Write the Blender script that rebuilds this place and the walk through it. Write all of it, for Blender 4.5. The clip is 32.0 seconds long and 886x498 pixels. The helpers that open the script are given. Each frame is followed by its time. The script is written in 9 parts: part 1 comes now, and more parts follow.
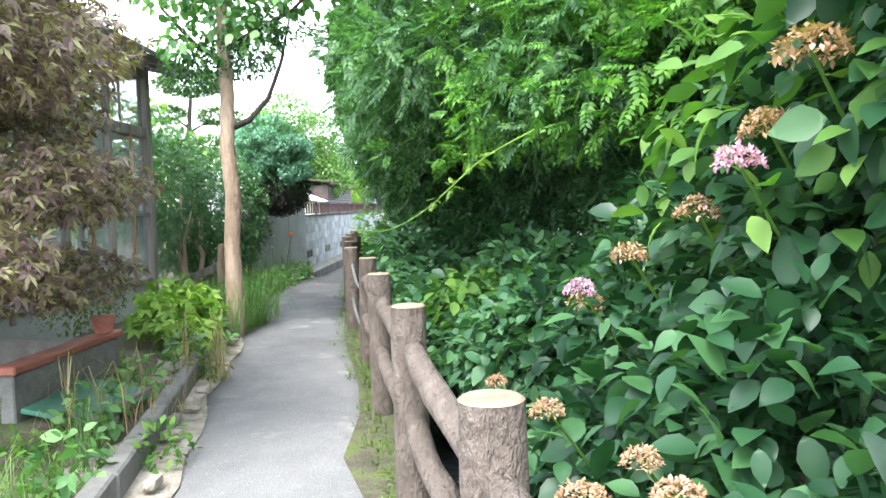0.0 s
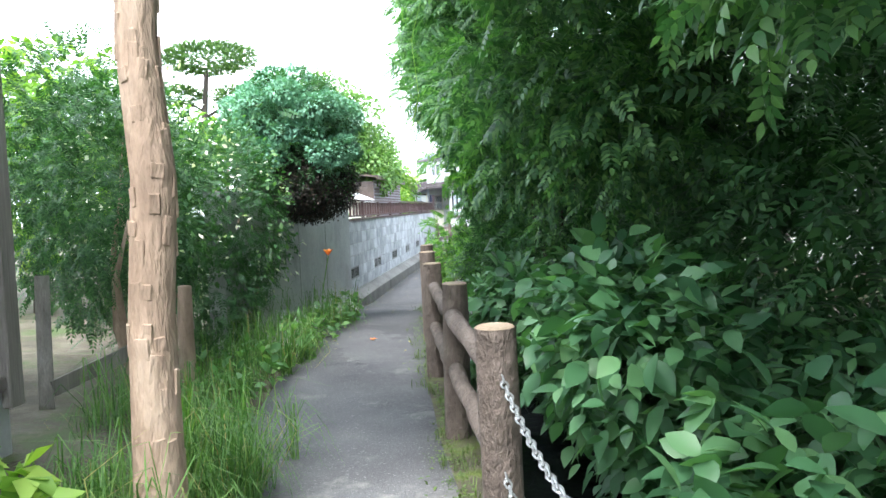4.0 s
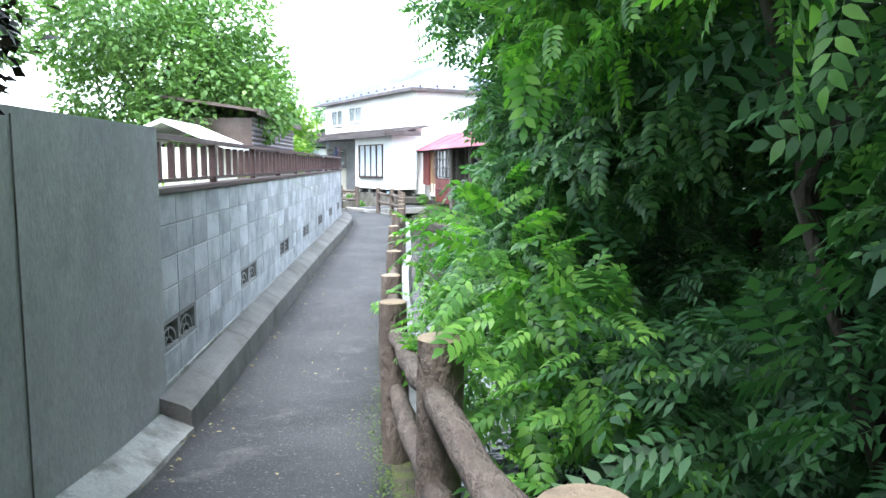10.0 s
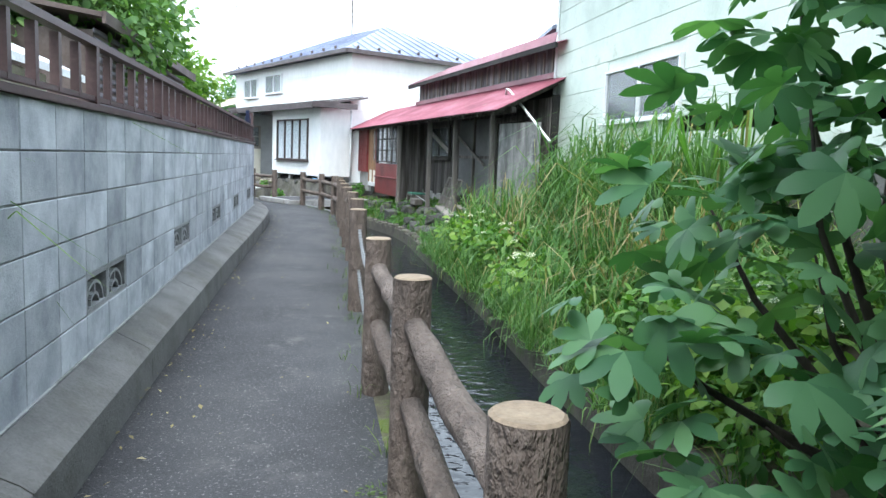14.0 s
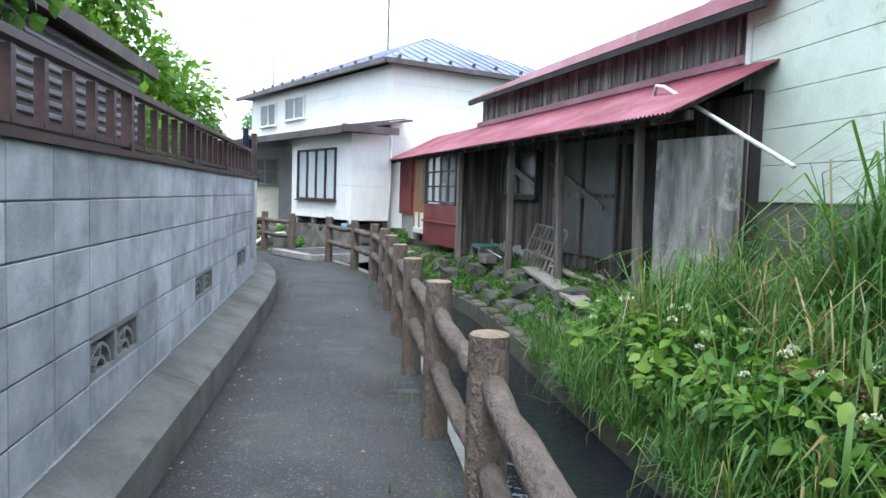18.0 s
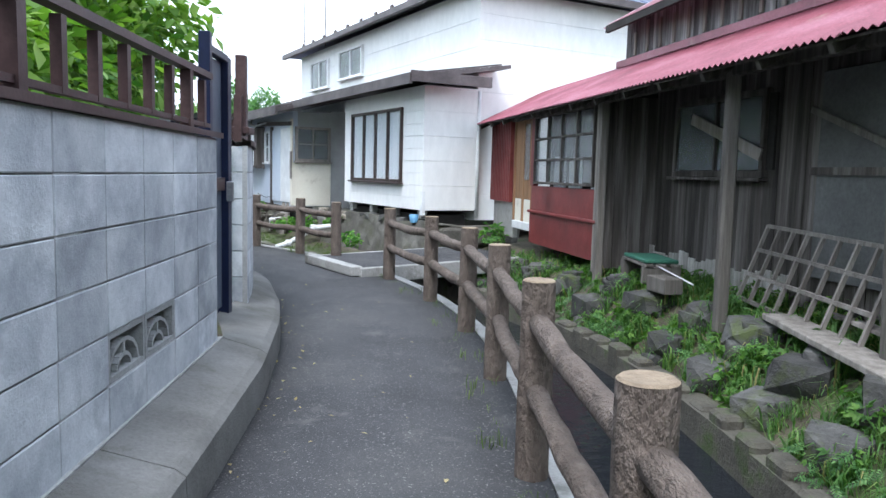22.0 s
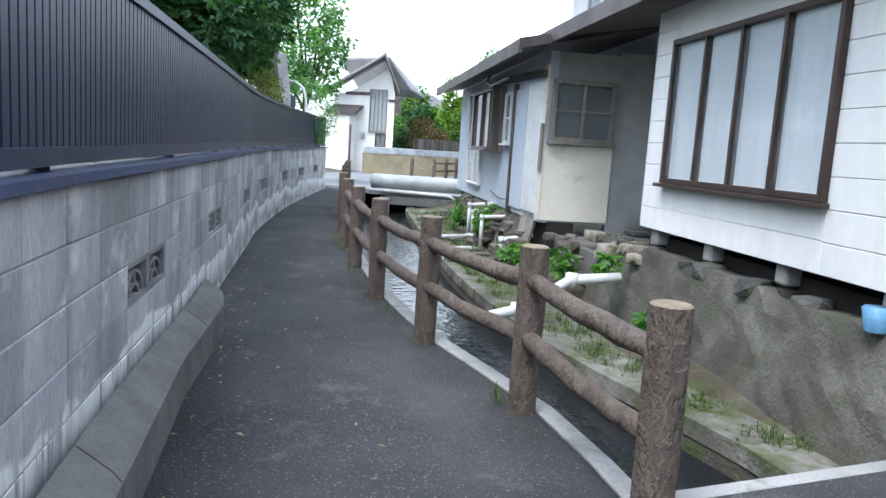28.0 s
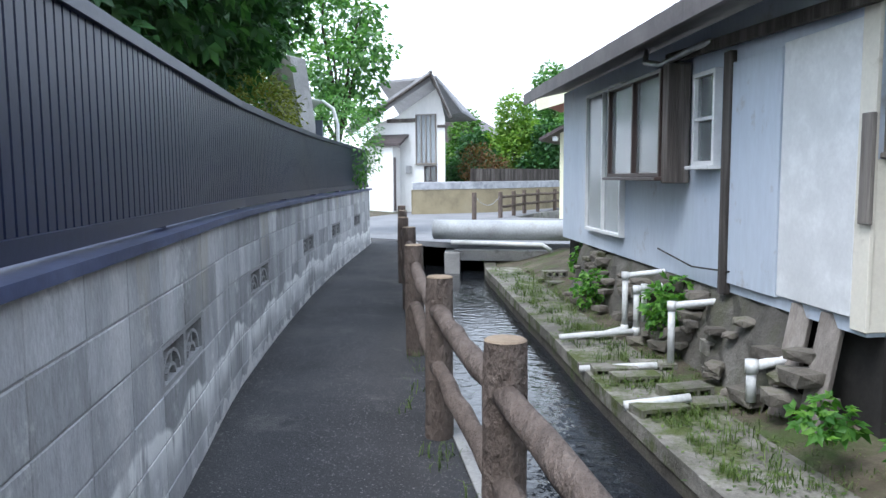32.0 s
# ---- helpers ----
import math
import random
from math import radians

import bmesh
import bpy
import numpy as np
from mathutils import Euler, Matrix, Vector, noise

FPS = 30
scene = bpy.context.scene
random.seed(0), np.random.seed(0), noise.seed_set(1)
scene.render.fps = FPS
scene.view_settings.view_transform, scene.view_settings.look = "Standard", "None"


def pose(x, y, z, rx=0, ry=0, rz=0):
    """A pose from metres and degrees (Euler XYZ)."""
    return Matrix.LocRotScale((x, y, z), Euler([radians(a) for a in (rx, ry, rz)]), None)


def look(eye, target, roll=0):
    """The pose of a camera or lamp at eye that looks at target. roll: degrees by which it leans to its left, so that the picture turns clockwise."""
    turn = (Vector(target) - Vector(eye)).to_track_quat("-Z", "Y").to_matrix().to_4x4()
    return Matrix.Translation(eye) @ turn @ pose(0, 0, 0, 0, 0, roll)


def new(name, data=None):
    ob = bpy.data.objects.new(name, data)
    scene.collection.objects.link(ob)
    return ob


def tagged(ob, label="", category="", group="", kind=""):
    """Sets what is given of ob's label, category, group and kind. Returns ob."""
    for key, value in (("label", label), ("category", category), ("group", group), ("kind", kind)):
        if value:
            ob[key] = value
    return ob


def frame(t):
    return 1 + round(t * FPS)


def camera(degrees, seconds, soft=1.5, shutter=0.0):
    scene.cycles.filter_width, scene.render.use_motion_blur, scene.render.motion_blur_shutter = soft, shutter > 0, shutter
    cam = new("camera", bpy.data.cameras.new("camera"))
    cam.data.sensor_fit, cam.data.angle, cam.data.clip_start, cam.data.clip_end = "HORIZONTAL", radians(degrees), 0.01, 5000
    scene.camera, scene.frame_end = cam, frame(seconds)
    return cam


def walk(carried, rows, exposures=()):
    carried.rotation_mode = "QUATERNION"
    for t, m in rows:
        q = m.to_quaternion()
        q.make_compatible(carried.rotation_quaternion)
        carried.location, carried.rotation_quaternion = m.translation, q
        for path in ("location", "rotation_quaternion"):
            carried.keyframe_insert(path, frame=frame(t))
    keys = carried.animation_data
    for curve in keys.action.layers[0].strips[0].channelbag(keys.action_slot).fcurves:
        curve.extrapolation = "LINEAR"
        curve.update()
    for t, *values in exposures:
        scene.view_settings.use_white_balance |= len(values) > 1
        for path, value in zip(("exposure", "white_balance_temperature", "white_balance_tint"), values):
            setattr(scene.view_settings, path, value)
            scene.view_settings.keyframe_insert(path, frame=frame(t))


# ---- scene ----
cam = camera(62.2, 32.0)
EXPOSURES = [(0.0, 2.7, 6350, 8), (4.0, 2.68, 6250, 9), (8.0, 2.8, 6050, 9), (11.0, 2.42, 6000, 7), (14.0, 1.8, 6000, 6), (16.5, 1.42, 5950, 7), (19.0, 1.5, 5950, 8), (21.0, 1.42, 5950, 8), (23.0, 1.55, 5950, 10),
             (25.5, 1.45, 5950, 10), (27.0, 1.33, 5950, 10), (29.0, 1.42, 5950, 10), (32.0, 1.28, 5950, 11)]
PATH = [
    (0, (-0.621, 3.103, 1.629), (-0.675, 5.099, 1.514), -1.5),
    (0.5, (-0.785, 3.732, 1.634), (-0.917, 5.721, 1.467), -1.5),
    (1, (-0.926, 4.362, 1.633), (-0.994, 6.354, 1.466), -2.4),
    (1.5, (-1.041, 4.994, 1.628), (-1.112, 6.987, 1.471), -1.8),
    (2, (-1.128, 5.633, 1.614), (-1.172, 7.628, 1.477), -2.4),
    (2.5, (-1.261, 6.298, 1.621), (-1.355, 8.292, 1.502), -0.5),
    (3, (-1.421, 6.943, 1.631), (-1.572, 8.936, 1.55), -2.3),
    (3.5, (-1.577, 7.533, 1.637), (-1.745, 9.523, 1.521), -2.4),
    (5.5, (-2.177, 9.752, 1.709), (-2.188, 11.75, 1.611), -1.2),
    (6, (-2.262, 10.353, 1.709), (-2.176, 12.349, 1.618), -1.5),
    (6.5, (-2.318, 11.014, 1.711), (-2.214, 13.01, 1.638), -1.8),
    (7, (-2.398, 11.693, 1.713), (-2.278, 13.685, 1.571), 0.4),
    (7.5, (-2.452, 12.387, 1.709), (-2.268, 14.371, 1.538), 0.2),
    (8, (-2.549, 13.059, 1.702), (-2.368, 15.042, 1.515), 0.6),
    (8.5, (-2.607, 13.722, 1.684), (-2.428, 15.707, 1.514), 0.5),
    (9, (-2.706, 14.373, 1.674), (-2.572, 16.36, 1.483), 0.7),
    (9.5, (-2.776, 15.031, 1.678), (-2.618, 17.014, 1.472), 0.8),
    (10, (-2.874, 15.663, 1.669), (-2.739, 17.645, 1.44), 0.2),
    (10.5, (-2.953, 16.329, 1.666), (-2.788, 18.308, 1.431), 0.9),
    (11, (-3.043, 17.039, 1.671), (-2.881, 19.021, 1.463), 0.2),
    (11.5, (-3.128, 17.738, 1.625), (-2.904, 19.711, 1.381), 1.0),
    (12, (-3.171, 18.402, 1.577), (-2.923, 20.371, 1.326), 0.6),
    (12.5, (-3.214, 19.05, 1.508), (-2.906, 21.009, 1.252), 0.7),
    (13, (-3.217, 19.72, 1.458), (-2.886, 21.678, 1.217), 1.8),
    (13.5, (-3.25, 20.419, 1.387), (-2.868, 22.367, 1.147), 3.2),
    (14, (-3.251, 21.218, 1.304), (-2.886, 23.17, 1.066), 2.3),
    (14.5, (-3.3, 21.954, 1.278), (-2.972, 23.907, 1.0), 1.4),
    (15, (-3.289, 22.533, 1.32), (-3.086, 24.512, 1.11), -0.4),
    (15.5, (-3.372, 23.203, 1.342), (-3.149, 25.185, 1.199), 0.9),
    (17.5, (-3.385, 25.836, 1.335), (-3.108, 27.811, 1.183), 2.1),
    (18, (-3.274, 26.506, 1.341), (-2.981, 28.479, 1.197), 1.8),
    (18.5, (-3.266, 27.201, 1.342), (-2.985, 29.176, 1.196), 3.2),
    (19, (-3.216, 27.835, 1.312), (-2.916, 29.807, 1.166), 3.1),
    (19.5, (-3.218, 28.511, 1.323), (-2.94, 30.488, 1.193), 2.5),
    (20, (-3.214, 29.185, 1.313), (-2.965, 31.167, 1.227), 1.5),
    (20.5, (-3.232, 29.851, 1.313), (-3.062, 31.842, 1.233), 1.2),
    (21, (-3.22, 30.485, 1.303), (-3.054, 32.476, 1.21), 0.9),
    (21.5, (-3.19, 31.169, 1.317), (-3.083, 33.161, 1.164), 0.5),
    (22, (-3.206, 31.84, 1.312), (-3.099, 33.826, 1.108), 1.5),
    (22.5, (-3.187, 32.559, 1.318), (-3.112, 34.548, 1.122), 0.7),
    (23, (-3.202, 33.227, 1.324), (-3.126, 35.214, 1.104), 1.8),
    (23.5, (-3.184, 33.964, 1.326), (-3.119, 35.948, 1.086), 1.9),
    (24, (-3.255, 34.596, 1.328), (-3.206, 36.578, 1.068), 3.0),
    (24.5, (-3.198, 35.345, 1.331), (-3.237, 37.329, 1.081), 2.5),
    (26.5, (-3.505, 37.872, 1.338), (-3.817, 39.829, 1.073), 1.5),
    (27, (-3.735, 38.518, 1.335), (-4.178, 40.451, 1.075), 1.9),
    (27.5, (-3.911, 39.161, 1.316), (-4.399, 41.082, 1.049), 2.6),
    (28, (-4.204, 39.798, 1.327), (-4.782, 41.693, 1.057), 3.7),
    (28.5, (-4.454, 40.426, 1.309), (-5.075, 42.304, 1.014), 2.8),
    (29, (-4.746, 41.042, 1.357), (-5.46, 42.895, 1.12), 1.1),
    (29.5, (-5.08, 41.648, 1.346), (-5.8, 43.502, 1.136), 0.5),
    (30, (-5.427, 42.275, 1.364), (-6.189, 44.111, 1.146), 0.0),
    (30.5, (-5.764, 42.883, 1.35), (-6.487, 44.734, 1.129), 0.6),
    (31, (-6.049, 43.546, 1.367), (-6.782, 45.394, 1.152), -0.0),
    (31.5, (-6.409, 44.141, 1.378), (-7.085, 46.011, 1.168), 0.2),
    (32, (-6.76, 44.77, 1.394), (-7.455, 46.635, 1.199), -0.4),
]
walk(cam, [(t, look(eye, target, roll)) for t, eye, target, roll in PATH],
     EXPOSURES)

# world and sun: bright overcast sky
world = bpy.data.worlds.new("sky")
scene.world = world
world.use_nodes = True
wn = world.node_tree.nodes
sky = wn.new("ShaderNodeTexSky")
sky.sky_type = "NISHITA"
sky.sun_disc = False
sky.sun_elevation, sky.sun_rotation = radians(58), radians(200)
sky.air_density, sky.dust_density, sky.ozone_density = 1.0, 2.0, 1.0
wn["Background"].inputs["Strength"].default_value = 0.15
cloud = wn.new("ShaderNodeMix")
cloud.data_type = "RGBA"
# thin cloud: near white towards the horizon, blue showing through overhead
tc = wn.new("ShaderNodeTexCoord")
sepz = wn.new("ShaderNodeSeparateXYZ")
cover = wn.new("ShaderNodeMapRange")
cover.inputs["From Min"].default_value, cover.inputs["From Max"].default_value = 0.35, 0.95
cover.inputs["To Min"].default_value, cover.inputs["To Max"].default_value = 0.85, 0.5
world.node_tree.links.new(tc.outputs["Generated"], sepz.inputs[0])
world.node_tree.links.new(sepz.outputs["Z"], cover.inputs["Value"])
world.node_tree.links.new(cover.outputs["Result"], cloud.inputs[0])
cloud.inputs[7].default_value = (6.6, 7.1, 7.6, 1)
world.node_tree.links.new(sky.outputs["Color"], cloud.inputs[6])
world.node_tree.links.new(cloud.outputs[2], wn["Background"].inputs["Color"])
sun = new("sun", bpy.data.lights.new("sun", "SUN"))
sun.data.energy, sun.data.angle, sun.data.color = 1.2, radians(22), (1.0, 0.98, 0.95)
sun.matrix_world = look((0, 0, 30), (0 + 30 * math.sin(radians(20)) * 0.6, 30 * math.cos(radians(20)) * 0.6, 0))

# ---- materials ----
def ramp(nt, fac, stops):
    r = nt.nodes.new("ShaderNodeValToRGB")
    el = r.color_ramp.elements
    while len(el) < len(stops):
        el.new(0.5)
    for e, (p, c) in zip(el, stops):
        e.position, e.color = p, (*c, 1)
    nt.links.new(fac, r.inputs["Fac"])
    return r.outputs["Color"]


def mixc(nt, a, b, fac, mode="MIX"):
    m = nt.nodes.new("ShaderNodeMix")
    m.data_type, m.blend_type = "RGBA", mode
    for sock, v in ((m.inputs[6], a), (m.inputs[7], b)):
        if isinstance(v, tuple):
            sock.default_value = (*v, 1)
        else:
            nt.links.new(v, sock)
    if isinstance(fac, float):
        m.inputs[0].default_value = fac
    else:
        nt.links.new(fac, m.inputs[0])
    return m.outputs[2]


def mathn(nt, op, a, b=0.0):
    m = nt.nodes.new("ShaderNodeMath")
    m.operation = op
    for sock, v in zip(m.inputs, (a, b)):
        if isinstance(v, (int, float)):
            sock.default_value = v
        else:
            nt.links.new(v, sock)
    return m.outputs[0]


def noisen(nt, vec, scale, detail=4.0, rough=0.6):
    n = nt.nodes.new("ShaderNodeTexNoise")
    n.inputs["Scale"].default_value, n.inputs["Detail"].default_value, n.inputs["Roughness"].default_value = scale, detail, rough
    nt.links.new(vec, n.inputs["Vector"])
    return n.outputs["Fac"]


def stretch(nt, vec, sx, sy, sz):
    m = nt.nodes.new("ShaderNodeMapping")
    m.inputs["Scale"].default_value = (sx, sy, sz)
    nt.links.new(vec, m.inputs["Vector"])
    return m.outputs["Vector"]


def surface(name, base, dark, light=None, rough=0.85, metal=0.0, big=1.2, fine=40.0, streak=None, bump=0.3, rand=0.0,
            stain=None, stain_amount=0.5, stain_scale=2.5, spec=0.3, world_pos=True, grit=0.8, relief=0.02):
    """A weathered surface: base colour varied by large patches and fine grain, an optional stain with shape, relief by bump."""
    m = bpy.data.materials.new(name)
    m.use_nodes = True
    nt = m.node_tree
    bsdf = nt.nodes["Principled BSDF"]
    if world_pos:
        vec = nt.nodes.new("ShaderNodeNewGeometry").outputs["Position"]
    else:
        vec = nt.nodes.new("ShaderNodeTexCoord").outputs["Object"]
    if streak:
        vec_s = stretch(nt, vec, *streak)
    else:
        vec_s = vec
    patch = noisen(nt, vec_s, big, 5.0, 0.62)
    grain = noisen(nt, vec_s, fine, 3.0, 0.7)
    light = light or tuple(min(1.0, c * 1.25) for c in base)
    col = ramp(nt, patch, [(0.28, dark), (0.5, base), (0.75, light)])
    g = ramp(nt, grain, [(0.25, (0.72, 0.72, 0.72)), (0.75, (1.15, 1.15, 1.15))])
    col = mixc(nt, col, g, grit, "MULTIPLY")
    if stain:
        s = noisen(nt, vec, stain_scale, 6.0, 0.7)
        lo = 0.62 - 0.25 * stain_amount
        mask = ramp(nt, s, [(lo, (0, 0, 0)), (lo + 0.14, (1, 1, 1))])
        col = mixc(nt, col, stain, mask)
    if rand:
        info = nt.nodes.new("ShaderNodeObjectInfo")
        v = ramp(nt, info.outputs["Random"], [(0.0, (1 - rand,) * 3), (1.0, (1 + rand * 0.7,) * 3)])
        col = mixc(nt, col, v, 1.0, "MULTIPLY")
    nt.links.new(col, bsdf.inputs["Base Color"])
    bsdf.inputs["Roughness"].default_value, bsdf.inputs["Metallic"].default_value = rough, metal
    bsdf.inputs["Specular IOR Level"].default_value = spec
    if bump:
        b = nt.nodes.new("ShaderNodeBump")
        b.inputs["Strength"].default_value, b.inputs["Distance"].default_value = bump, relief
        nt.links.new(mathn(nt, "ADD", grain, mathn(nt, "MULTIPLY", patch, 1.5)), b.inputs["Height"])
        nt.links.new(b.outputs["Normal"], bsdf.inputs["Normal"])
    return m


def foliage(name, dark, mid, light, trans=0.35, rough=0.55, odd=None):
    """Leaves: colour by leaf, light through the blade, a little gloss."""
    m = bpy.data.materials.new(name)
    m.use_nodes = True
    nt = m.node_tree
    bsdf, out = nt.nodes["Principled BSDF"], nt.nodes["Material Output"]
    geo = nt.nodes.new("ShaderNodeNewGeometry")
    stops = [(0.0, dark), (0.5, mid), (0.92, light)]
    if odd:
        stops += [(0.97, odd)]
    col = ramp(nt, geo.outputs["Random Per Island"], stops)
    tone = ramp(nt, noisen(nt, geo.outputs["Position"], 1.6, 3.0), [(0.3, (0.75, 0.8, 0.75)), (0.7, (1.2, 1.15, 1.05))])
    col = mixc(nt, col, tone, 1.0, "MULTIPLY")
    nt.links.new(col, bsdf.inputs["Base Color"])
    bsdf.inputs["Roughness"].default_value, bsdf.inputs["Specular IOR Level"].default_value = rough, 0.35
    tr = nt.nodes.new("ShaderNodeBsdfTranslucent")
    nt.links.new(mixc(nt, col, (1.0, 1.25, 0.45), 1.0, "MULTIPLY"), tr.inputs["Color"])
    mix = nt.nodes.new("ShaderNodeMixShader")
    mix.inputs[0].default_value = trans
    nt.links.new(bsdf.outputs[0], mix.inputs[1])
    nt.links.new(tr.outputs[0], mix.inputs[2])
    nt.links.new(mix.outputs[0], out.inputs["Surface"])
    return m


def glass(name, tint=(0.8, 0.88, 0.88), rough=0.05, alpha=0.5):
    """A window pane: part mirror, part clear."""
    m = bpy.data.materials.new(name)
    m.use_nodes = True
    nt = m.node_tree
    bsdf, out = nt.nodes["Principled BSDF"], nt.nodes["Material Output"]
    bsdf.inputs["Base Color"].default_value = (*tint, 1)
    bsdf.inputs["Roughness"].default_value, bsdf.inputs["Specular IOR Level"].default_value = rough, 0.9
    tp = nt.nodes.new("ShaderNodeBsdfTransparent")
    mix = nt.nodes.new("ShaderNodeMixShader")
    mix.inputs[0].default_value = alpha
    nt.links.new(tp.outputs[0], mix.inputs[1])
    nt.links.new(bsdf.outputs[0], mix.inputs[2])
    nt.links.new(mix.outputs[0], out.inputs["Surface"])
    return m


def water_mat():
    m = bpy.data.materials.new("canal_water")
    m.use_nodes = True
    nt = m.node_tree
    bsdf = nt.nodes["Principled BSDF"]
    bsdf.inputs["Base Color"].default_value = (0.013, 0.015, 0.018, 1)
    bsdf.inputs["Roughness"].default_value, bsdf.inputs["IOR"].default_value = 0.03, 1.33
    bsdf.inputs["Specular IOR Level"].default_value = 0.6
    geo = nt.nodes.new("ShaderNodeNewGeometry")
    n = noisen(nt, stretch(nt, geo.outputs["Position"], 3.0, 4.0, 1.0), 2.4, 2.5, 0.5)
    b = nt.nodes.new("ShaderNodeBump")
    b.inputs["Strength"].default_value, b.inputs["Distance"].default_value = 0.4, 0.03
    nt.links.new(n, b.inputs["Height"])
    nt.links.new(b.outputs["Normal"], bsdf.inputs["Normal"])
    return m


def asphalt():
    """Path surface: paler under the trees at the start, darker further on, with light grit."""
    m = surface("asphalt", (0.088, 0.088, 0.092), (0.055, 0.055, 0.058), (0.13, 0.128, 0.126), 0.88, big=0.9, fine=90, bump=0.6, grit=1.0, stain=(0.16, 0.157, 0.15), stain_amount=0.18, stain_scale=2.0)
    nt = m.node_tree
    bsdf = nt.nodes["Principled BSDF"]
    old = bsdf.inputs["Base Color"].links[0].from_socket
    pos = nt.nodes.new("ShaderNodeNewGeometry").outputs["Position"]
    sep = nt.nodes.new("ShaderNodeSeparateXYZ")
    nt.links.new(pos, sep.inputs[0])
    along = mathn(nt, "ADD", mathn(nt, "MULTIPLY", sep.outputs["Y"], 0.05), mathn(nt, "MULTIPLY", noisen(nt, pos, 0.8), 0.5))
    path_tone = ramp(nt, along, [(0.55, (2.1, 2.05, 1.95)), (1.0, (1.0, 1.0, 1.01)), (1.3, (0.72, 0.72, 0.73))])
    col = mixc(nt, old, path_tone, 1.0, "MULTIPLY")
    grit = ramp(nt, noisen(nt, pos, 75, 3.0, 0.6), [(0.6, (0, 0, 0)), (0.68, (0.55, 0.55, 0.55))])
    col = mixc(nt, col, (0.34, 0.335, 0.32), grit)
    nt.links.new(col, bsdf.inputs["Base Color"])
    return m


M_ASPHALT = asphalt()
M_SLAB = surface("smeared_concrete", (0.17, 0.17, 0.165), (0.07, 0.07, 0.068), (0.32, 0.315, 0.305), 0.92, big=3.2, fine=40, bump=0.5, streak=(2.5, 2.5, 0.5), stain=(0.36, 0.355, 0.345), stain_amount=0.3, stain_scale=2.6)
M_CONCRETE = surface("concrete", (0.36, 0.355, 0.34), (0.24, 0.24, 0.235), None, 0.9, big=1.5, fine=50, bump=0.35, stain=(0.17, 0.17, 0.155), stain_amount=0.35)
M_CONCRETE_WALL = surface("cast_concrete", (0.42, 0.43, 0.43), (0.3, 0.31, 0.315), (0.5, 0.505, 0.5), 0.88, big=0.8, fine=45, bump=0.2, streak=(1, 1, 0.5), stain=(0.29, 0.295, 0.29), stain_amount=0.3, stain_scale=1.1)
M_BLOCK = surface("grey_block", (0.46, 0.475, 0.505), (0.3, 0.315, 0.345), (0.63, 0.64, 0.66), 0.92, big=4.0, fine=70, bump=0.22, grit=0.4, rand=0.22, stain=(0.29, 0.305, 0.33), stain_amount=0.3, stain_scale=1.6)
M_BLOCK_LIME = surface("streaked_block", (0.38, 0.385, 0.395), (0.255, 0.253, 0.245), (0.58, 0.575, 0.56), 0.92, big=3.0, fine=70, streak=(1, 1, 0.35), bump=0.35, rand=0.3, stain=(0.66, 0.66, 0.645), stain_amount=0.22, stain_scale=3.0)
M_VENT = surface("vent_concrete", (0.3, 0.3, 0.3), (0.18, 0.18, 0.18), None, 0.95, fine=60, bump=0.3)


def lime_runs(m):
    """Efflorescence: white runs below the second joint and thin bloom along the joints, on a block surface."""
    nt = m.node_tree
    bsdf = nt.nodes["Principled BSDF"]
    old = bsdf.inputs["Base Color"].links[0].from_socket
    pos = nt.nodes.new("ShaderNodeNewGeometry").outputs["Position"]
    sep = nt.nodes.new("ShaderNodeSeparateXYZ")
    nt.links.new(pos, sep.inputs[0])
    runs = noisen(nt, stretch(nt, pos, 7.0, 7.0, 0.9), 1.6, 4.0, 0.65)
    waves = noisen(nt, stretch(nt, pos, 1.0, 1.0, 0.2), 1.1, 3.0, 0.6)
    h = mathn(nt, "SUBTRACT", sep.outputs["Z"], mathn(nt, "MULTIPLY", mathn(nt, "SUBTRACT", waves, 0.5), 0.5))
    band = ramp(nt, h, [(0.02, (0.05, 0.05, 0.05)), (0.2, (0.22, 0.22, 0.22)), (0.31, (0.95, 0.95, 0.95)), (0.36, (1, 1, 1)), (0.385, (0.0, 0.0, 0.0))])
    mask = mathn(nt, "MULTIPLY", ramp(nt, runs, [(0.38, (0, 0, 0)), (0.5, (1, 1, 1))]), band)
    col = mixc(nt, old, (0.78, 0.78, 0.76), mask)
    rust = ramp(nt, noisen(nt, stretch(nt, pos, 3.0, 3.0, 0.7), 0.9, 4.0, 0.6), [(0.56, (0, 0, 0)), (0.7, (0.55, 0.55, 0.55))])
    up = ramp(nt, sep.outputs["Z"], [(0.55, (0, 0, 0)), (1.0, (1, 1, 1))])
    col = mixc(nt, col, (0.4, 0.36, 0.27), mathn(nt, "MULTIPLY", rust, up))
    nt.links.new(col, bsdf.inputs["Base Color"])


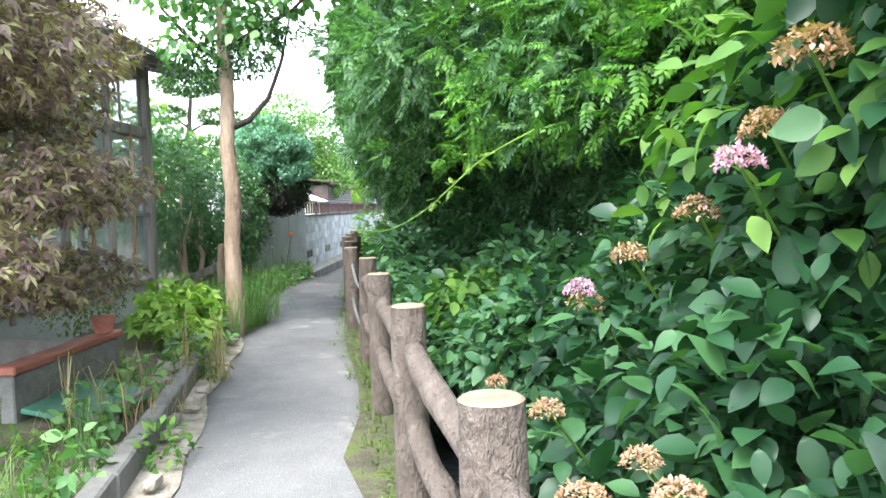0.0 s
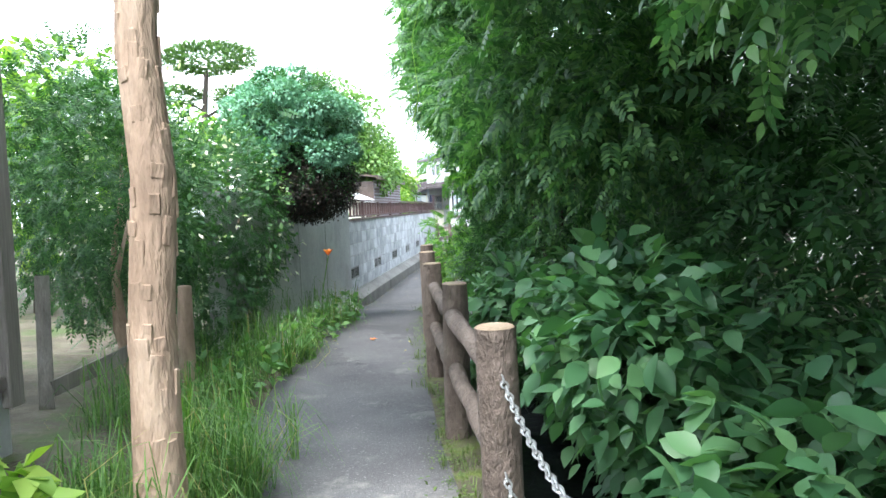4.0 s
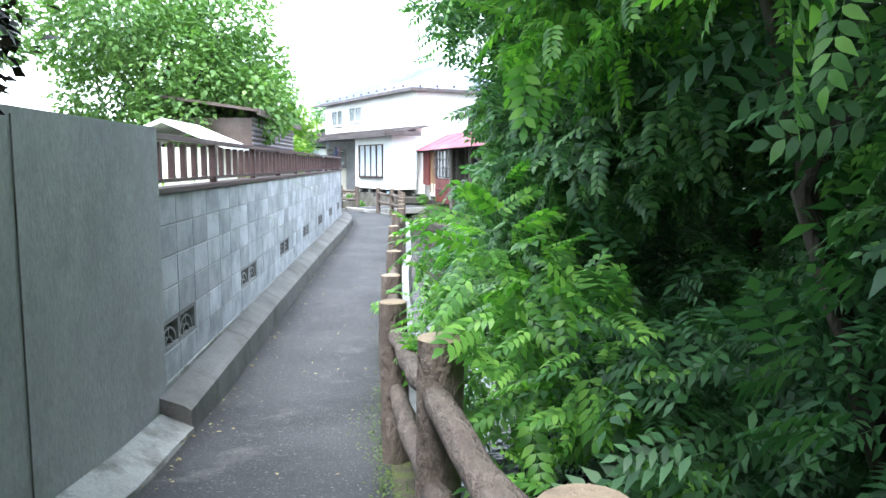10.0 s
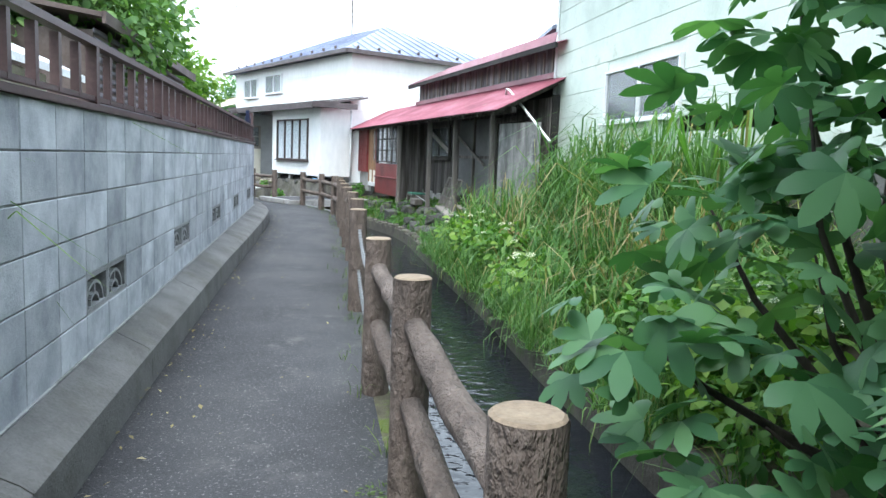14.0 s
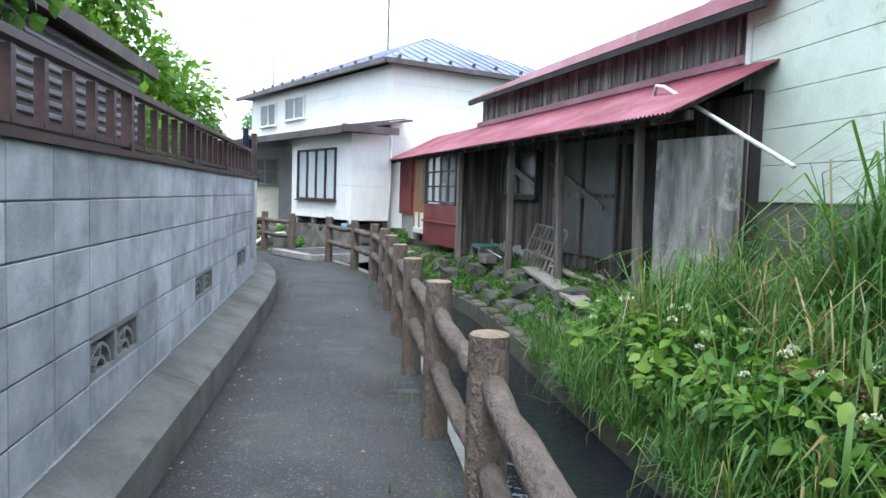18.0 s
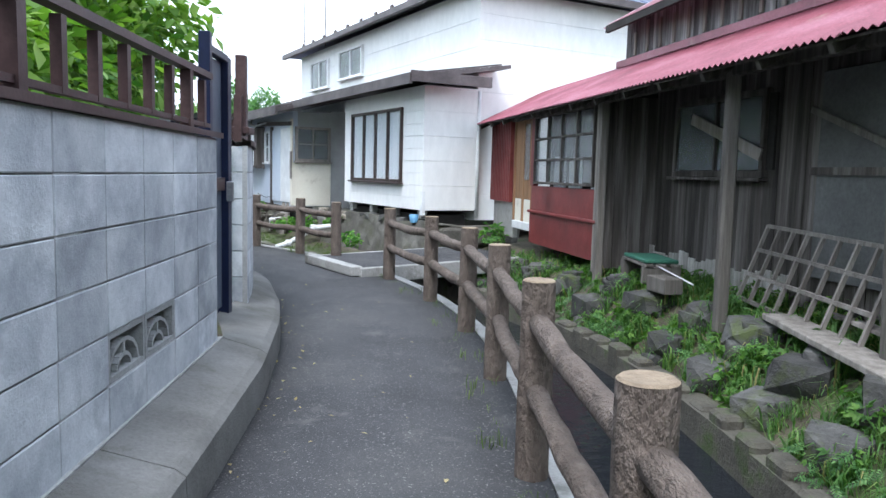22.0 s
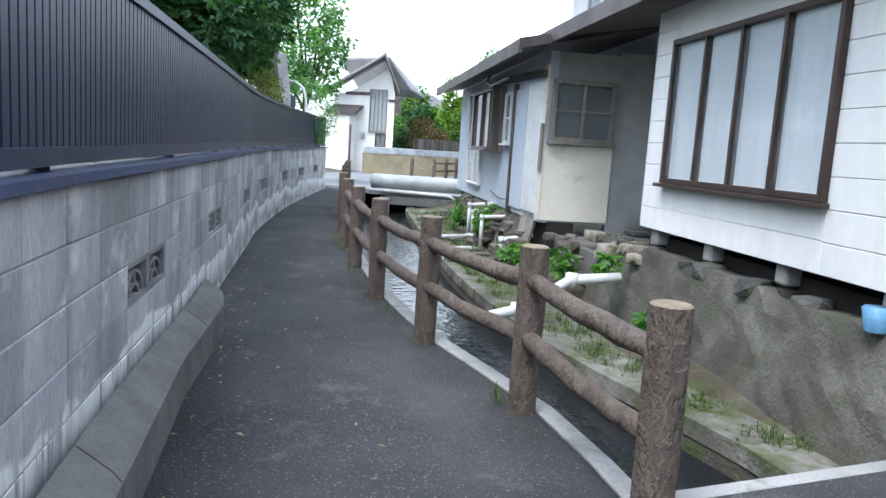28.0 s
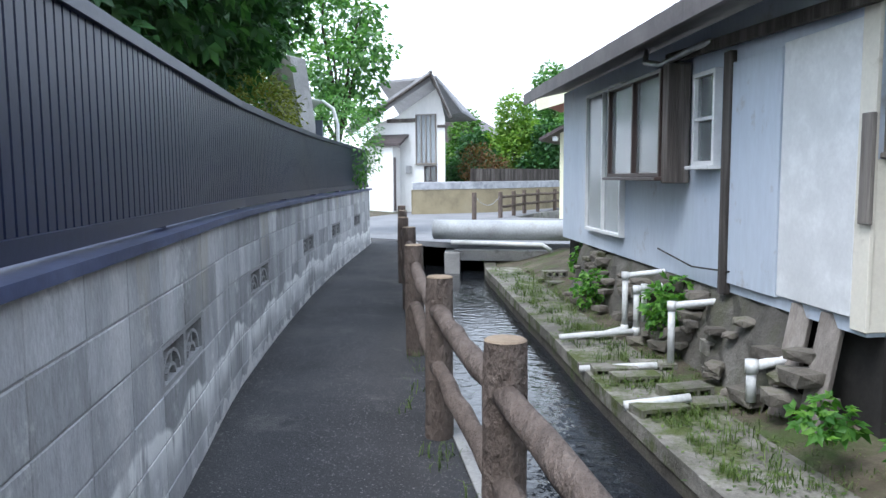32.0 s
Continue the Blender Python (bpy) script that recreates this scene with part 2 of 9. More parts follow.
lime_runs(M_BLOCK_LIME)
M_MORTAR = surface("mortar", (0.4, 0.4, 0.4), (0.26, 0.26, 0.26), None, 0.95, fine=60, bump=0.3)
M_BARK_POST = surface("imitation_log", (0.14, 0.11, 0.092), (0.1, 0.079, 0.067), (0.2, 0.162, 0.138), 0.9, big=16, fine=55, streak=(1, 0.45, 0.4), bump=1.0, relief=0.025)
M_LOG_END = surface("log_end", (0.26, 0.2, 0.14), (0.17, 0.13, 0.095), (0.34, 0.275, 0.2), 0.9, big=8, fine=60, bump=0.3, stain=(0.24, 0.19, 0.14), stain_amount=0.25, stain_scale=9)
M_KERB = surface("old_kerb_concrete", (0.165, 0.16, 0.15), (0.095, 0.092, 0.086), (0.235, 0.23, 0.22), 0.92, big=2, fine=60, bump=0.5, stain=(0.12, 0.115, 0.1), stain_amount=0.4, stain_scale=2.2)
M_CRUSH = surface("crushed_concrete", (0.34, 0.3, 0.25), (0.18, 0.155, 0.125), (0.47, 0.43, 0.36), 0.95, big=5, fine=45, bump=1.2, stain=(0.07, 0.085, 0.03), stain_amount=0.45, stain_scale=3.2)
M_SOIL = surface("soil", (0.10, 0.085, 0.06), (0.055, 0.046, 0.034), (0.17, 0.15, 0.11), 0.95, big=2.5, fine=35, bump=0.8, stain=(0.06, 0.085, 0.028), stain_amount=0.5, stain_scale=2.0)
M_WATER = water_mat()
M_WHITE = surface("white_siding", (0.80, 0.795, 0.775), (0.72, 0.725, 0.715), (0.85, 0.845, 0.83), 0.55, big=0.7, fine=8, streak=(1, 1, 0.4), bump=0.03, grit=0.25)
M_CREAM = surface("cream_paint", (0.74, 0.70, 0.60), (0.68, 0.64, 0.54), (0.78, 0.75, 0.66), 0.7, grit=0.25, big=1.5, fine=30, bump=0.1, stain=(0.45, 0.4, 0.32), stain_amount=0.08)
M_BLUEWALL = surface("pale_blue_metal", (0.52, 0.58, 0.66), (0.44, 0.5, 0.59), (0.58, 0.63, 0.7), 0.55, grit=0.3, big=0.8, fine=20, streak=(1, 1, 0.2), bump=0.08, stain=(0.35, 0.33, 0.33), stain_amount=0.1)
M_GREYWALL = surface("grey_plaster", (0.39, 0.395, 0.395), (0.3, 0.305, 0.305), None, 0.9, grit=0.35, big=1.2, fine=40, bump=0.2)
M_GREENWALL = surface("pale_green_siding", (0.62, 0.68, 0.60), (0.5, 0.56, 0.49), (0.7, 0.74, 0.67), 0.7, grit=0.35, big=1.0, fine=30, bump=0.1, stain=(0.45, 0.47, 0.38), stain_amount=0.15)
M_ROOF_BLUE = surface("blue_metal_roof", (0.24, 0.27, 0.36), (0.17, 0.19, 0.26), (0.33, 0.36, 0.45), 0.4, 0.3, big=0.8, fine=20, bump=0.05)
M_ROOF_DARK = surface("dark_brown_metal", (0.09, 0.075, 0.075), (0.05, 0.042, 0.042), (0.14, 0.12, 0.12), 0.5, 0.2, big=2, fine=30, bump=0.1)
M_ROOF_RED = surface("faded_red_metal", (0.27, 0.085, 0.11), (0.17, 0.055, 0.07), (0.36, 0.16, 0.2), 0.36, 0.1, big=1.1, fine=30, streak=(1.5, 1, 1), bump=0.1, stain=(0.30, 0.19, 0.17), stain_amount=0.12)
M_RED = surface("red_painted_metal", (0.17, 0.03, 0.03), (0.1, 0.02, 0.02), (0.24, 0.055, 0.05), 0.5, 0.0, big=1.6, fine=30, bump=0.15, stain=(0.12, 0.03, 0.025), stain_amount=0.15)
M_OLDWOOD = surface("weathered_board", (0.09, 0.078, 0.07), (0.03, 0.026, 0.024), (0.23, 0.21, 0.195), 0.92, big=3, fine=30, streak=(3, 3, 0.15), bump=0.6, rand=0.35)
M_GREYWOOD = surface("grey_timber", (0.25, 0.225, 0.2), (0.16, 0.14, 0.125), (0.36, 0.33, 0.3), 0.9, big=4, fine=40, streak=(3, 3, 0.15), bump=0.6, rand=0.2)
M_POSTWOOD = surface("dark_grey_timber", (0.15, 0.135, 0.12), (0.085, 0.075, 0.068), (0.24, 0.22, 0.2), 0.92, big=4, fine=40, streak=(3, 3, 0.15), bump=0.7, rand=0.2)
M_BROWNWOOD = surface("brown_plank", (0.30, 0.17, 0.09), (0.2, 0.11, 0.055), None, 0.75, big=3, fine=30, streak=(3, 3, 0.12), bump=0.3)
M_RAILING = surface("brown_steel", (0.075, 0.045, 0.045), (0.05, 0.03, 0.03), (0.11, 0.07, 0.068), 0.45, 0.2, big=3, fine=40, bump=0.05)
M_FENCE = surface("navy_black_steel", (0.009, 0.014, 0.042), (0.007, 0.01, 0.03), (0.012, 0.019, 0.054), 0.4, 0.0, big=1, fine=20, bump=0.03, spec=0.28)
M_ROCK = surface("rough_stone", (0.085, 0.083, 0.08), (0.045, 0.045, 0.043), (0.15, 0.147, 0.14), 0.95, big=5, fine=30, bump=0.8, rand=0.3, stain=(0.07, 0.085, 0.035), stain_amount=0.4, stain_scale=4)
M_BARK = surface("tree_bark", (0.33, 0.24, 0.175), (0.18, 0.125, 0.09), (0.5, 0.4, 0.31), 0.95, big=5, fine=25, streak=(1, 1, 0.3), bump=1.0)
M_DARKBARK = surface("dark_bark", (0.06, 0.05, 0.04), (0.03, 0.026, 0.022), (0.1, 0.085, 0.07), 0.95, big=5, fine=25, streak=(1, 1, 0.3), bump=0.8)
M_PVC = surface("grey_white_pvc", (0.66, 0.67, 0.66), (0.52, 0.53, 0.52), (0.75, 0.75, 0.74), 0.4, big=3, fine=30, bump=0.03, stain=(0.4, 0.38, 0.33), stain_amount=0.1)
M_PIPE = surface("grey_painted_pipe", (0.4, 0.42, 0.43), (0.3, 0.315, 0.325), (0.47, 0.49, 0.5), 0.5, big=2, fine=30, bump=0.05, stain=(0.3, 0.29, 0.27), stain_amount=0.15)
M_STEEL = surface("galvanised_steel", (0.5, 0.51, 0.52), (0.36, 0.37, 0.38), (0.62, 0.63, 0.64), 0.35, 0.8, big=8, fine=60, bump=0.05)
M_FRAME_W = surface("white_aluminium", (0.7, 0.71, 0.71), (0.64, 0.65, 0.65), None, 0.4, grit=0.25, big=3, fine=30, bump=0.03)
M_FRAME_B = surface("bronze_aluminium", (0.07, 0.05, 0.045), (0.05, 0.036, 0.03), None, 0.4, 0.3, big=3, fine=30, bump=0.03)
# room wall darkened in colour to stand for an unlit room
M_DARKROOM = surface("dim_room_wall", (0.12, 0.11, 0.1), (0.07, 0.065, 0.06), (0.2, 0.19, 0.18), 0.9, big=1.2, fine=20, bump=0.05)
# near black painted for unlit depth behind openings; also for black parts
M_DARK = surface("near_black", (0.03, 0.028, 0.026), (0.018, 0.017, 0.016), (0.05, 0.047, 0.044), 0.95, big=2, fine=20, bump=0.1)
M_CURTAIN = surface("pale_curtain", (0.74, 0.78, 0.8), (0.64, 0.68, 0.71), (0.8, 0.83, 0.84), 0.9, big=1.5, fine=30, streak=(6, 6, 0.3), bump=0.15)
M_GLASS = glass("window_glass", (0.25, 0.28, 0.29), 0.14, 0.35)
L_WISTERIA = foliage("wisteria_leaf", (0.055, 0.135, 0.055), (0.11, 0.245, 0.095), (0.21, 0.37, 0.155), 0.46, 0.45)
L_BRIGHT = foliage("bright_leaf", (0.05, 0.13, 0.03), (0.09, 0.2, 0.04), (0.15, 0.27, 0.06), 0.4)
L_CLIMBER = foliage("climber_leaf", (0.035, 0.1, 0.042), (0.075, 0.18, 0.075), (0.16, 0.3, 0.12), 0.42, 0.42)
# climber leaf lightened: sunlight put into the colour; also for fresh weeds
L_SUNLIT = foliage("sun_toned_leaf", (0.05, 0.15, 0.032), (0.105, 0.26, 0.055), (0.21, 0.4, 0.09), 0.5, 0.45)
# shade on thicket leaves put into the colour; also serves dark-leaved trees
L_SHADE = foliage("shade_toned_leaf", (0.025, 0.075, 0.032), (0.045, 0.12, 0.05), (0.08, 0.18, 0.075), 0.35, 0.45)
# hydrangea green darkened: shade low in the bush put into the colour
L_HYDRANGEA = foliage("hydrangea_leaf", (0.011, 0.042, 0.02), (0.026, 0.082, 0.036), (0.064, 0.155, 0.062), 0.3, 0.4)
L_GRASS = foliage("grass_blade", (0.05, 0.125, 0.035), (0.09, 0.195, 0.052), (0.165, 0.28, 0.085), 0.4, odd=(0.3, 0.26, 0.12))
L_MAPLE = foliage("maple_leaf", (0.1, 0.055, 0.065), (0.19, 0.13, 0.13), (0.3, 0.28, 0.15), 0.35)
L_CONIFER = foliage("conifer_spray", (0.126, 0.280, 0.203), (0.161, 0.336, 0.245), (0.203, 0.399, 0.294), 0.15)
# bare brown inside, blackened in colour for the shade under the crown
L_CONIFER_IN = foliage("conifer_inner_shade", (0.008, 0.011, 0.009), (0.015, 0.017, 0.013), (0.045, 0.026, 0.018), 0.02)
L_YELLOW = foliage("sunlit_leaf", (0.1, 0.2, 0.04), (0.17, 0.3, 0.055), (0.26, 0.38, 0.09), 0.45)
L_PINE = foliage("pine_needles", (0.05, 0.12, 0.03), (0.09, 0.19, 0.05), (0.16, 0.28, 0.08), 0.2)
L_MOSS = foliage("moss", (0.05, 0.085, 0.02), (0.08, 0.13, 0.03), (0.13, 0.18, 0.05), 0.2)
L_DRY = foliage("dry_grass", (0.2, 0.15, 0.07), (0.3, 0.23, 0.12), (0.4, 0.33, 0.2), 0.3)
L_PINK = foliage("pink_petal", (0.5, 0.22, 0.45), (0.62, 0.34, 0.58), (0.72, 0.48, 0.68), 0.3)
L_FADED = foliage("faded_petal", (0.3, 0.17, 0.11), (0.45, 0.28, 0.19), (0.6, 0.42, 0.32), 0.3, odd=(0.6, 0.35, 0.4))
L_WHITEPETAL = foliage("white_petal", (0.7, 0.7, 0.6), (0.8, 0.8, 0.72), (0.85, 0.85, 0.8), 0.3)
L_ORANGE = foliage("orange_petal", (0.7, 0.12, 0.03), (0.8, 0.2, 0.05), (0.85, 0.28, 0.08), 0.3)
M_MOSSROCK = surface("mossy_stone_lip", (0.1, 0.092, 0.075), (0.055, 0.05, 0.042), (0.17, 0.155, 0.13), 0.95, big=3, fine=30, bump=0.7, rand=0.2, stain=(0.06, 0.085, 0.028), stain_amount=0.4, stain_scale=3)
M_RUST = surface("dark_ribbed_iron", (0.1, 0.075, 0.065), (0.06, 0.045, 0.04), (0.17, 0.14, 0.13), 0.6, 0.2, big=2, fine=30, bump=0.1)
M_GREENPLASTIC = surface("green_plastic", (0.05, 0.16, 0.11), (0.035, 0.11, 0.08), (0.08, 0.22, 0.15), 0.5, big=4, fine=40, bump=0.1)
M_BLUEPLASTIC = surface("blue_plastic", (0.12, 0.28, 0.45), (0.09, 0.22, 0.36), None, 0.4, big=4, fine=40, bump=0.03)
M_TERRA = surface("brick_red_tile", (0.3, 0.11, 0.08), (0.2, 0.075, 0.055), None, 0.7, big=4, fine=40, bump=0.2)
M_YELLOWWALL = surface("yellow_stucco", (0.33, 0.28, 0.18), (0.2, 0.175, 0.12), (0.4, 0.35, 0.24), 0.9, big=1, fine=40, bump=0.2)
M_PALEYELLOW = surface("pale_yellow_siding", (0.72, 0.72, 0.52), (0.6, 0.6, 0.43), None, 0.7, big=1, fine=20, bump=0.05, grit=0.3)
M_STRIPE = surface("red_stripe", (0.5, 0.05, 0.06), (0.4, 0.04, 0.05), None, 0.4, big=3, fine=20, bump=0.0, grit=0.2)
M_STRIPE_B = surface("blue_stripe", (0.06, 0.08, 0.3), (0.05, 0.06, 0.22), None, 0.4, big=3, fine=20, bump=0.0, grit=0.2)
L_RUSSET = foliage("russet_leaf", (0.09, 0.045, 0.02), (0.14, 0.075, 0.03), (0.2, 0.12, 0.05), 0.3)
M_LIME = surface("white_lime_bloom", (0.66, 0.66, 0.64), (0.5, 0.5, 0.49), (0.75, 0.75, 0.73), 0.95, big=6, fine=50, bump=0.4)
L_GOLD = foliage("golden_leaf", (0.12, 0.15, 0.03), (0.2, 0.22, 0.045), (0.28, 0.28, 0.07), 0.3)
M_MOSSDIRT = surface("mossy_grit", (0.11, 0.1, 0.065), (0.06, 0.055, 0.04), (0.17, 0.155, 0.11), 0.95, big=5, fine=60, bump=0.9, stain=(0.1, 0.13, 0.03), stain_amount=0.55, stain_scale=5)
L_FIG = foliage("fig_leaf", (0.05, 0.135, 0.065), (0.09, 0.2, 0.095), (0.15, 0.29, 0.145), 0.35, 0.45)
M_GREYWOOD_D = surface("silvered_board", (0.17, 0.165, 0.165), (0.05, 0.048, 0.046), (0.44, 0.43, 0.42), 0.92, big=4, fine=30, streak=(3, 3, 0.2), bump=0.7, rand=0.4)
M_DUSTY = surface("dusty_panel", (0.13, 0.13, 0.128), (0.09, 0.09, 0.088), (0.18, 0.18, 0.175), 0.9, big=1.5, fine=30, bump=0.1)
M_RIB = surface("ribbed_iron_face", (0.2, 0.19, 0.22), (0.13, 0.12, 0.14), (0.28, 0.27, 0.31), 0.5, 0.3, big=2, fine=30, bump=0.1)
M_BLEACH = surface("bleached_wood", (0.4, 0.38, 0.35), (0.2, 0.18, 0.16), (0.52, 0.5, 0.47), 0.92, big=4, fine=40, streak=(4, 4, 0.3), bump=0.5, rand=0.3)
M_GLASS_CLEAR = glass("clear_glass", (0.3, 0.36, 0.4), 0.04, 0.15)
L_UNDER = foliage("broad_understorey_leaf", (0.035, 0.1, 0.05), (0.065, 0.165, 0.08), (0.115, 0.24, 0.115), 0.35, 0.42)
L_TREE = foliage("garden_tree_leaf", (0.08, 0.165, 0.06), (0.13, 0.235, 0.085), (0.2, 0.32, 0.12), 0.4)


# ---- mesh building ----
class Mesh:
    """Gathers vertices and faces of one part."""

    def __init__(self):
        self.v, self.f = [], []

    def add(self, verts, faces):
        n = len(self.v)
        self.v += [tuple(p) for p in verts]
        self.f += [tuple(i + n for i in f) for f in faces]
        return self

    def box(self, c, s, m=None, bevel=0.0):
        """A box of size s round c, its edges chamfered by bevel, turned by m."""
        hx, hy, hz = (k / 2 for k in s)
        if bevel <= 0:
            vs = [Vector((x * hx, y * hy, z * hz)) for x in (-1, 1) for y in (-1, 1) for z in (-1, 1)]
            fs = [(0, 1, 3, 2), (4, 6, 7, 5), (0, 4, 5, 1), (2, 3, 7, 6), (0, 2, 6, 4), (1, 5, 7, 3)]
        else:
            b = min(bevel, hx * 0.9, hy * 0.9, hz * 0.9)
            vs, fs, idx = [], [], {}
            for x in (-1, 1):
                for y in (-1, 1):
                    for z in (-1, 1):
                        for k, d in enumerate(((0, b, b), (b, 0, b), (b, b, 0))):
                            idx[x, y, z, k] = len(vs)
                            vs.append(Vector((x * (hx - d[0]), y * (hy - d[1]), z * (hz - d[2]))))
            q = ((-1, -1), (1, -1), (1, 1), (-1, 1))
            for s0 in (-1, 1):
                fx = [idx[s0, a, c2, 0] for a, c2 in q]
                fy = [idx[a, s0, c2, 1] for a, c2 in q]
                fz = [idx[a, c2, s0, 2] for a, c2 in q]
                fs += [fx if s0 > 0 else fx[::-1], fy[::-1] if s0 > 0 else fy, fz if s0 > 0 else fz[::-1]]
            for a in (-1, 1):
                for c2 in (-1, 1):
                    e = [[idx[a, c2, -1, 0], idx[a, c2, -1, 1], idx[a, c2, 1, 1], idx[a, c2, 1, 0]],
                         [idx[a, -1, c2, 0], idx[a, -1, c2, 2], idx[a, 1, c2, 2], idx[a, 1, c2, 0]],
                         [idx[-1, a, c2, 1], idx[-1, a, c2, 2], idx[1, a, c2, 2], idx[1, a, c2, 1]]]
                    fs += [e[0] if a * c2 < 0 else e[0][::-1], e[1] if a * c2 > 0 else e[1][::-1], e[2] if a * c2 < 0 else e[2][::-1]]
            for x in (-1, 1):
                for y in (-1, 1):
                    for z in (-1, 1):
                        t = [idx[x, y, z, k] for k in range(3)]
                        fs.append(t if x * y * z > 0 else t[::-1])
        c = Vector(c)
        return self.add([(m @ p if m else p) + c for p in vs], fs)

    def beam(self, a, b, w, h, bevel=0.0, up=(0, 0, 1)):
        """A bar from a to b, w wide and h high."""
        a, b = Vector(a), Vector(b)
        d = b - a
        y = d.normalized()
        x = y.cross(Vector(up)).normalized()
        z = x.cross(y)
        m = Matrix((x, y, z)).transposed()
        return self.box((a + b) / 2, (w, d.length, h), m, bevel)

    def tube(self, pts, rad, n=10, caps=True, wob=0.0):
        """A round tube through pts; rad is one radius or one for each point."""
        pts = [Vector(p) for p in pts]
        rad = rad if isinstance(rad, (list, tuple)) else [rad] * len(pts)
        rings, base = [], None
        for i, p in enumerate(pts):
            d = (pts[min(i + 1, len(pts) - 1)] - pts[max(i - 1, 0)]).normalized()
            if base is None:
                base = d.orthogonal().normalized()
            base = (base - d * base.dot(d)).normalized()
            side = d.cross(base)
            rings.append([p + (base * math.cos(k * math.tau / n) + side * math.sin(k * math.tau / n)) * rad[i] * (1 + wob * random.uniform(-1, 1)) for k in range(n)])
        fs = [(i * n + k, i * n + (k + 1) % n, (i + 1) * n + (k + 1) % n, (i + 1) * n + k) for i in range(len(pts) - 1) for k in range(n)]
        if caps:
            fs += [tuple(range(n))[::-1], tuple(range((len(pts) - 1) * n, len(pts) * n))]
        return self.add([q for r in rings for q in r], fs)

    def strip(self, lines):
        """Quads between neighbouring polylines of equal length."""
        n = len(lines[0])
        vs = [p for line in lines for p in line]
        return self.add(vs, [(j * n + i, j * n + i + 1, (j + 1) * n + i + 1, (j + 1) * n + i) for j in range(len(lines) - 1) for i in range(n - 1)])

    def prism(self, outline, d):
        """A solid with the planar outline, pushed by the vector d."""
        n = len(outline)
        o = [Vector(p) for p in outline]
        d = Vector(d)
        return self.add(o + [p + d for p in o], [tuple(range(n))[::-1], tuple(range(n, 2 * n))] + [(i, (i + 1) % n, n + (i + 1) % n, n + i) for i in range(n)])

    def rock(self, c, s, seed, m=None):
        """An uneven stone."""
        r = random.Random(seed)
        ico = [(-1, -1, -1), (1, -1, -1), (1, 1, -1), (-1, 1, -1), (-1, -1, 1), (1, -1, 1), (1, 1, 1), (-1, 1, 1)]
        mid = [(0, 0, -1.25), (0, 0, 1.25), (0, -1.25, 0), (0, 1.25, 0), (-1.25, 0, 0), (1.25, 0, 0)]
        vs = [Vector([k * 0.5 * q * r.uniform(0.72, 1.05) for k, q in zip(p, s)]) for p in ico + mid]
        quads = [((0, 3, 2, 1), 8), ((4, 5, 6, 7), 9), ((0, 1, 5, 4), 10), ((2, 3, 7, 6), 11), ((0, 4, 7, 3), 12), ((1, 2, 6, 5), 13)]
        fs = [(q[i], q[(i + 1) % 4], k) for q, k in quads for i in range(4)]
        c = Vector(c)
        return self.add([(m @ p if m else p) + c for p in vs], fs)

    def data(self, name, smooth=False):
        me = bpy.data.meshes.new(name)
        me.from_pydata(self.v, [], self.f)
        if smooth:
            me.polygons.foreach_set("use_smooth", [True] * len(me.polygons))
        return me


def put(name, mesh, material, parent=None, label="", smooth=False, kind="", category="", group="", origin=None):
    """Links a Mesh (or ready mesh data) as one object."""
    me = mesh if isinstance(mesh, bpy.types.Mesh) else mesh.data(name, smooth)
    if material and not me.materials:
        me.materials.append(material)
    ob = new(name, me)
    if origin is not None:
        ob.location = origin
    if parent:
        ob.parent = parent
        ob.matrix_parent_inverse = parent.matrix_world.inverted() if parent.type != "EMPTY" else Matrix.Translation(-parent.location)
    return tagged(ob, label, category, group, kind)


def part(name, mesh, material, parent, label="", smooth=False, kind=""):
    return put(name, mesh, material, parent, label, smooth, kind)


def thing(name, at, label, category, group="", kind=""):
    ob = new(name)
    ob.empty_display_size = 0.2
    ob.location = at
    return tagged(ob, label, category, group, kind)


def lerp(table, v):
    """The value at v of a table of (v, value), straight between its rows."""
    if v <= table[0][0]:
        return table[0][1]
    for (a, p), (b, q) in zip(table, table[1:]):
        if v <= b:
            return p + (q - p) * (v - a) / (b - a)
    return table[-1][1]


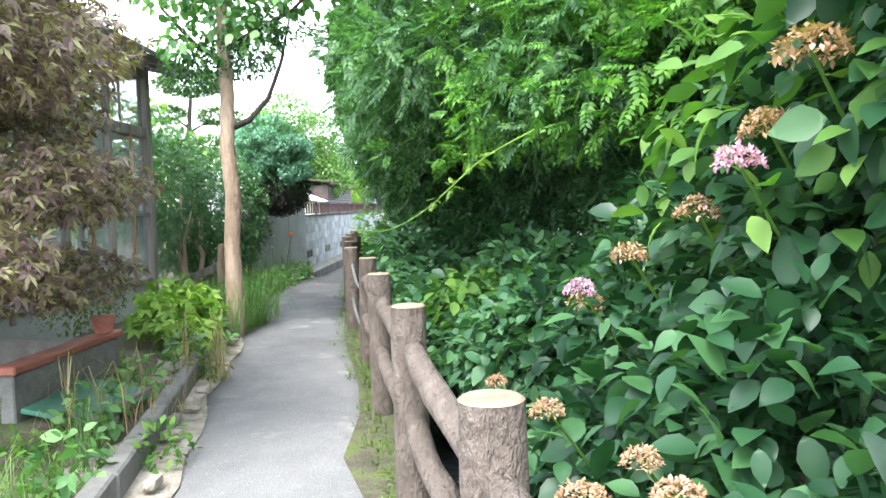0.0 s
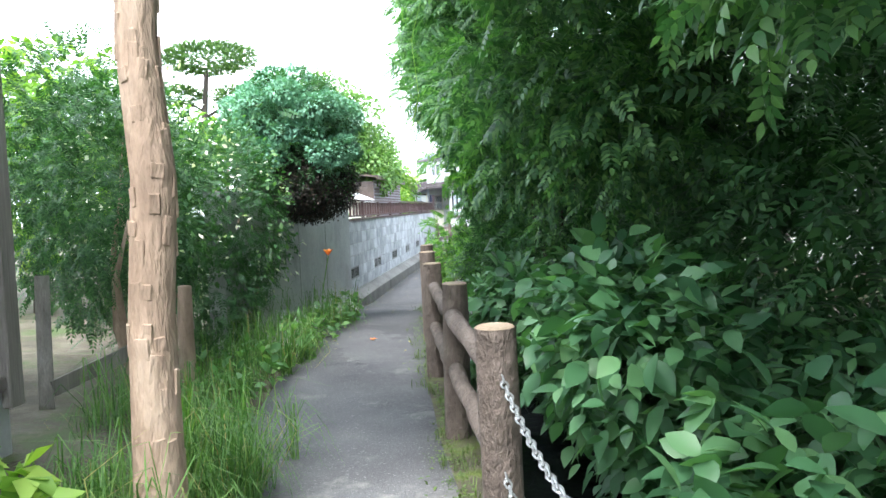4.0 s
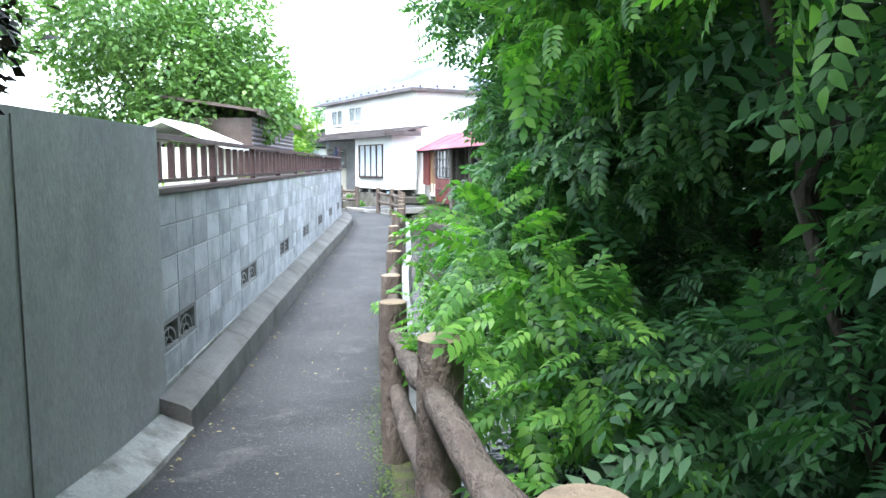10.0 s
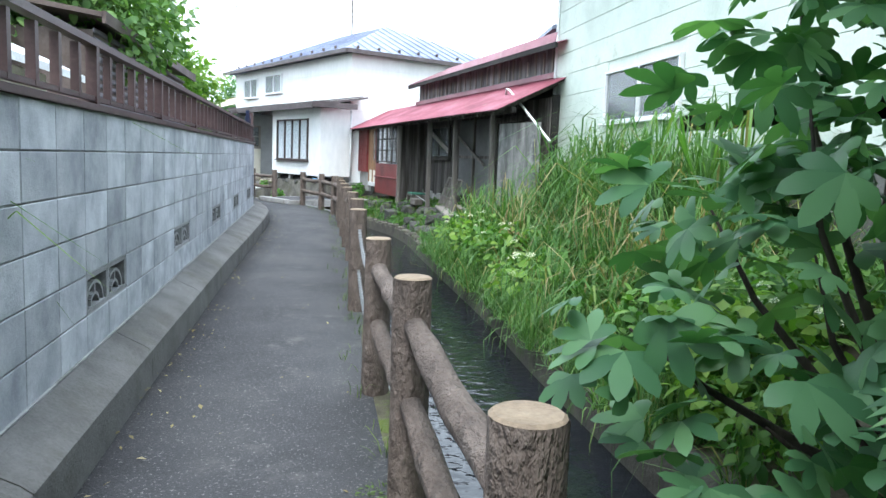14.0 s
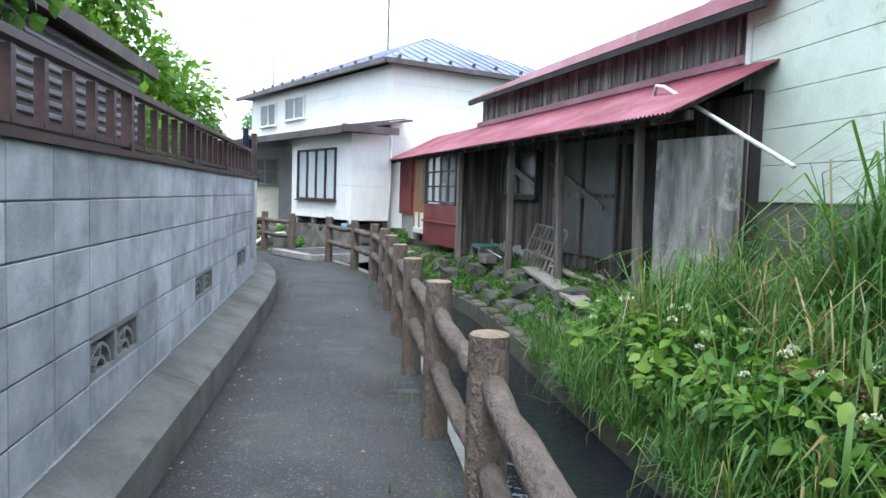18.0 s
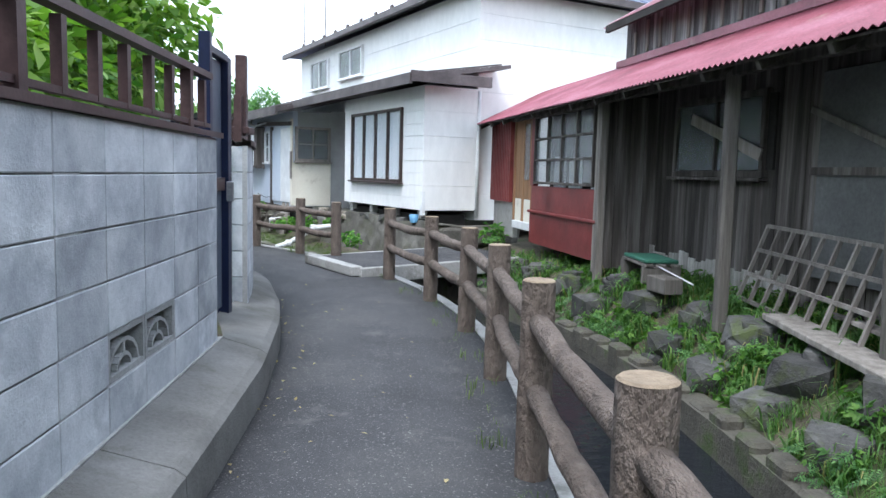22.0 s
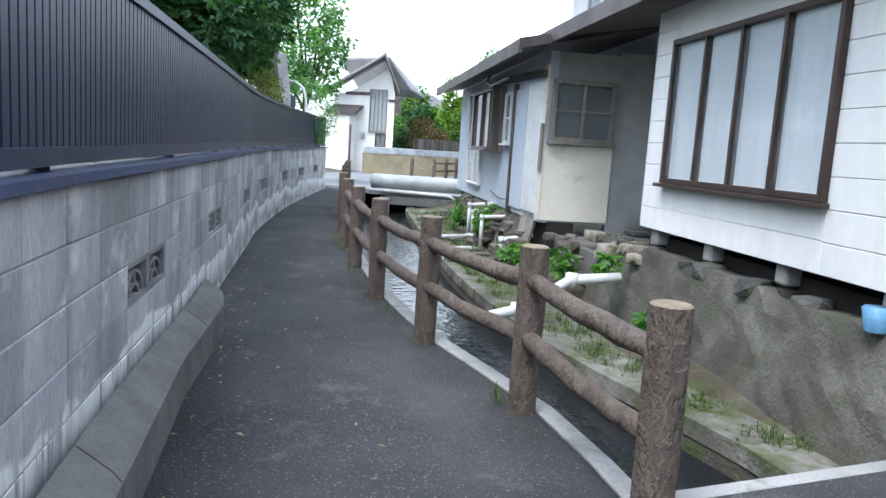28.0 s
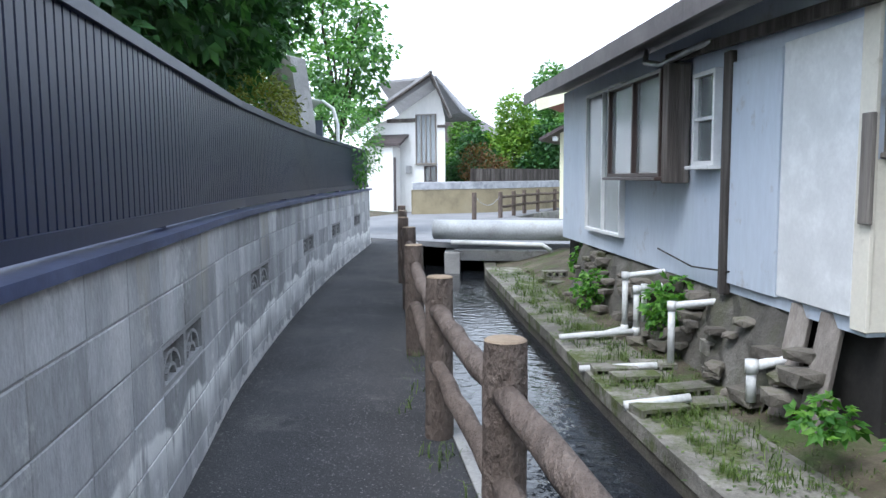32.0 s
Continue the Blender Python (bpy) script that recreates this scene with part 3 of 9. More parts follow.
# ---- leaves ----
def leaf_shape(kind):
    """Points and triangles of one leaf, spray or tuft, about 1 long, growing along y with its face up."""
    v, f = [], []

    def blade(o, ang, ln, w, fold=0.12, droop=0.15):
        n = len(v)
        c, s = math.cos(ang), math.sin(ang)
        for x, y, z in ((0, 0, 0), (-w, 0.42 * ln, fold * w), (w, 0.42 * ln, fold * w), (0, ln, -droop * ln), (0, 0.45 * ln, -fold * w)):
            v.append((o[0] + x * c + y * s, o[1] - x * s + y * c, o[2] + z))
        f.extend([(n, n + 4, n + 1), (n, n + 2, n + 4), (n + 1, n + 4, n + 3), (n + 4, n + 2, n + 3)])

    if kind == "oval":
        prof = ((0.0, 0.0), (0.14, 0.17), (0.38, 0.3), (0.64, 0.26), (0.85, 0.12), (1.0, 0.0))
        for y, w in prof:
            z = -0.22 * y * y + 0.06 * y
            v += [(-w, y, z + 0.22 * w), (0, y, z), (w, y, z + 0.22 * w)]
        for k in range(5):
            n = 3 * k
            f += [(n, n + 1, n + 3), (n + 1, n + 4, n + 3), (n + 1, n + 2, n + 4), (n + 2, n + 5, n + 4)]
    elif kind == "small":
        n = 0
        v += [(0, 0, 0), (-0.28, 0.5, 0.05), (0.28, 0.5, 0.05), (0, 1, -0.1)]
        f += [(0, 2, 1), (1, 2, 3)]
    elif kind in ("pinnate", "fern"):
        pairs = 6 if kind == "pinnate" else 5
        for k in range(pairs + 1):
            y = 0.14 + 0.72 * k / pairs
            z = -0.16 * y * y
            for sgn in (-1, 1) if k < pairs else (0,):
                n = len(v)
                a = sgn * (1.2 - 0.07 * k)
                ln, w = (0.27 if kind == "pinnate" else 0.3) * (1 - 0.35 * (k / pairs - 0.3) ** 2), 0.055
                c, s = math.cos(a), math.sin(a)
                if kind == "pinnate":
                    shape = ((0, 0, 0), (-w * 0.85, 0.25 * ln, 0.01), (w * 0.85, 0.25 * ln, 0.01), (-w, 0.55 * ln, 0.0), (w, 0.55 * ln, 0.0), (0, ln, -0.07))
                    tris = ((0, 2, 1), (1, 2, 4), (1, 4, 3), (3, 4, 5))
                else:
                    shape = ((0, 0, 0), (-w, 0.45 * ln, 0.0), (w, 0.45 * ln, 0.0), (0, ln, -0.06))
                    tris = ((0, 2, 1), (1, 2, 3))
                for x2, y2, z2 in shape:
                    v.append((x2 * c + y2 * s, y - x2 * s + y2 * c, z + z2 - 0.02 * abs(x2 * c + y2 * s)))
                f.extend([tuple(n + i for i in t) for t in tris])
        n = len(v)
        v += [(-0.007, 0, 0), (0.007, 0, 0), (0.0, 0.88, -0.12)]
        f += [(n, n + 1, n + 2)]
    elif kind == "maple":
        for a, ln in ((0, 1.0), (0.75, 0.85), (-0.75, 0.85), (1.5, 0.55), (-1.5, 0.55)):
            n = len(v)
            c, s = math.cos(a), math.sin(a)
            for x, y, z in ((0, 0, 0), (-0.13, 0.45 * ln, 0.03), (0.13, 0.45 * ln, 0.03), (0, ln, -0.12)):
                v.append((x * c + y * s, -x * s + y * c, z))
            f.extend([(n, n + 2, n + 1), (n + 1, n + 2, n + 3)])
    elif kind == "fig":
        for a, ln in ((0, 1.0), (0.62, 0.9), (-0.62, 0.9), (1.35, 0.62), (-1.35, 0.62)):
            n = len(v)
            c, s = math.cos(a), math.sin(a)
            for x, y, z in ((0, 0, 0), (-0.12, 0.35 * ln, 0.02), (0.12, 0.35 * ln, 0.02), (-0.17, 0.65 * ln, 0.0), (0.17, 0.65 * ln, 0.0), (-0.11, 0.88 * ln, -0.05), (0.11, 0.88 * ln, -0.05), (0, ln, -0.1)):
                v.append((x * c + y * s, -x * s + y * c, z - 0.06 * y * abs(s)))
            f.extend([(n, n + 2, n + 1), (n + 1, n + 2, n + 4), (n + 1, n + 4, n + 3), (n + 3, n + 4, n + 6), (n + 3, n + 6, n + 5), (n + 5, n + 6, n + 7)])
        v.append((0, 0.02, 0))
    elif kind == "lobed":
        for a, ln in ((0, 1.0), (0.9, 0.8), (-0.9, 0.8)):
            blade((0, 0, 0), a, ln, 0.26, 0.4, 0.15)
    elif kind == "spray":
        for k in range(6):
            a = (-1) ** k * (0.25 + 0.22 * (k // 2))
            blade((0, 0.1 * k * 0.6, 0.02 * k), a, 0.62 - 0.05 * k, 0.07, 0.6, -0.25)
    elif kind in ("blade", "turf"):
        w = 0.0062 if kind == "blade" else 0.028
        ys = ((0, 0), (0.35, 0.45), (0.8, 0.68), (1.5, 0.42))
        for i, (y, z) in enumerate(ys):
            ww = w * (1, 1, 0.75, 0.0)[i]
            v += [(-ww, y * 0.55, z), (ww, y * 0.55, z)]
        f += [(0, 1, 3), (0, 3, 2), (2, 3, 5), (2, 5, 4), (4, 5, 7)]
    return np.array(v, float), np.array(f, int)


def leaf_mesh(name, kind, pos, heading, tilt, size, roll=None, material=None):
    """One mesh of many leaves: pos (n, 3), heading and tilt in radians, size in metres."""
    v, f = leaf_shape(kind)
    n = len(pos)
    roll = np.zeros(n) if roll is None else roll
    cx, sx, cz, sz, cy, sy = np.cos(tilt), np.sin(tilt), np.cos(heading), np.sin(heading), np.cos(roll), np.sin(roll)
    p = v[None] * np.asarray(size)[:, None, None]
    x = p[..., 0] * cy[:, None] + p[..., 2] * sy[:, None]
    z = -p[..., 0] * sy[:, None] + p[..., 2] * cy[:, None]
    y = p[..., 1]
    y, z = y * cx[:, None] - z * sx[:, None], y * sx[:, None] + z * cx[:, None]
    x, y = x * cz[:, None] - y * sz[:, None], x * sz[:, None] + y * cz[:, None]
    vs = np.stack([x, y, z], -1) + np.asarray(pos)[:, None]
    tri = (f[None] + (np.arange(n) * len(v))[:, None, None]).reshape(-1, 3)
    me = bpy.data.meshes.new(name)
    me.vertices.add(n * len(v))
    me.vertices.foreach_set("co", vs.astype(np.float32).ravel())
    me.loops.add(tri.size)
    me.loops.foreach_set("vertex_index", tri.astype(np.int32).ravel())
    me.polygons.add(len(tri))
    me.polygons.foreach_set("loop_start", np.arange(0, tri.size, 3, dtype=np.int32))
    if kind in ("oval", "fig", "lobed"):
        me.polygons.foreach_set("use_smooth", np.ones(len(tri), bool))
    me.update(calc_edges=True)
    if material:
        me.materials.append(material)
    return me


def shell_points(rng, blobs, per_area, depth=0.35, floor=None, skip=None):
    """Points in the outer shell of a union of ellipsoids (x, y, z, rx, ry, rz), with outward directions."""
    ps, ds = [], []
    blobs = np.asarray(blobs, float)
    for b in blobs:
        area = 4 * math.pi * ((b[3] * b[4] + b[3] * b[5] + b[4] * b[5]) / 3)
        n = max(4, int(area * per_area))
        d = rng.normal(size=(n, 3))
        d /= np.linalg.norm(d, axis=1)[:, None]
        r = 1.0 + depth * (rng.random(n) ** 1.6) * -1 + rng.normal(size=n) * 0.06
        p = b[:3] + d * b[3:6] * r[:, None]
        ps.append(p)
        ds.append(d)
    p, d = np.concatenate(ps), np.concatenate(ds)
    keep = np.ones(len(p), bool)
    for b in blobs:
        keep &= ~((((p - b[:3]) / (b[3:6] * (0.98 - depth))) ** 2).sum(1) < 1)
    if floor is not None:
        keep &= p[:, 2] > floor
    if skip is not None:
        keep &= ~skip(p)
    return p[keep], d[keep]


def crown(name, kind, blobs, per_area, size, material, seed, parent=None, label="", depth=0.4, flat=0.5, floor=None, skip=None, **tags):
    """Leaves over blobs; flat: how level the leaves lie (0: along the outward way)."""
    rng = np.random.default_rng(seed)
    p, d = shell_points(rng, blobs, per_area, depth, floor, skip)
    n = len(p)
    heading = np.arctan2(-d[:, 0], d[:, 1]) + rng.normal(size=n) * 0.9
    tilt = np.arcsin(np.clip(d[:, 2], -1, 1)) * (1 - flat) + rng.normal(size=n) * 0.45 - 0.25
    sz = size * rng.uniform(0.6, 1.25, n)
    me = leaf_mesh(name, kind, p, heading, tilt, sz, rng.normal(size=n) * 0.5, material)
    return put(name, me, None, parent, label, **tags)


def tufts(name, pos, rng, blades, length, material, spread=0.6, parent=None, label="", turf=False, **tags):
    """Grass tufts: several bent blades from each foot."""
    n = len(pos) * blades
    p = np.repeat(np.asarray(pos, float), blades, 0)
    p[:, :2] += rng.normal(size=(n, 2)) * 0.03
    me = leaf_mesh(name, "turf" if turf else "blade", p, rng.random(n) * math.tau, rng.normal(size=n) * 0.25 * spread + 0.25, length * rng.uniform(0.5, 1.2, n) * np.repeat(rng.uniform(0.5, 1.2, len(pos)), blades), None, material)
    return put(name, me, None, parent, label, **tags)


# ---- plan: ground heights, path edges, canal ----
GROUND = [(-12, 0.36), (16.4, 0.36), (17.7, 0.29), (19.4, 0.09), (20.9, 0.0), (70, 0.0)]
POSTS = [(-0.28, 3.1), (-0.56, 4.59), (-0.84, 6.06), (-1.13, 7.53), (-1.41, 9.0), (-1.76, 10.65), (-2.03, 12.13), (-2.27, 13.61), (-2.45, 15.09), (-2.61, 16.58), (-2.75, 17.84), (-2.86, 19.43),
         (-2.88, 20.94), (-2.87, 22.41), (-2.86, 23.88), (-2.86, 25.18), (-2.82, 27.42), (-2.73, 28.96), (-2.7, 30.48), (-2.68, 31.92), (-2.65, 33.41), (-2.63, 34.92), (-2.6, 36.45), (-2.67, 37.88),
         (-2.92, 39.32), (-3.38, 40.82), (-4.16, 42.28), (-4.84, 43.44), (-5.72, 44.45), (-6.55, 45.6), (-7.39, 47.0), (-8.13, 48.35), (-8.95, 50.02), (-9.78, 51.85), (-10.6, 53.6), (-11.4, 55.4), (-12.2, 57.2)]
LEFT = [(-1.0, -8), (-1.6, 4), (-2.05, 6.36), (-2.42, 8.1), (-2.83, 10), (-3.25, 12), (-3.6, 14.3), (-3.78, 15.6), (-4.0, 16.8), (-4.1, 17.8), (-4.12, 20), (-4.12, 25), (-4.09, 29), (-4.03, 32), (-4.0, 34.5), (-4.02, 36), (-4.13, 37.2), (-4.26, 38),
        (-4.62, 39.4), (-5.14, 40.38), (-5.68, 41.4), (-6.48, 42.85), (-7.02, 44.0), (-7.73, 45.0), (-8.46, 46.4), (-8.93, 47.36), (-9.73, 49.1), (-10.46, 50.8), (-11.32, 52.7), (-14.3, 60.5), (-15.9, 64)]
# the garden and the thicket keep a grid fitted to an earlier camera path, then warped to fit the present view along the
# path
GRID_GROUND = [(-12, 0.03), (6.5, 0.05), (9, 0.06), (12, 0.11), (15, 0.15), (17.2, 0.06), (18.7, -0.08), (20, -0.11), (24, -0.08), (26, -0.03), (28, 0.0), (31, 0.02), (38, 0.02), (41, 0.06), (43, 0.09), (46, 0.11), (48, 0.14), (52, 0.17), (60, 0.17)]
GRID_POSTS = [(0.34, -0.15), (0.07, 1.6), (-0.28, 3.38), (-0.6, 5.1), (-0.94, 6.92), (-1.37, 9.0), (-1.68, 10.75), (-1.92, 12.5), (-2.12, 14.2), (-2.31, 15.85), (-2.43, 17.25), (-2.52, 18.65),
         (-2.62, 20.1), (-2.65, 22.0), (-2.65, 23.62), (-2.65, 25.02), (-2.62, 27.2), (-2.75, 28.6), (-2.75, 30.17), (-2.73, 31.7), (-2.69, 33.15), (-2.66, 34.8), (-2.63, 36.35), (-2.65, 38.0),
         (-2.88, 39.42), (-3.36, 40.88), (-4.18, 42.45), (-4.73, 43.15), (-5.65, 44.5), (-6.48, 45.7), (-7.25, 46.95), (-8.0, 48.3), (-8.8, 49.9), (-9.6, 51.6), (-10.4, 53.4), (-11.2, 55.2), (-12.0, 57.0)]
GRID_LEFT = [(-0.5, -8), (-0.95, 0.5), (-1.3, 3.3), (-2.1, 7.0), (-2.55, 8.9), (-2.95, 10.6), (-3.35, 14.0), (-3.8, 16.6), (-3.75, 18.8), (-3.8, 21), (-3.86, 25), (-3.92, 27.5), (-4.07, 29.5), (-4.07, 31), (-4.04, 34), (-3.98, 36), (-4.08, 37.2), (-4.22, 38.1),
        (-4.58, 39.4), (-5.29, 41.05), (-5.97, 42.14), (-6.98, 44.13), (-8.5, 46.87), (-9.9, 49.77), (-11.6, 53.6), (-13.1, 57.8), (-15.5, 64)]



def g(y):
    return lerp(GROUND, y)


def left_edge(y):
    return lerp([(b, a) for a, b in LEFT], y)


def edge_x(y):
    """The line of the fence posts."""
    return lerp([(b, a) for a, b in POSTS], y)


def fence_x(y):
    """The line of the fence on the grid of the earlier camera path."""
    return lerp([(b, a) for a, b in GRID_POSTS], y)


def grid_left(y):
    return lerp([(b, a) for a, b in GRID_LEFT], y)


def grid_g(y):
    return lerp(GRID_GROUND, y)


def lay_garden(p):
    """Warps the grid to fit the present camera path: along the fence post by post, narrower across, and up or down with
    the path.
    """
    gy, gx = [b for a, b in GRID_POSTS[1:17]], [a for a, b in GRID_POSTS[1:17]]
    py, px = [b for a, b in POSTS[1:17]], [a for a, b in POSTS[1:17]]
    y0 = p[:, 1]
    y = np.where(y0 < gy[0], py[0] + (y0 - gy[0]) * 0.84, np.interp(y0, gy, py))
    xo = np.where(y0 < gy[0], gx[0] - (y0 - gy[0]) * 0.19, np.interp(y0, gy, gx))
    xn = np.where(y0 < gy[0], px[0] - (y - py[0]) * 0.19, np.interp(y, py, px))
    x = xn + (p[:, 0] - xo) * np.interp(y0, [15, 21], [0.87, 1.0])
    lift = np.interp(y, *zip(*GROUND)) - np.interp(y0, *zip(*GRID_GROUND))
    return np.stack([x, y, p[:, 2] + lift], 1)


def settle(before, lay):
    """Moves all that was built since, by the map lay of points."""
    fresh = [ob for ob in bpy.data.objects if ob not in before]
    for ob in fresh:
        if ob.parent and ob.parent.type == "MESH" and ob.data.users > 1:
            continue                                    # shared pieces ride on their post
        if ob.type == "MESH" and ob.location.length < 1e-6:
            n = len(ob.data.vertices)
            co = np.empty(n * 3, np.float32)
            ob.data.vertices.foreach_get("co", co)
            ob.data.vertices.foreach_set("co", lay(co.reshape(-1, 3).astype(float)).astype(np.float32).ravel())
            ob.data.update()
        else:
            ob.location = lay(np.array([ob.location[:]], float))[0]
    for ob in fresh:
        if ob.parent and ob.parent.type == "EMPTY":
            ob.matrix_parent_inverse = Matrix.Translation(-ob.parent.location)


def smooth_line(pts, step=0.5):
    """A rounder polyline through the same course."""
    out = []
    for i in range(len(pts) - 1):
        p0, p1, p2, p3 = (Vector(pts[max(0, min(len(pts) - 1, k))]) for k in (i - 1, i, i + 1, i + 2))
        n = max(1, int((p2 - p1).length / step))
        for k in range(n):
            t = k / n
            out.append(0.5 * ((2 * p1) + (p2 - p0) * t + (2 * p0 - 5 * p1 + 4 * p2 - p3) * t * t + (3 * p1 - p0 - 3 * p2 + p3) * t ** 3))
    return out + [Vector(pts[-1])]


def normals(line):
    """Unit normals to the right of a polyline."""
    ns = []
    for i in range(len(line)):
        d = (line[min(i + 1, len(line) - 1)] - line[max(i - 1, 0)]).normalized()
        ns.append(Vector((d.y, -d.x)))
    return ns


right_pts = [(0.95, -8)] + [(x + 0.02, y) for x, y in POSTS] + [(-13.2, 60.2), (-14.6, 64)]
R_LINE = smooth_line(right_pts, 0.55)
R_NORM = normals(R_LINE)
R_EDGE = [p + n * 0.17 for p, n in zip(R_LINE, R_NORM)]          # canal side of the edge strip
R_IN = [p + n * 0.06 for p, n in zip(R_LINE, R_NORM)]            # inner side of the strip
WATER_Z = -0.52
# canal width and bank heights by y
WIDTH = [(-8, 1.5), (24, 1.4), (34, 1.3), (45, 1.3), (60, 1.4)]
LIP = [(-8, 0.05), (15, 0.0), (20, -0.25), (34, -0.3), (46, -0.36), (60, -0.34)]
BANK = [(-8, 0.5), (15, 0.45), (24, 0.2), (34, 0.3), (40, 0.25), (43, 0.1), (46, -0.2), (60, 0.0)]
SHELF = [(-8, 0.2), (15, 0.15), (20, -0.17), (30, -0.1), (34, 0.1), (40, 0.1), (42, -0.1), (46, -0.3), (60, -0.26)]
L_PTS = []
for p, n in zip(R_EDGE, R_NORM):
    # the point of the left edge across the path
    best = min(((Vector((left_edge(y), y)) - p).length, y) for y in np.arange(p.y - 3, p.y + 3, 0.1))
    L_PTS.append(Vector((left_edge(best[1]), best[1])))
for i in range(1, len(L_PTS)):
    if L_PTS[i].y < L_PTS[i - 1].y:
        L_PTS[i] = L_PTS[i - 1].copy()


def v3(p, z):
    return Vector((p[0], p[1], z))


ground = Mesh()
cols = [[] for _ in range(12)]
rows_g = list(zip(R_EDGE, R_NORM, L_PTS))
for i, (p, n, q) in enumerate(rows_g):
    h, w = g(p.y), lerp(WIDTH, p.y)
    c = p + n * w
    line = [v3((q.x - 400, q.y), 0.2), v3((q.x - 6, q.y), h + 0.3), v3((q.x - 0.75, q.y), h + lerp([(14.0, 0.12), (15.0, -0.05)], q.y)), v3(q, h - 0.03), v3(p - n * 0.03, h - 0.03), v3(p - n * 0.03, -1.1), v3(c, -1.1), v3(c + n * 0.22, lerp(LIP, p.y)),
            v3(c + n * 0.7, lerp(SHELF, p.y)), v3(c + n * 1.5, lerp(BANK, p.y)), v3(c + n * 4.0, lerp(BANK, p.y) + 0.15), v3((c.x + 400, p.y + (0 if p.y < 38 else 160)), 0.3)]
    for k in range(12):
        cols[k].append(line[k])
for k in range(12):
    a, b = cols[k][0].copy(), cols[k][-1].copy()
    a.y -= 400
    b.y += 400
    cols[k] = [a] + cols[k] + [b]
ground.strip(cols)
put("ground", ground, M_SOIL, kind="structure", label="mossy brown garden soil beside the canal", category="ground")

path = Mesh()
top_l, top_r, mid = [], [], []
for (p, n, q), inner in zip(rows_g, R_IN):
    h = g(p.y)
    top_l.append(v3(q - n * (0.02 if q.y < 43.5 else 0.32), h))
    top_r.append(v3(inner, h + 0.004))
    mid.append(v3((q + inner) / 2, h + 0.02))
lines = [[v3(a, a.z - 0.05) for a in top_l], top_l] + [[a.lerp(m, t) for a, m in zip(top_l, mid)] for t in (0.5,)] + [mid] + [[a.lerp(m, t) for a, m in zip(top_r, mid)] for t in (0.5,)] + [top_r, [v3(a, a.z - 0.05) for a in top_r]]
path.strip(lines)
put("pavement", path, M_ASPHALT, kind="structure", label="grey asphalt footpath along the canal", category="footpath", smooth=True)

moss_a, moss_b = [], []
mr = random.Random(19)
for inner, n in zip(R_IN, R_NORM):
    if 3 < inner.y < 27:
        wd = lerp([(3, 0.34), (10, 0.28), (15, 0.16), (27, 0.08)], inner.y) * mr.uniform(0.6, 1.15)
        moss_a.append(v3(inner - n * wd, g(inner.y) + 0.004 + wd * 0.03))
        moss_b.append(v3(inner + n * 0.02, g(inner.y) + 0.016))
put("verge", Mesh().strip([moss_a, moss_b]), M_MOSSDIRT, kind="structure", label="mossy gritty verge between asphalt and edging", category="verge", smooth=True)
edge = thing("path_edge", (0, 20, 0), "narrow concrete edging strip along the canal", "edging", kind="structure")
seg = Mesh()
for i in range(len(R_EDGE) - 1):
    a0, a1, b0, b1 = R_IN[i], R_IN[i + 1], R_EDGE[i], R_EDGE[i + 1]
    h0, h1 = g(a0.y) + 0.015, g(a1.y) + 0.015
    if i % 3 == 0:
        seg = Mesh()
        pts = []
    pts.append((a0, b0, h0))
    if i % 3 == 2 or i == len(R_EDGE) - 2:
        pts.append((a1, b1, h1))
        e = [[v3(a, h - 0.1) for a, b, h in pts], [v3(a, h) for a, b, h in pts], [v3(b, h) for a, b, h in pts], [v3(b, -1.1) for a, b, h in pts]]
        seg.strip(e)
        part("edging_piece", seg, M_CONCRETE, edge)

water = Mesh()
water.strip([[v3(p - n * 0.02, WATER_Z) for p, n in zip(R_EDGE, R_NORM)], [v3(p + n * lerp(WIDTH, p.y) * 1.1, WATER_Z) for p, n in zip(R_EDGE, R_NORM)]])
put("water", water, M_WATER, kind="structure", label="shallow rippling dark canal water", category="water")

bank_wall = Mesh()
cc = [(p + n * lerp(WIDTH, p.y), lerp(LIP, p.y), n) for p, n in zip(R_EDGE, R_NORM)]
bank_wall.strip([[v3(c - n * 0.02, -1.1) for c, z, n in cc], [v3(c - n * 0.02, z + 0.02) for c, z, n in cc], [v3(c + n * 0.2, z + 0.03) for c, z, n in cc], [v3(c + n * 0.22, z - 0.1) for c, z, n in cc]])
put("canal_wall", bank_wall, M_MOSSROCK, kind="structure", label="mossy concrete lip on the far side of the canal", category="wall")

# ---- log fence ----
def log_mesh(h, r, seed):
    rnd = random.Random(seed)
    n, rows = 18, 9
    m = Mesh()
    ph = [rnd.uniform(0, 6) for _ in range(4)]
    vs = []
    for j in range(rows):
        z = h * j / (rows - 1)
        for k in range(n):
            a = k * math.tau / n
            rr = r * (1 + 0.035 * math.sin(5 * a + ph[0] + 1.5 * z) + 0.03 * math.sin(8 * a + ph[1] - 4 * z) + rnd.uniform(-0.03, 0.03))
            if j == rows - 1:
                rr *= 0.97
            vs.append((rr * math.cos(a), rr * math.sin(a), z))
    fs = [(j * n + k, j * n + (k + 1) % n, (j + 1) * n + (k + 1) % n, (j + 1) * n + k) for j in range(rows - 1) for k in range(n)]
    fs.append(tuple(range(n))[::-1])
    m.add(vs, fs)
    return m


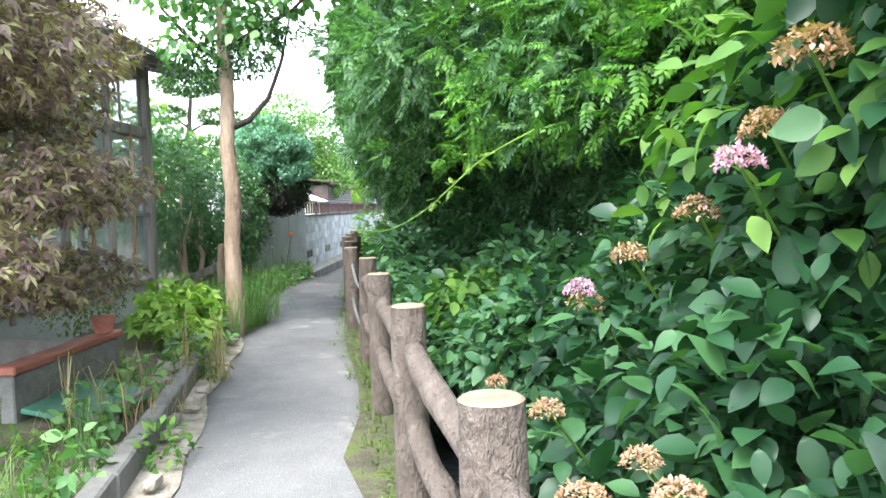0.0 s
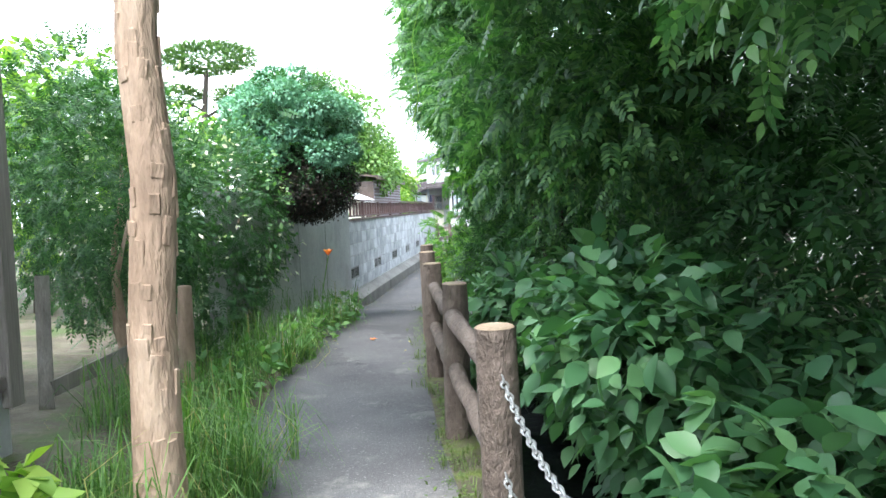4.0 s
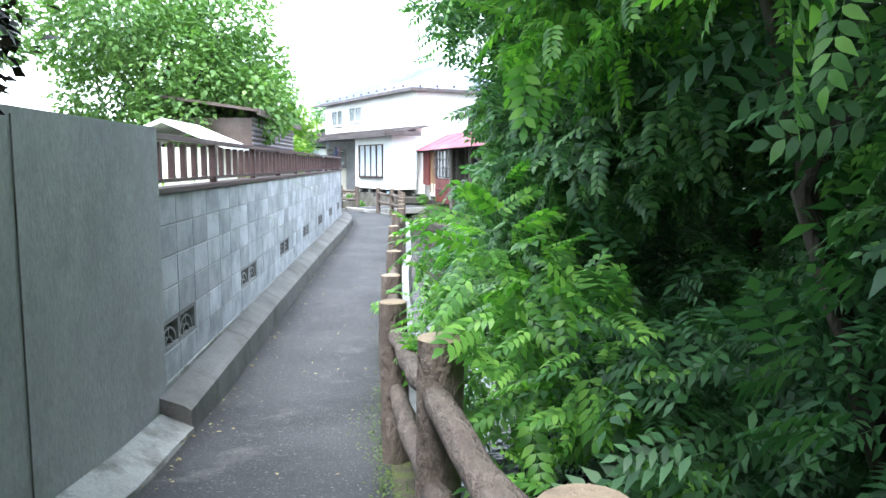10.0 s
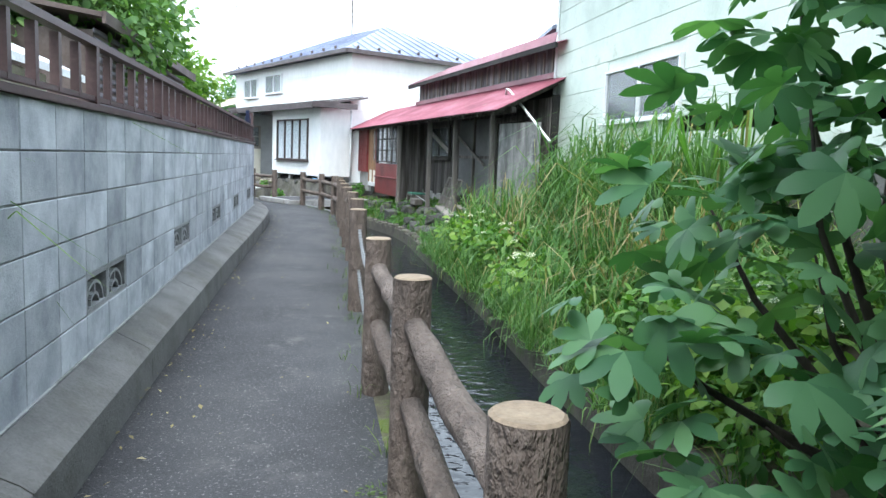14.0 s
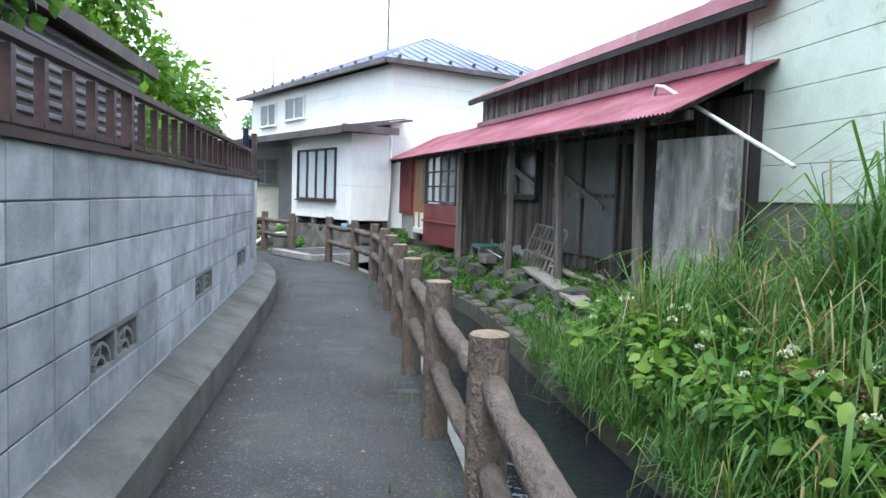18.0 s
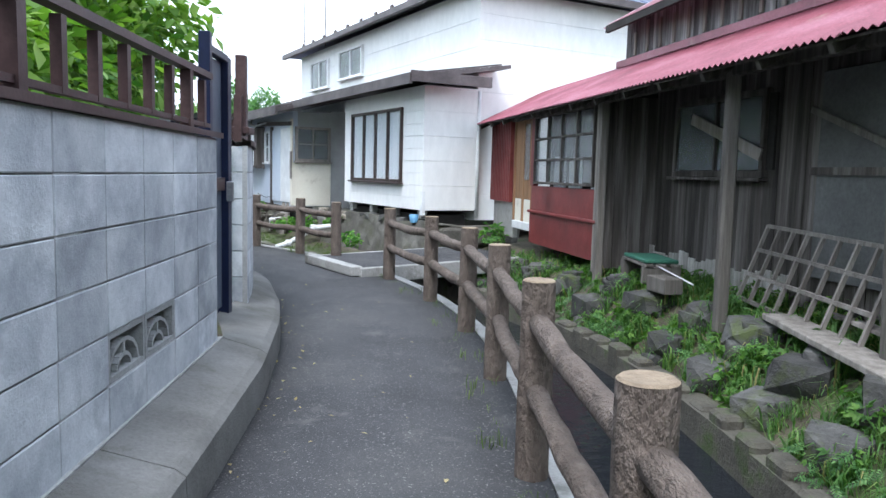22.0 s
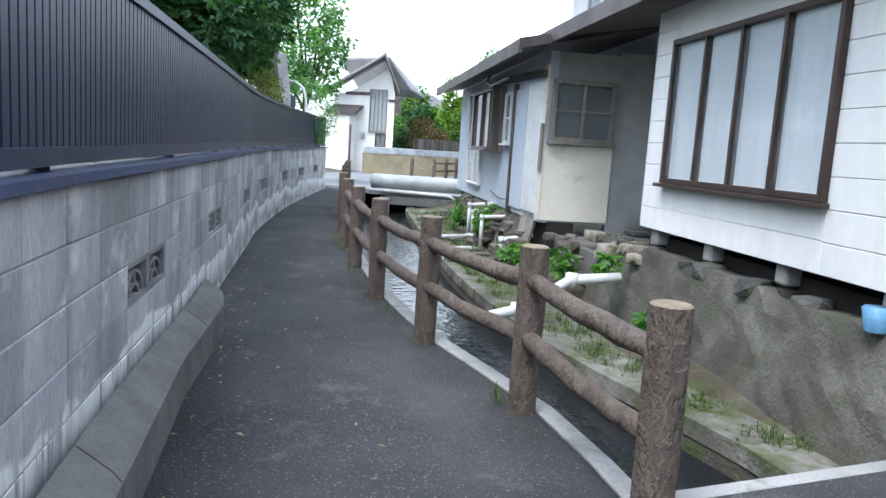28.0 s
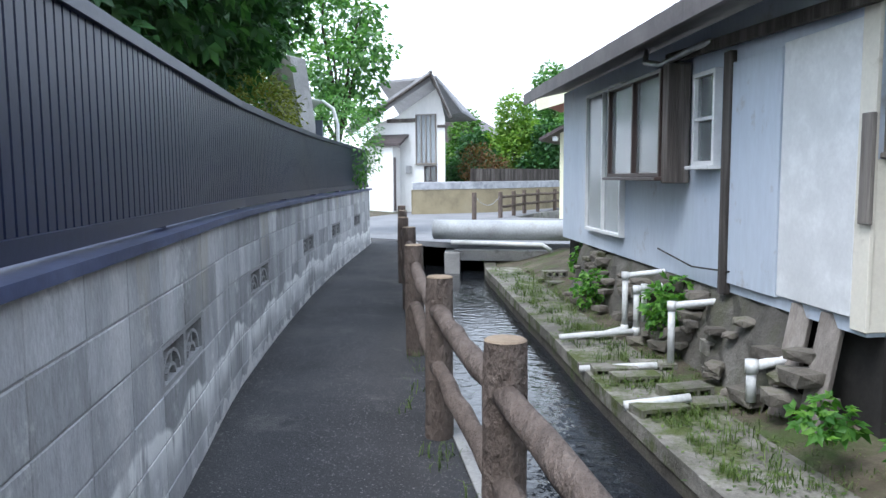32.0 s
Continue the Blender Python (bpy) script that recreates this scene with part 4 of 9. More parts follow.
def cap_mesh(h, r):
    m = Mesh()
    n = 18
    vs = [(r * 0.97 * math.cos(k * math.tau / n), r * 0.97 * math.sin(k * math.tau / n), h) for k in range(n)]
    vs += [(r * 0.86 * math.cos(k * math.tau / n), r * 0.86 * math.sin(k * math.tau / n), h + 0.006) for k in range(n)]
    m.add(vs, [(k, (k + 1) % n, n + (k + 1) % n, n + k) for k in range(n)] + [tuple(range(n, 2 * n))])
    return m


POST_R = 0.073
post_data = [log_mesh(1.3, POST_R, s).data("post", True) for s in range(4)]
cap_data = cap_mesh(1.3, POST_R).data("log_end")
for d in post_data:
    d.materials.append(M_BARK_POST)
cap_data.materials.append(M_LOG_END)


def post_top(i):
    x, y = POSTS[i]
    return g(y) + 0.87


def rail_mesh(a, b, r, seed):
    rnd = random.Random(seed)
    pts, rad = [], []
    a, b = Vector(a), Vector(b)
    for k in range(9):
        t = k / 8
        pts.append(a.lerp(b, t) + Vector((rnd.uniform(-1, 1), rnd.uniform(-1, 1), rnd.uniform(-1, 1))) * 0.006 - Vector((0, 0, 0.02 * math.sin(math.pi * t))))
        rad.append(r * rnd.uniform(0.92, 1.08))
    return Mesh().tube(pts, rad, 12, True, 0.05)


def log_fence(first, last, gaps):
    f = thing("log_fence", (*POSTS[first], g(POSTS[first][1])), "brown imitation-log concrete post and rail fence beside the canal", "fence", "log fences along the canal")
    for i in range(first, last + 1):
        x, y = POSTS[i]
        top = post_top(i)
        p = put("post", post_data[i % 4], None, f)
        p.location = (x, y, top - 1.3)
        p.rotation_euler = (random.uniform(-0.012, 0.012), random.uniform(-0.012, 0.012), random.uniform(0, 6))
        c = new("log_end", cap_data)
        c.parent = p
        tagged(c, "pale sawn log end")
        if i < last and i not in gaps:
            x2, y2 = POSTS[i + 1]
            for dz in (0.17, 0.47):
                part("rail", rail_mesh((x, y, top - dz), (x2, y2, post_top(i + 1) - dz), 0.045, i * 7 + int(dz * 10)), M_BARK_POST, f, smooth=True)
    return f


log_fence(0, 4, ())
log_fence(5, 15, ())
log_fence(16, 25, ())
log_fence(26, len(POSTS) - 1, ())


# ---- block walls on the left ----
def frame_of(p0, heading, base=0.0):
    """A facade's own axes: a along it (heading in degrees from y towards -x), b out of it to the canal, z up from base."""
    h = radians(heading)
    u, n = Vector((-math.sin(h), math.cos(h), 0)), Vector((-math.cos(h), -math.sin(h), 0))
    o = Vector((p0[0], p0[1], base))

    def at(a, b, z):
        return o + u * a + n * b + Vector((0, 0, z))

    at.m = Matrix((u, n, Vector((0, 0, 1)))).transposed()
    return at


def fbox(mesh, fr, a0, a1, b0, b1, z0, z1, bevel=0.0):
    return mesh.box(fr((a0 + a1) / 2, (b0 + b1) / 2, (z0 + z1) / 2), (a1 - a0, b1 - b0, z1 - z0), fr.m, bevel)


block_data = Mesh().box((0, 0, 0), (0.394, 0.12, 0.194), None, 0.004).data("block")
block_data.materials.append(M_BLOCK)


def vent_mesh():
    """A pierced block: a frame with fan-shaped bars."""
    m = Mesh()
    w, h, d = 0.392, 0.192, 0.11
    t = 0.022
    m.box((0, 0, h / 2 - t / 2), (w, d, t)).box((0, 0, -h / 2 + t / 2), (w, d, t))
    m.box((-w / 2 + t / 2, 0, 0), (t, d, h - 2 * t)).box((w / 2 - t / 2, 0, 0), (t, d, h - 2 * t))
    for r in (0.055, 0.115):
        pts = [(-w / 2 + t + 0.17 + 1.35 * r * math.cos(a), 0, -h / 2 + t + r * math.sin(a)) for a in np.linspace(0, math.pi, 8)]
        for p, q in zip(pts, pts[1:]):
            m.beam(p, q, 0.016, d * 0.8, up=(0, 1, 0))
    m.beam((-0.004, 0, -h / 2 + t + 0.055), (-0.004, 0, -h / 2 + t + 0.115), 0.018, d * 0.8, up=(0, 1, 0))
    return m


vent_data = vent_mesh().data("vent_block")
vent_data.materials.append(M_VENT)


def lay_blocks(wall, line, tops, rows, vents, start=0.0, data=None):
    """Blocks as parts along a polyline, with recessed mortar between them; vents: column and course of each pair of pierced blocks."""
    total = [0.0]
    for p, q in zip(line, line[1:]):
        total.append(total[-1] + (q - p).length)

    def along(d):
        d = min(max(d, 0), total[-1] - 1e-4)
        k = max(i2 for i2 in range(len(total) - 1) if total[i2] <= d)
        return line[k].lerp(line[k + 1], (d - total[k]) / (total[k + 1] - total[k]))

    mortar, hollow = Mesh(), Mesh()
    n = int((total[-1] - start + 0.05) / 0.4)
    for c in range(n):
        a, b = along(start + 0.4 * c), along(start + 0.4 * (c + 1))
        za, zb = tops(a), tops(b)
        d = v3(b, zb) - v3(a, za)
        nrm = Vector((d.y, -d.x, 0)).normalized()
        turn = Matrix.Rotation(math.atan2(d.y, d.x), 4, "Z") @ Matrix.Rotation(-math.asin(d.z / d.length), 4, "Y")
        for r in range(rows):
            mid = v3((a + b) / 2, (za + zb) / 2 - 0.1 - 0.2 * r)
            is_vent = r == vents.get(c, vents.get(c - 1, -1))
            ob = new("vent_block" if is_vent else "block", vent_data if is_vent else data or block_data)
            ob.matrix_world = Matrix.Translation(mid - nrm * (0.06 + random.uniform(0, 0.003))) @ turn
            ob.parent = wall
            ob.matrix_parent_inverse = Matrix.Translation(-wall.location)
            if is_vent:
                # near-black sheet behind each vent: the shade in its holes put into colour
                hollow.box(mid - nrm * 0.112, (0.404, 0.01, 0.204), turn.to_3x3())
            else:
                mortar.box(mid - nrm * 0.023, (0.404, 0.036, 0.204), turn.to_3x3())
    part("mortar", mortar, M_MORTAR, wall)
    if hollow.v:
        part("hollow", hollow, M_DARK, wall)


def coping_strip(line, tops, out, back, h, mat, wall, label):
    a, b = offset(line, out), offset(line, -back)
    m = Mesh().strip([[v3(p, tops(p) + 0.003) for p in a], [v3(p, tops(p) + h) for p in a], [v3(p, tops(p) + h) for p in b], [v3(p, tops(p) + 0.003) for p in b]])
    part("coping", m, mat, wall, label)


def offset(line, d):
    return [p + n * d for p, n in zip(line, normals(line))]


def top1(p):
    return 1.48


WALL_1 = smooth_line([(-4.3, 20.2), (-4.3, 28), (-4.3, 36.28)], 0.4)
wall1 = thing("wall_blocks", (-4.3, 28, 0.0), "weathered grey concrete block wall with pierced vent blocks", "block wall", kind="structure")
lay_blocks(wall1, WALL_1, top1, 6, {0: 4, 6: 4, 12: 4, 18: 4, 24: 4, 30: 4, 36: 4})
coping_strip(WALL_1, top1, 0.02, 0.16, 0.035, M_RAILING, wall1, "dark brown metal coping")
foot = Mesh()
fa, fb = offset(WALL_1, 0.012), offset(WALL_1, -0.12)
foot.strip([[v3(p, top1(p) - 1.7) for p in fa], [v3(p, top1(p) - 1.185) for p in fa], [v3(p, top1(p) - 1.185) for p in fb]])
part("footing", foot, M_CONCRETE, wall1)

# brown railing on the wall
rail1 = thing("metal_railing", (-4.36, 28, 1.3), "low brown painted steel railing on the block wall", "railing")


def railing(owner, line, tops, h, gap):
    total = sum((q - p).length for p, q in zip(line, line[1:]))
    n = int(total / gap)
    pos, acc = [], 0.0
    for k in range(n + 1):
        d = k * gap
        rest = d
        for p, q in zip(line, line[1:]):
            ln = (q - p).length
            if rest <= ln + 1e-6:
                pos.append(p.lerp(q, rest / ln))
                break
            rest -= ln
    bar = Mesh().box((0, 0, 0), (0.04, 0.04, h - 0.05)).data("bar")
    stout = Mesh().box((0, 0, 0), (0.055, 0.055, h + 0.03)).data("upright")
    bar.materials.append(M_RAILING), stout.materials.append(M_RAILING)
    for k, p in enumerate(pos):
        big = k % 6 == 0
        ob = new("upright" if big else "bar", stout if big else bar)
        ob.location = v3(p, tops(p) + 0.04 + h / 2)
        ob.parent = owner
        ob.matrix_parent_inverse = Matrix.Translation(-owner.location)
    for a, b in zip(line, line[1:]):
        m = Mesh().beam(v3(a, tops(a) + h + 0.05), v3(b, tops(b) + h + 0.05), 0.06, 0.035)
        part("top_rail", m, M_RAILING, owner)
        m = Mesh().beam(v3(a, tops(a) + 0.075), v3(b, tops(b) + 0.075), 0.035, 0.025)
        part("bottom_rail", m, M_RAILING, owner)


railing(rail1, offset(WALL_1, -0.07)[::4] + [Vector((-4.37, 36.28))], top1, 0.31, 0.29)

# cast concrete wall before it, with sloped fillet
cw = Mesh()
cw.prism([(-4.28, 14.6, 0.0), (-4.28, 20.196, -0.2), (-4.28, 20.196, 1.88), (-4.28, 14.6, 1.88)], (-0.16, 0, 0))
cast = put("wall_cast", cw, M_CONCRETE_WALL, kind="structure", label="plain cast concrete garden wall with damp stains", category="wall")
fil = Mesh()
fys = [14.8 + 0.35 * k for k in range(16)]
fil.strip([[v3((-4.275, y), g(y) + 0.12) for y in fys], [v3((left_edge(y) + 0.03 + 0.01 * math.sin(7 * y), y), g(y) + 0.03) for y in fys], [v3((left_edge(y) + 0.04, y), g(y) - 0.02) for y in fys]])
put("wall_fillet", fil, M_CONCRETE, kind="structure", label="sloped mortar fillet at the foot of the wall", category="trim")
for y in (17.1, 18.5):
    put("trim", Mesh().box((-4.277, y, 1.05), (0.004, 0.007, 1.6)), M_KERB, kind="structure", label="dark vertical joint in the concrete wall", category="trim")

# kerb ledge in front of the block wall
kerb = thing("kerb", (-4.0, 28, 0.0), "raised rough concrete ledge at the foot of the wall", "kerb", kind="structure")
KERB_BACK = [(-4.3, 19.9), (-4.3, 36.3), (-4.55, 37.0), (-4.5, 37.7), (-4.6, 38.3), (-4.92, 39.5), (-5.6, 40.9), (-6.25, 42.1), (-7.1, 43.8), (-7.5, 44.5)]


def kerb_in(y):
    return lerp([(20, 0.26), (23, 0.29), (39, 0.29), (44.5, 0.28)], y)


def kerb_top(y):
    return kerb_in(y) - lerp([(20, 0.04), (25, 0.07), (44, 0.05)], y)


def back_edge(y):
    return lerp([(b, a) for a, b in KERB_BACK], y)


ys = [20.05 + 0.3 * k for k in range(85)]
ys = [y for y in ys if y <= 44.4]
for s in range(0, len(ys) - 1, 6):
    some = ys[s:s + 7]
    if len(some) < 2:
        continue
    m = Mesh()
    some = some[:-1] + [some[-1] - 0.008]
    A = [v3((back_edge(y) + 0.02, y), kerb_in(y) + 0.005) for y in some]
    B = [v3((left_edge(y) + 0.035 - 0.05, y), kerb_top(y) - 0.005) for y in some]
    C = [v3((left_edge(y) + 0.025, y), kerb_top(y) - 0.035) for y in some]
    D = [v3((left_edge(y) + 0.035, y), g(y) - 0.1) for y in some]
    m.strip([A, B, C, D])
    n = len(some)
    for k in (0, n - 1):
        m.add([A[k], B[k], C[k], D[k], v3(A[k], g(some[k]) - 0.1)], [(0, 1, 2, 3, 4) if k else (4, 3, 2, 1, 0)])
    part("kerb_piece", m, M_KERB, kerb)

# second block wall: curves left, lower where the dark fence stands on it
W2A = smooth_line([(-4.40, 37.52), (-4.48, 38.1), (-4.7, 39.05), (-5.08, 39.98)], 0.2)
wall2 = thing("wall_blocks", (-4.9, 39, 0.0), "grey concrete block wall curving with the path", "block wall", kind="structure")
lay_blocks(wall2, W2A, lambda p: 1.48, 7, {3: 4})


cm = Mesh()
a, b = offset(W2A, 0.025), offset(W2A, -0.15)
cm.strip([[v3(p, 1.485) for p in a], [v3(p, 1.525) for p in a], [v3(p, 1.525) for p in b], [v3(p, 1.485) for p in b]])
part("coping", cm, M_RAILING, wall2, "dark brown metal coping")
rail2 = thing("metal_railing", (-4.9, 39, 1.6), "low brown painted steel railing on the curved wall", "railing")
railing(rail2, offset(W2A, -0.07), lambda p: 1.485, 0.31, 0.22)

W2B = smooth_line([(-5.1, 39.99), (-5.53, 40.7), (-6.18, 41.9), (-6.73, 43.0), (-7.8, 45.1), (-8.98, 47.4), (-9.96, 49.35), (-11.62, 53.3), (-13.6, 58.8)], 0.4)


def top2(p):
    return 1.13


wall3 = thing("wall_blocks", (-8, 46, 0.0), "long grey concrete block wall with white lime streaks at its foot", "block wall", kind="structure")
stained_data = Mesh().box((0, 0, 0), (0.394, 0.12, 0.194), None, 0.004).data("block")
stained_data.materials.append(M_BLOCK_LIME)
lay_blocks(wall3, W2B, top2, 6, {1: 2, 7: 2, 13: 2, 20: 2, 26: 2, 33: 2, 39: 2, 45: 2}, data=stained_data)
cm = Mesh()
a, b = offset(W2B, 0.03), offset(W2B, -0.15)
cm.strip([[v3(p, top2(p) + 0.003) for p in a], [v3(p, top2(p) + 0.04) for p in a], [v3(p, top2(p) + 0.04) for p in b], [v3(p, top2(p) + 0.003) for p in b]])
M_COPING_BLUE = surface("blue_grey_coping", (0.06, 0.075, 0.15), (0.04, 0.05, 0.1), (0.1, 0.12, 0.21), 0.5, 0.2, big=2, fine=20, bump=0.05)
part("coping", cm, M_COPING_BLUE, wall3, "dark blue-grey coping")
# white lime bloom where the lowest course meets the ground
lime = random.Random(14)
wl = offset(W2B, 0.004)
for k in range(110):
    i = lime.randrange(4, len(wl) - 2)
    p, q = wl[i], wl[i + 1]
    c = p.lerp(q, lime.random())
    d = (q - p).normalized()
    z0 = g(c.y) + 0.02
    w0, h0 = lime.uniform(0.1, 0.4), lime.choice((0.04, 0.07, 0.12, 0.2))
    n = 7
    lo = [v3(c + d * w0 * (t / (n - 1) - 0.5), z0) for t in range(n)]
    hi = [v3(c + d * w0 * 0.8 * (t / (n - 1) - 0.5), z0 + h0 * lime.uniform(0.2, 1.0) * math.sin(math.pi * (t + 0.5) / n)) for t in range(n)]
    part("lime_bloom", Mesh().strip([lo, hi]), M_LIME, wall3, "white lime bloom")

# dark ribbed steel fence on it
fence = thing("steel_fence", (-8, 46, 1.3), "tall navy-black ribbed steel panel fence on the block wall", "fence")
ribs_line = offset(W2B, -0.08)
fine = smooth_line([tuple(p) for p in ribs_line], 0.062)
per = 32
for s in range(0, len(fine) - 1, per):
    seg_pts = fine[s:s + per + 1]
    if len(seg_pts) < 3:
        continue
    m = Mesh()
    nn = normals(seg_pts)
    prof = []
    for k, (p, n) in enumerate(zip(seg_pts, nn)):
        if k == len(seg_pts) - 1:
            break
        q = seg_pts[k + 1]
        for t, d in ((0.0, 0.0), (0.1, 0.0), (0.16, 0.01), (0.94, 0.01)):
            prof.append((p.lerp(q, t) + n * d))
    prof.append(seg_pts[-1])
    m.strip([[v3(p, top2(p) + 0.09) for p in prof], [v3(p, top2(p) + 0.79) for p in prof]])
    part("panel", m, M_FENCE, fence)
    for z0, hh in ((0.09, 0.06), (0.8, 0.05)):
        part("panel_rail", Mesh().beam(v3(seg_pts[0], top2(seg_pts[0]) + z0), v3(seg_pts[-1], top2(seg_pts[-1]) + z0), 0.06, hh), M_FENCE, fence)
    part("fence_post", Mesh().box(v3(seg_pts[0] - nn[0] * 0.05, top2(seg_pts[0]) + 0.4), (0.05, 0.05, 0.78)), M_FENCE, fence)

# gate between the walls
gate = thing("metal_gate", (-4.5, 36.9, 0.3), "dark blue-grey steel gate leaf in a black frame", "gate")
M_GATE = surface("slate_blue_steel", (0.10, 0.12, 0.16), (0.07, 0.085, 0.115), (0.14, 0.165, 0.21), 0.45, 0.2, big=1.5, fine=30, bump=0.04)
part("leaf", Mesh().box((-4.5, 36.83, 1.18), (0.03, 0.46, 1.7), None, 0.004), M_GATE, gate)
part("cross_bar", Mesh().box((-4.475, 36.83, 1.2), (0.03, 0.46, 0.09), None, 0.004), M_RAILING, gate)
part("gate_frame", Mesh().box((-4.46, 36.57, 1.2), (0.07, 0.06, 1.9), None, 0.005), M_FENCE, gate)
part("gate_frame", Mesh().box((-4.48, 37.12, 1.15), (0.08, 0.1, 1.85), None, 0.005), M_FENCE, gate)
part("gate_frame", Mesh().box((-4.47, 36.84, 2.06), (0.06, 0.5, 0.05), None, 0.005), M_FENCE, gate)
part("handle", Mesh().box((-4.43, 37.08, 1.15), (0.05, 0.03, 0.14), None, 0.006), M_STEEL, gate)
M_GREENSTRIP = surface("mint_green_paint", (0.22, 0.50, 0.40), (0.16, 0.4, 0.32), None, 0.5, big=3, fine=30, bump=0.05)
part("strip", Mesh().box((-4.55, 37.42, 0.95), (0.05, 0.05, 1.2), None, 0.004), M_GREENSTRIP, gate, "mint green edge strip")
gp = thing("gate_post", (-4.46, 37.5, 1.5), "brown steel gate post on the block pier", "post")
part("post", Mesh().box((-4.46, 37.58, 1.86), (0.08, 0.08, 0.6), None, 0.005), M_RAILING, gp)
part("base_plate", Mesh().box((-4.46, 37.62, 1.60), (0.14, 0.2, 0.05), None, 0.005), M_RAILING, gp)


# ---- windows ----
def window(owner, fr, a0, a1, z0, z1, b=0.0, panes=2, rows=1, frame_mat=None, pane_mat=None, sill=True, depth=0.07, fw=0.04, back=None, name="window"):
    """A framed window standing on a facade at depth b: outer frame, mullions, one mesh for each pane, a curtain behind
    or a dark sheet that stands for the unlit room.
    """
    frame_mat, pane_mat = frame_mat or M_FRAME_W, pane_mat or M_GLASS
    w = part(name, fbox(fbox(fbox(fbox(Mesh(), fr, a0, a1, b - 0.02, b + depth, z1 - fw, z1, 0.004), fr, a0, a1, b - 0.02, b + depth, z0, z0 + fw, 0.004),
                             fr, a0, a0 + fw, b - 0.02, b + depth, z0 + fw, z1 - fw, 0.004), fr, a1 - fw, a1, b - 0.02, b + depth, z0 + fw, z1 - fw, 0.004), frame_mat, owner)
    da, dz = (a1 - a0 - 2 * fw) / panes, (z1 - z0 - 2 * fw) / rows
    for i in range(panes):
        for j in range(rows):
            x0, y0 = a0 + fw + i * da, z0 + fw + j * dz
            off = b + depth * (0.55 if (i + j) % 2 else 0.4)
            part("pane", fbox(Mesh(), fr, x0 + 0.008, x0 + da - 0.008, off - 0.004, off, y0 + 0.008, y0 + dz - 0.008), pane_mat, w).visible_shadow = False
    bars = Mesh()
    for i in range(1, panes):
        fbox(bars, fr, a0 + fw + i * da - 0.018, a0 + fw + i * da + 0.018, b, b + depth * 0.9, z0 + fw, z1 - fw)
    for j in range(1, rows):
        fbox(bars, fr, a0 + fw, a1 - fw, b + 0.003, b + depth * 0.87, z0 + fw + j * dz - 0.014, z0 + fw + j * dz + 0.014)
    if bars.v:
        part("mullion", bars, frame_mat, w)
    if back:
        part("curtain", fbox(Mesh(), fr, a0 + fw, a1 - fw, b - 0.012, b + 0.004, z0 + fw, z1 - fw), back, w)
    if sill:
        part("sill", fbox(Mesh(), fr, a0 - 0.03, a1 + 0.03, b, b + depth + 0.05, z0 - 0.035, z0 - 0.002, 0.005), frame_mat, w)
    return w


def boards(owner, fr, a0, a1, z0, z1, b, step, mat, name="board", t=0.02, horizontal=True, gap=0.004, rnd=0.0):
    """Siding pieces as parts."""
    k = 0
    if horizontal:
        z = z0
        while z < z1 - 0.02:
            zz = min(z + step, z1)
            part(name, fbox(Mesh(), fr, a0, a1, b, b + t, z, zz - gap, 0.004), mat, owner)
            z += step
    else:
        a = a0
        r = random.Random(int(a0 * 100 + z0 * 10))
        while a < a1 - 0.02:
            aa = min(a + step * r.uniform(1 - rnd, 1 + rnd), a1)
            part(name, fbox(Mesh(), fr, a, aa - gap, b, b + t * r.uniform(0.8, 1.3), z0 + (r.uniform(-0.06, 0.06) if rnd else 0), z1, 0.003), mat, owner)
            a = aa


def corrugated(fr, a0, a1, b0, z0, b1, z1, pitch=0.076, amp=0.012, thick=0.004):
    """A corrugated sheet from the low edge (b0, z0) to the high edge (b1, z1)."""
    m = Mesh()
    n = int((a1 - a0) / pitch * 4)
    lo, hi = [], []
    for k in range(n + 1):
        a = a0 + (a1 - a0) * k / n
        d = amp * math.sin(k * math.pi / 2)
        lo.append(fr(a, b0, z0 + d))
        hi.append(fr(a, b1, z1 + d))
    up = Vector((0, 0, -thick))
    m.strip([[p + up for p in lo], lo, hi, [p + up for p in hi], [p + up for p in lo]])
    return m


# ---- white house with its low extension ----
E_FR = frame_of((-2.9, 44.3), 25.8)
house = thing("white_house", (-3, 46, 0.3), "two-storey white clapboard house with a blue-grey metal hip roof", "house")
# extension body: wall with window opening left as frame pieces
ext_wall = Mesh()
fbox(ext_wall, E_FR, 0.0, 3.6, -0.12, 0, 0.68, 1.13)
fbox(ext_wall, E_FR, 0.0, 3.6, -0.12, 0, 2.45, 2.78)
fbox(ext_wall, E_FR, 0.0, 0.78, -0.12, 0, 1.13, 2.45)
fbox(ext_wall, E_FR, 3.15, 3.6, -0.12, 0, 1.13, 2.45)
fbox(ext_wall, E_FR, 0.0, 0.12, -1.1, -0.12, 0.68, 2.78)
fbox(ext_wall, E_FR, 3.48, 3.6, -1.1, -0.12, 0.5, 2.78)
part("extension_wall", ext_wall, M_WHITE, house)
boards(house, E_FR, -0.015, 0.78, 0.68, 2.78, 0.0, 0.21, M_WHITE, "siding_board")
boards(house, E_FR, 0.78, 3.15, 0.68, 1.12, 0.0, 0.22, M_WHITE, "siding_board")
boards(house, E_FR, 3.15, 3.6, 0.68, 2.78, 0.0, 0.21, M_WHITE, "siding_board")
boards(house, E_FR, 0.78, 3.15, 2.46, 2.78, 0.0, 0.32, M_WHITE, "siding_board")


def end_boards():
    z = 0.68
    while z < 2.76:
        zz = min(z + 0.42, 2.78)
        part("siding_board", fbox(Mesh(), E_FR, -0.02, 0.0, -1.1, 0.018, z, zz - 0.004, 0.004), M_WHITE, house)
        z += 0.42


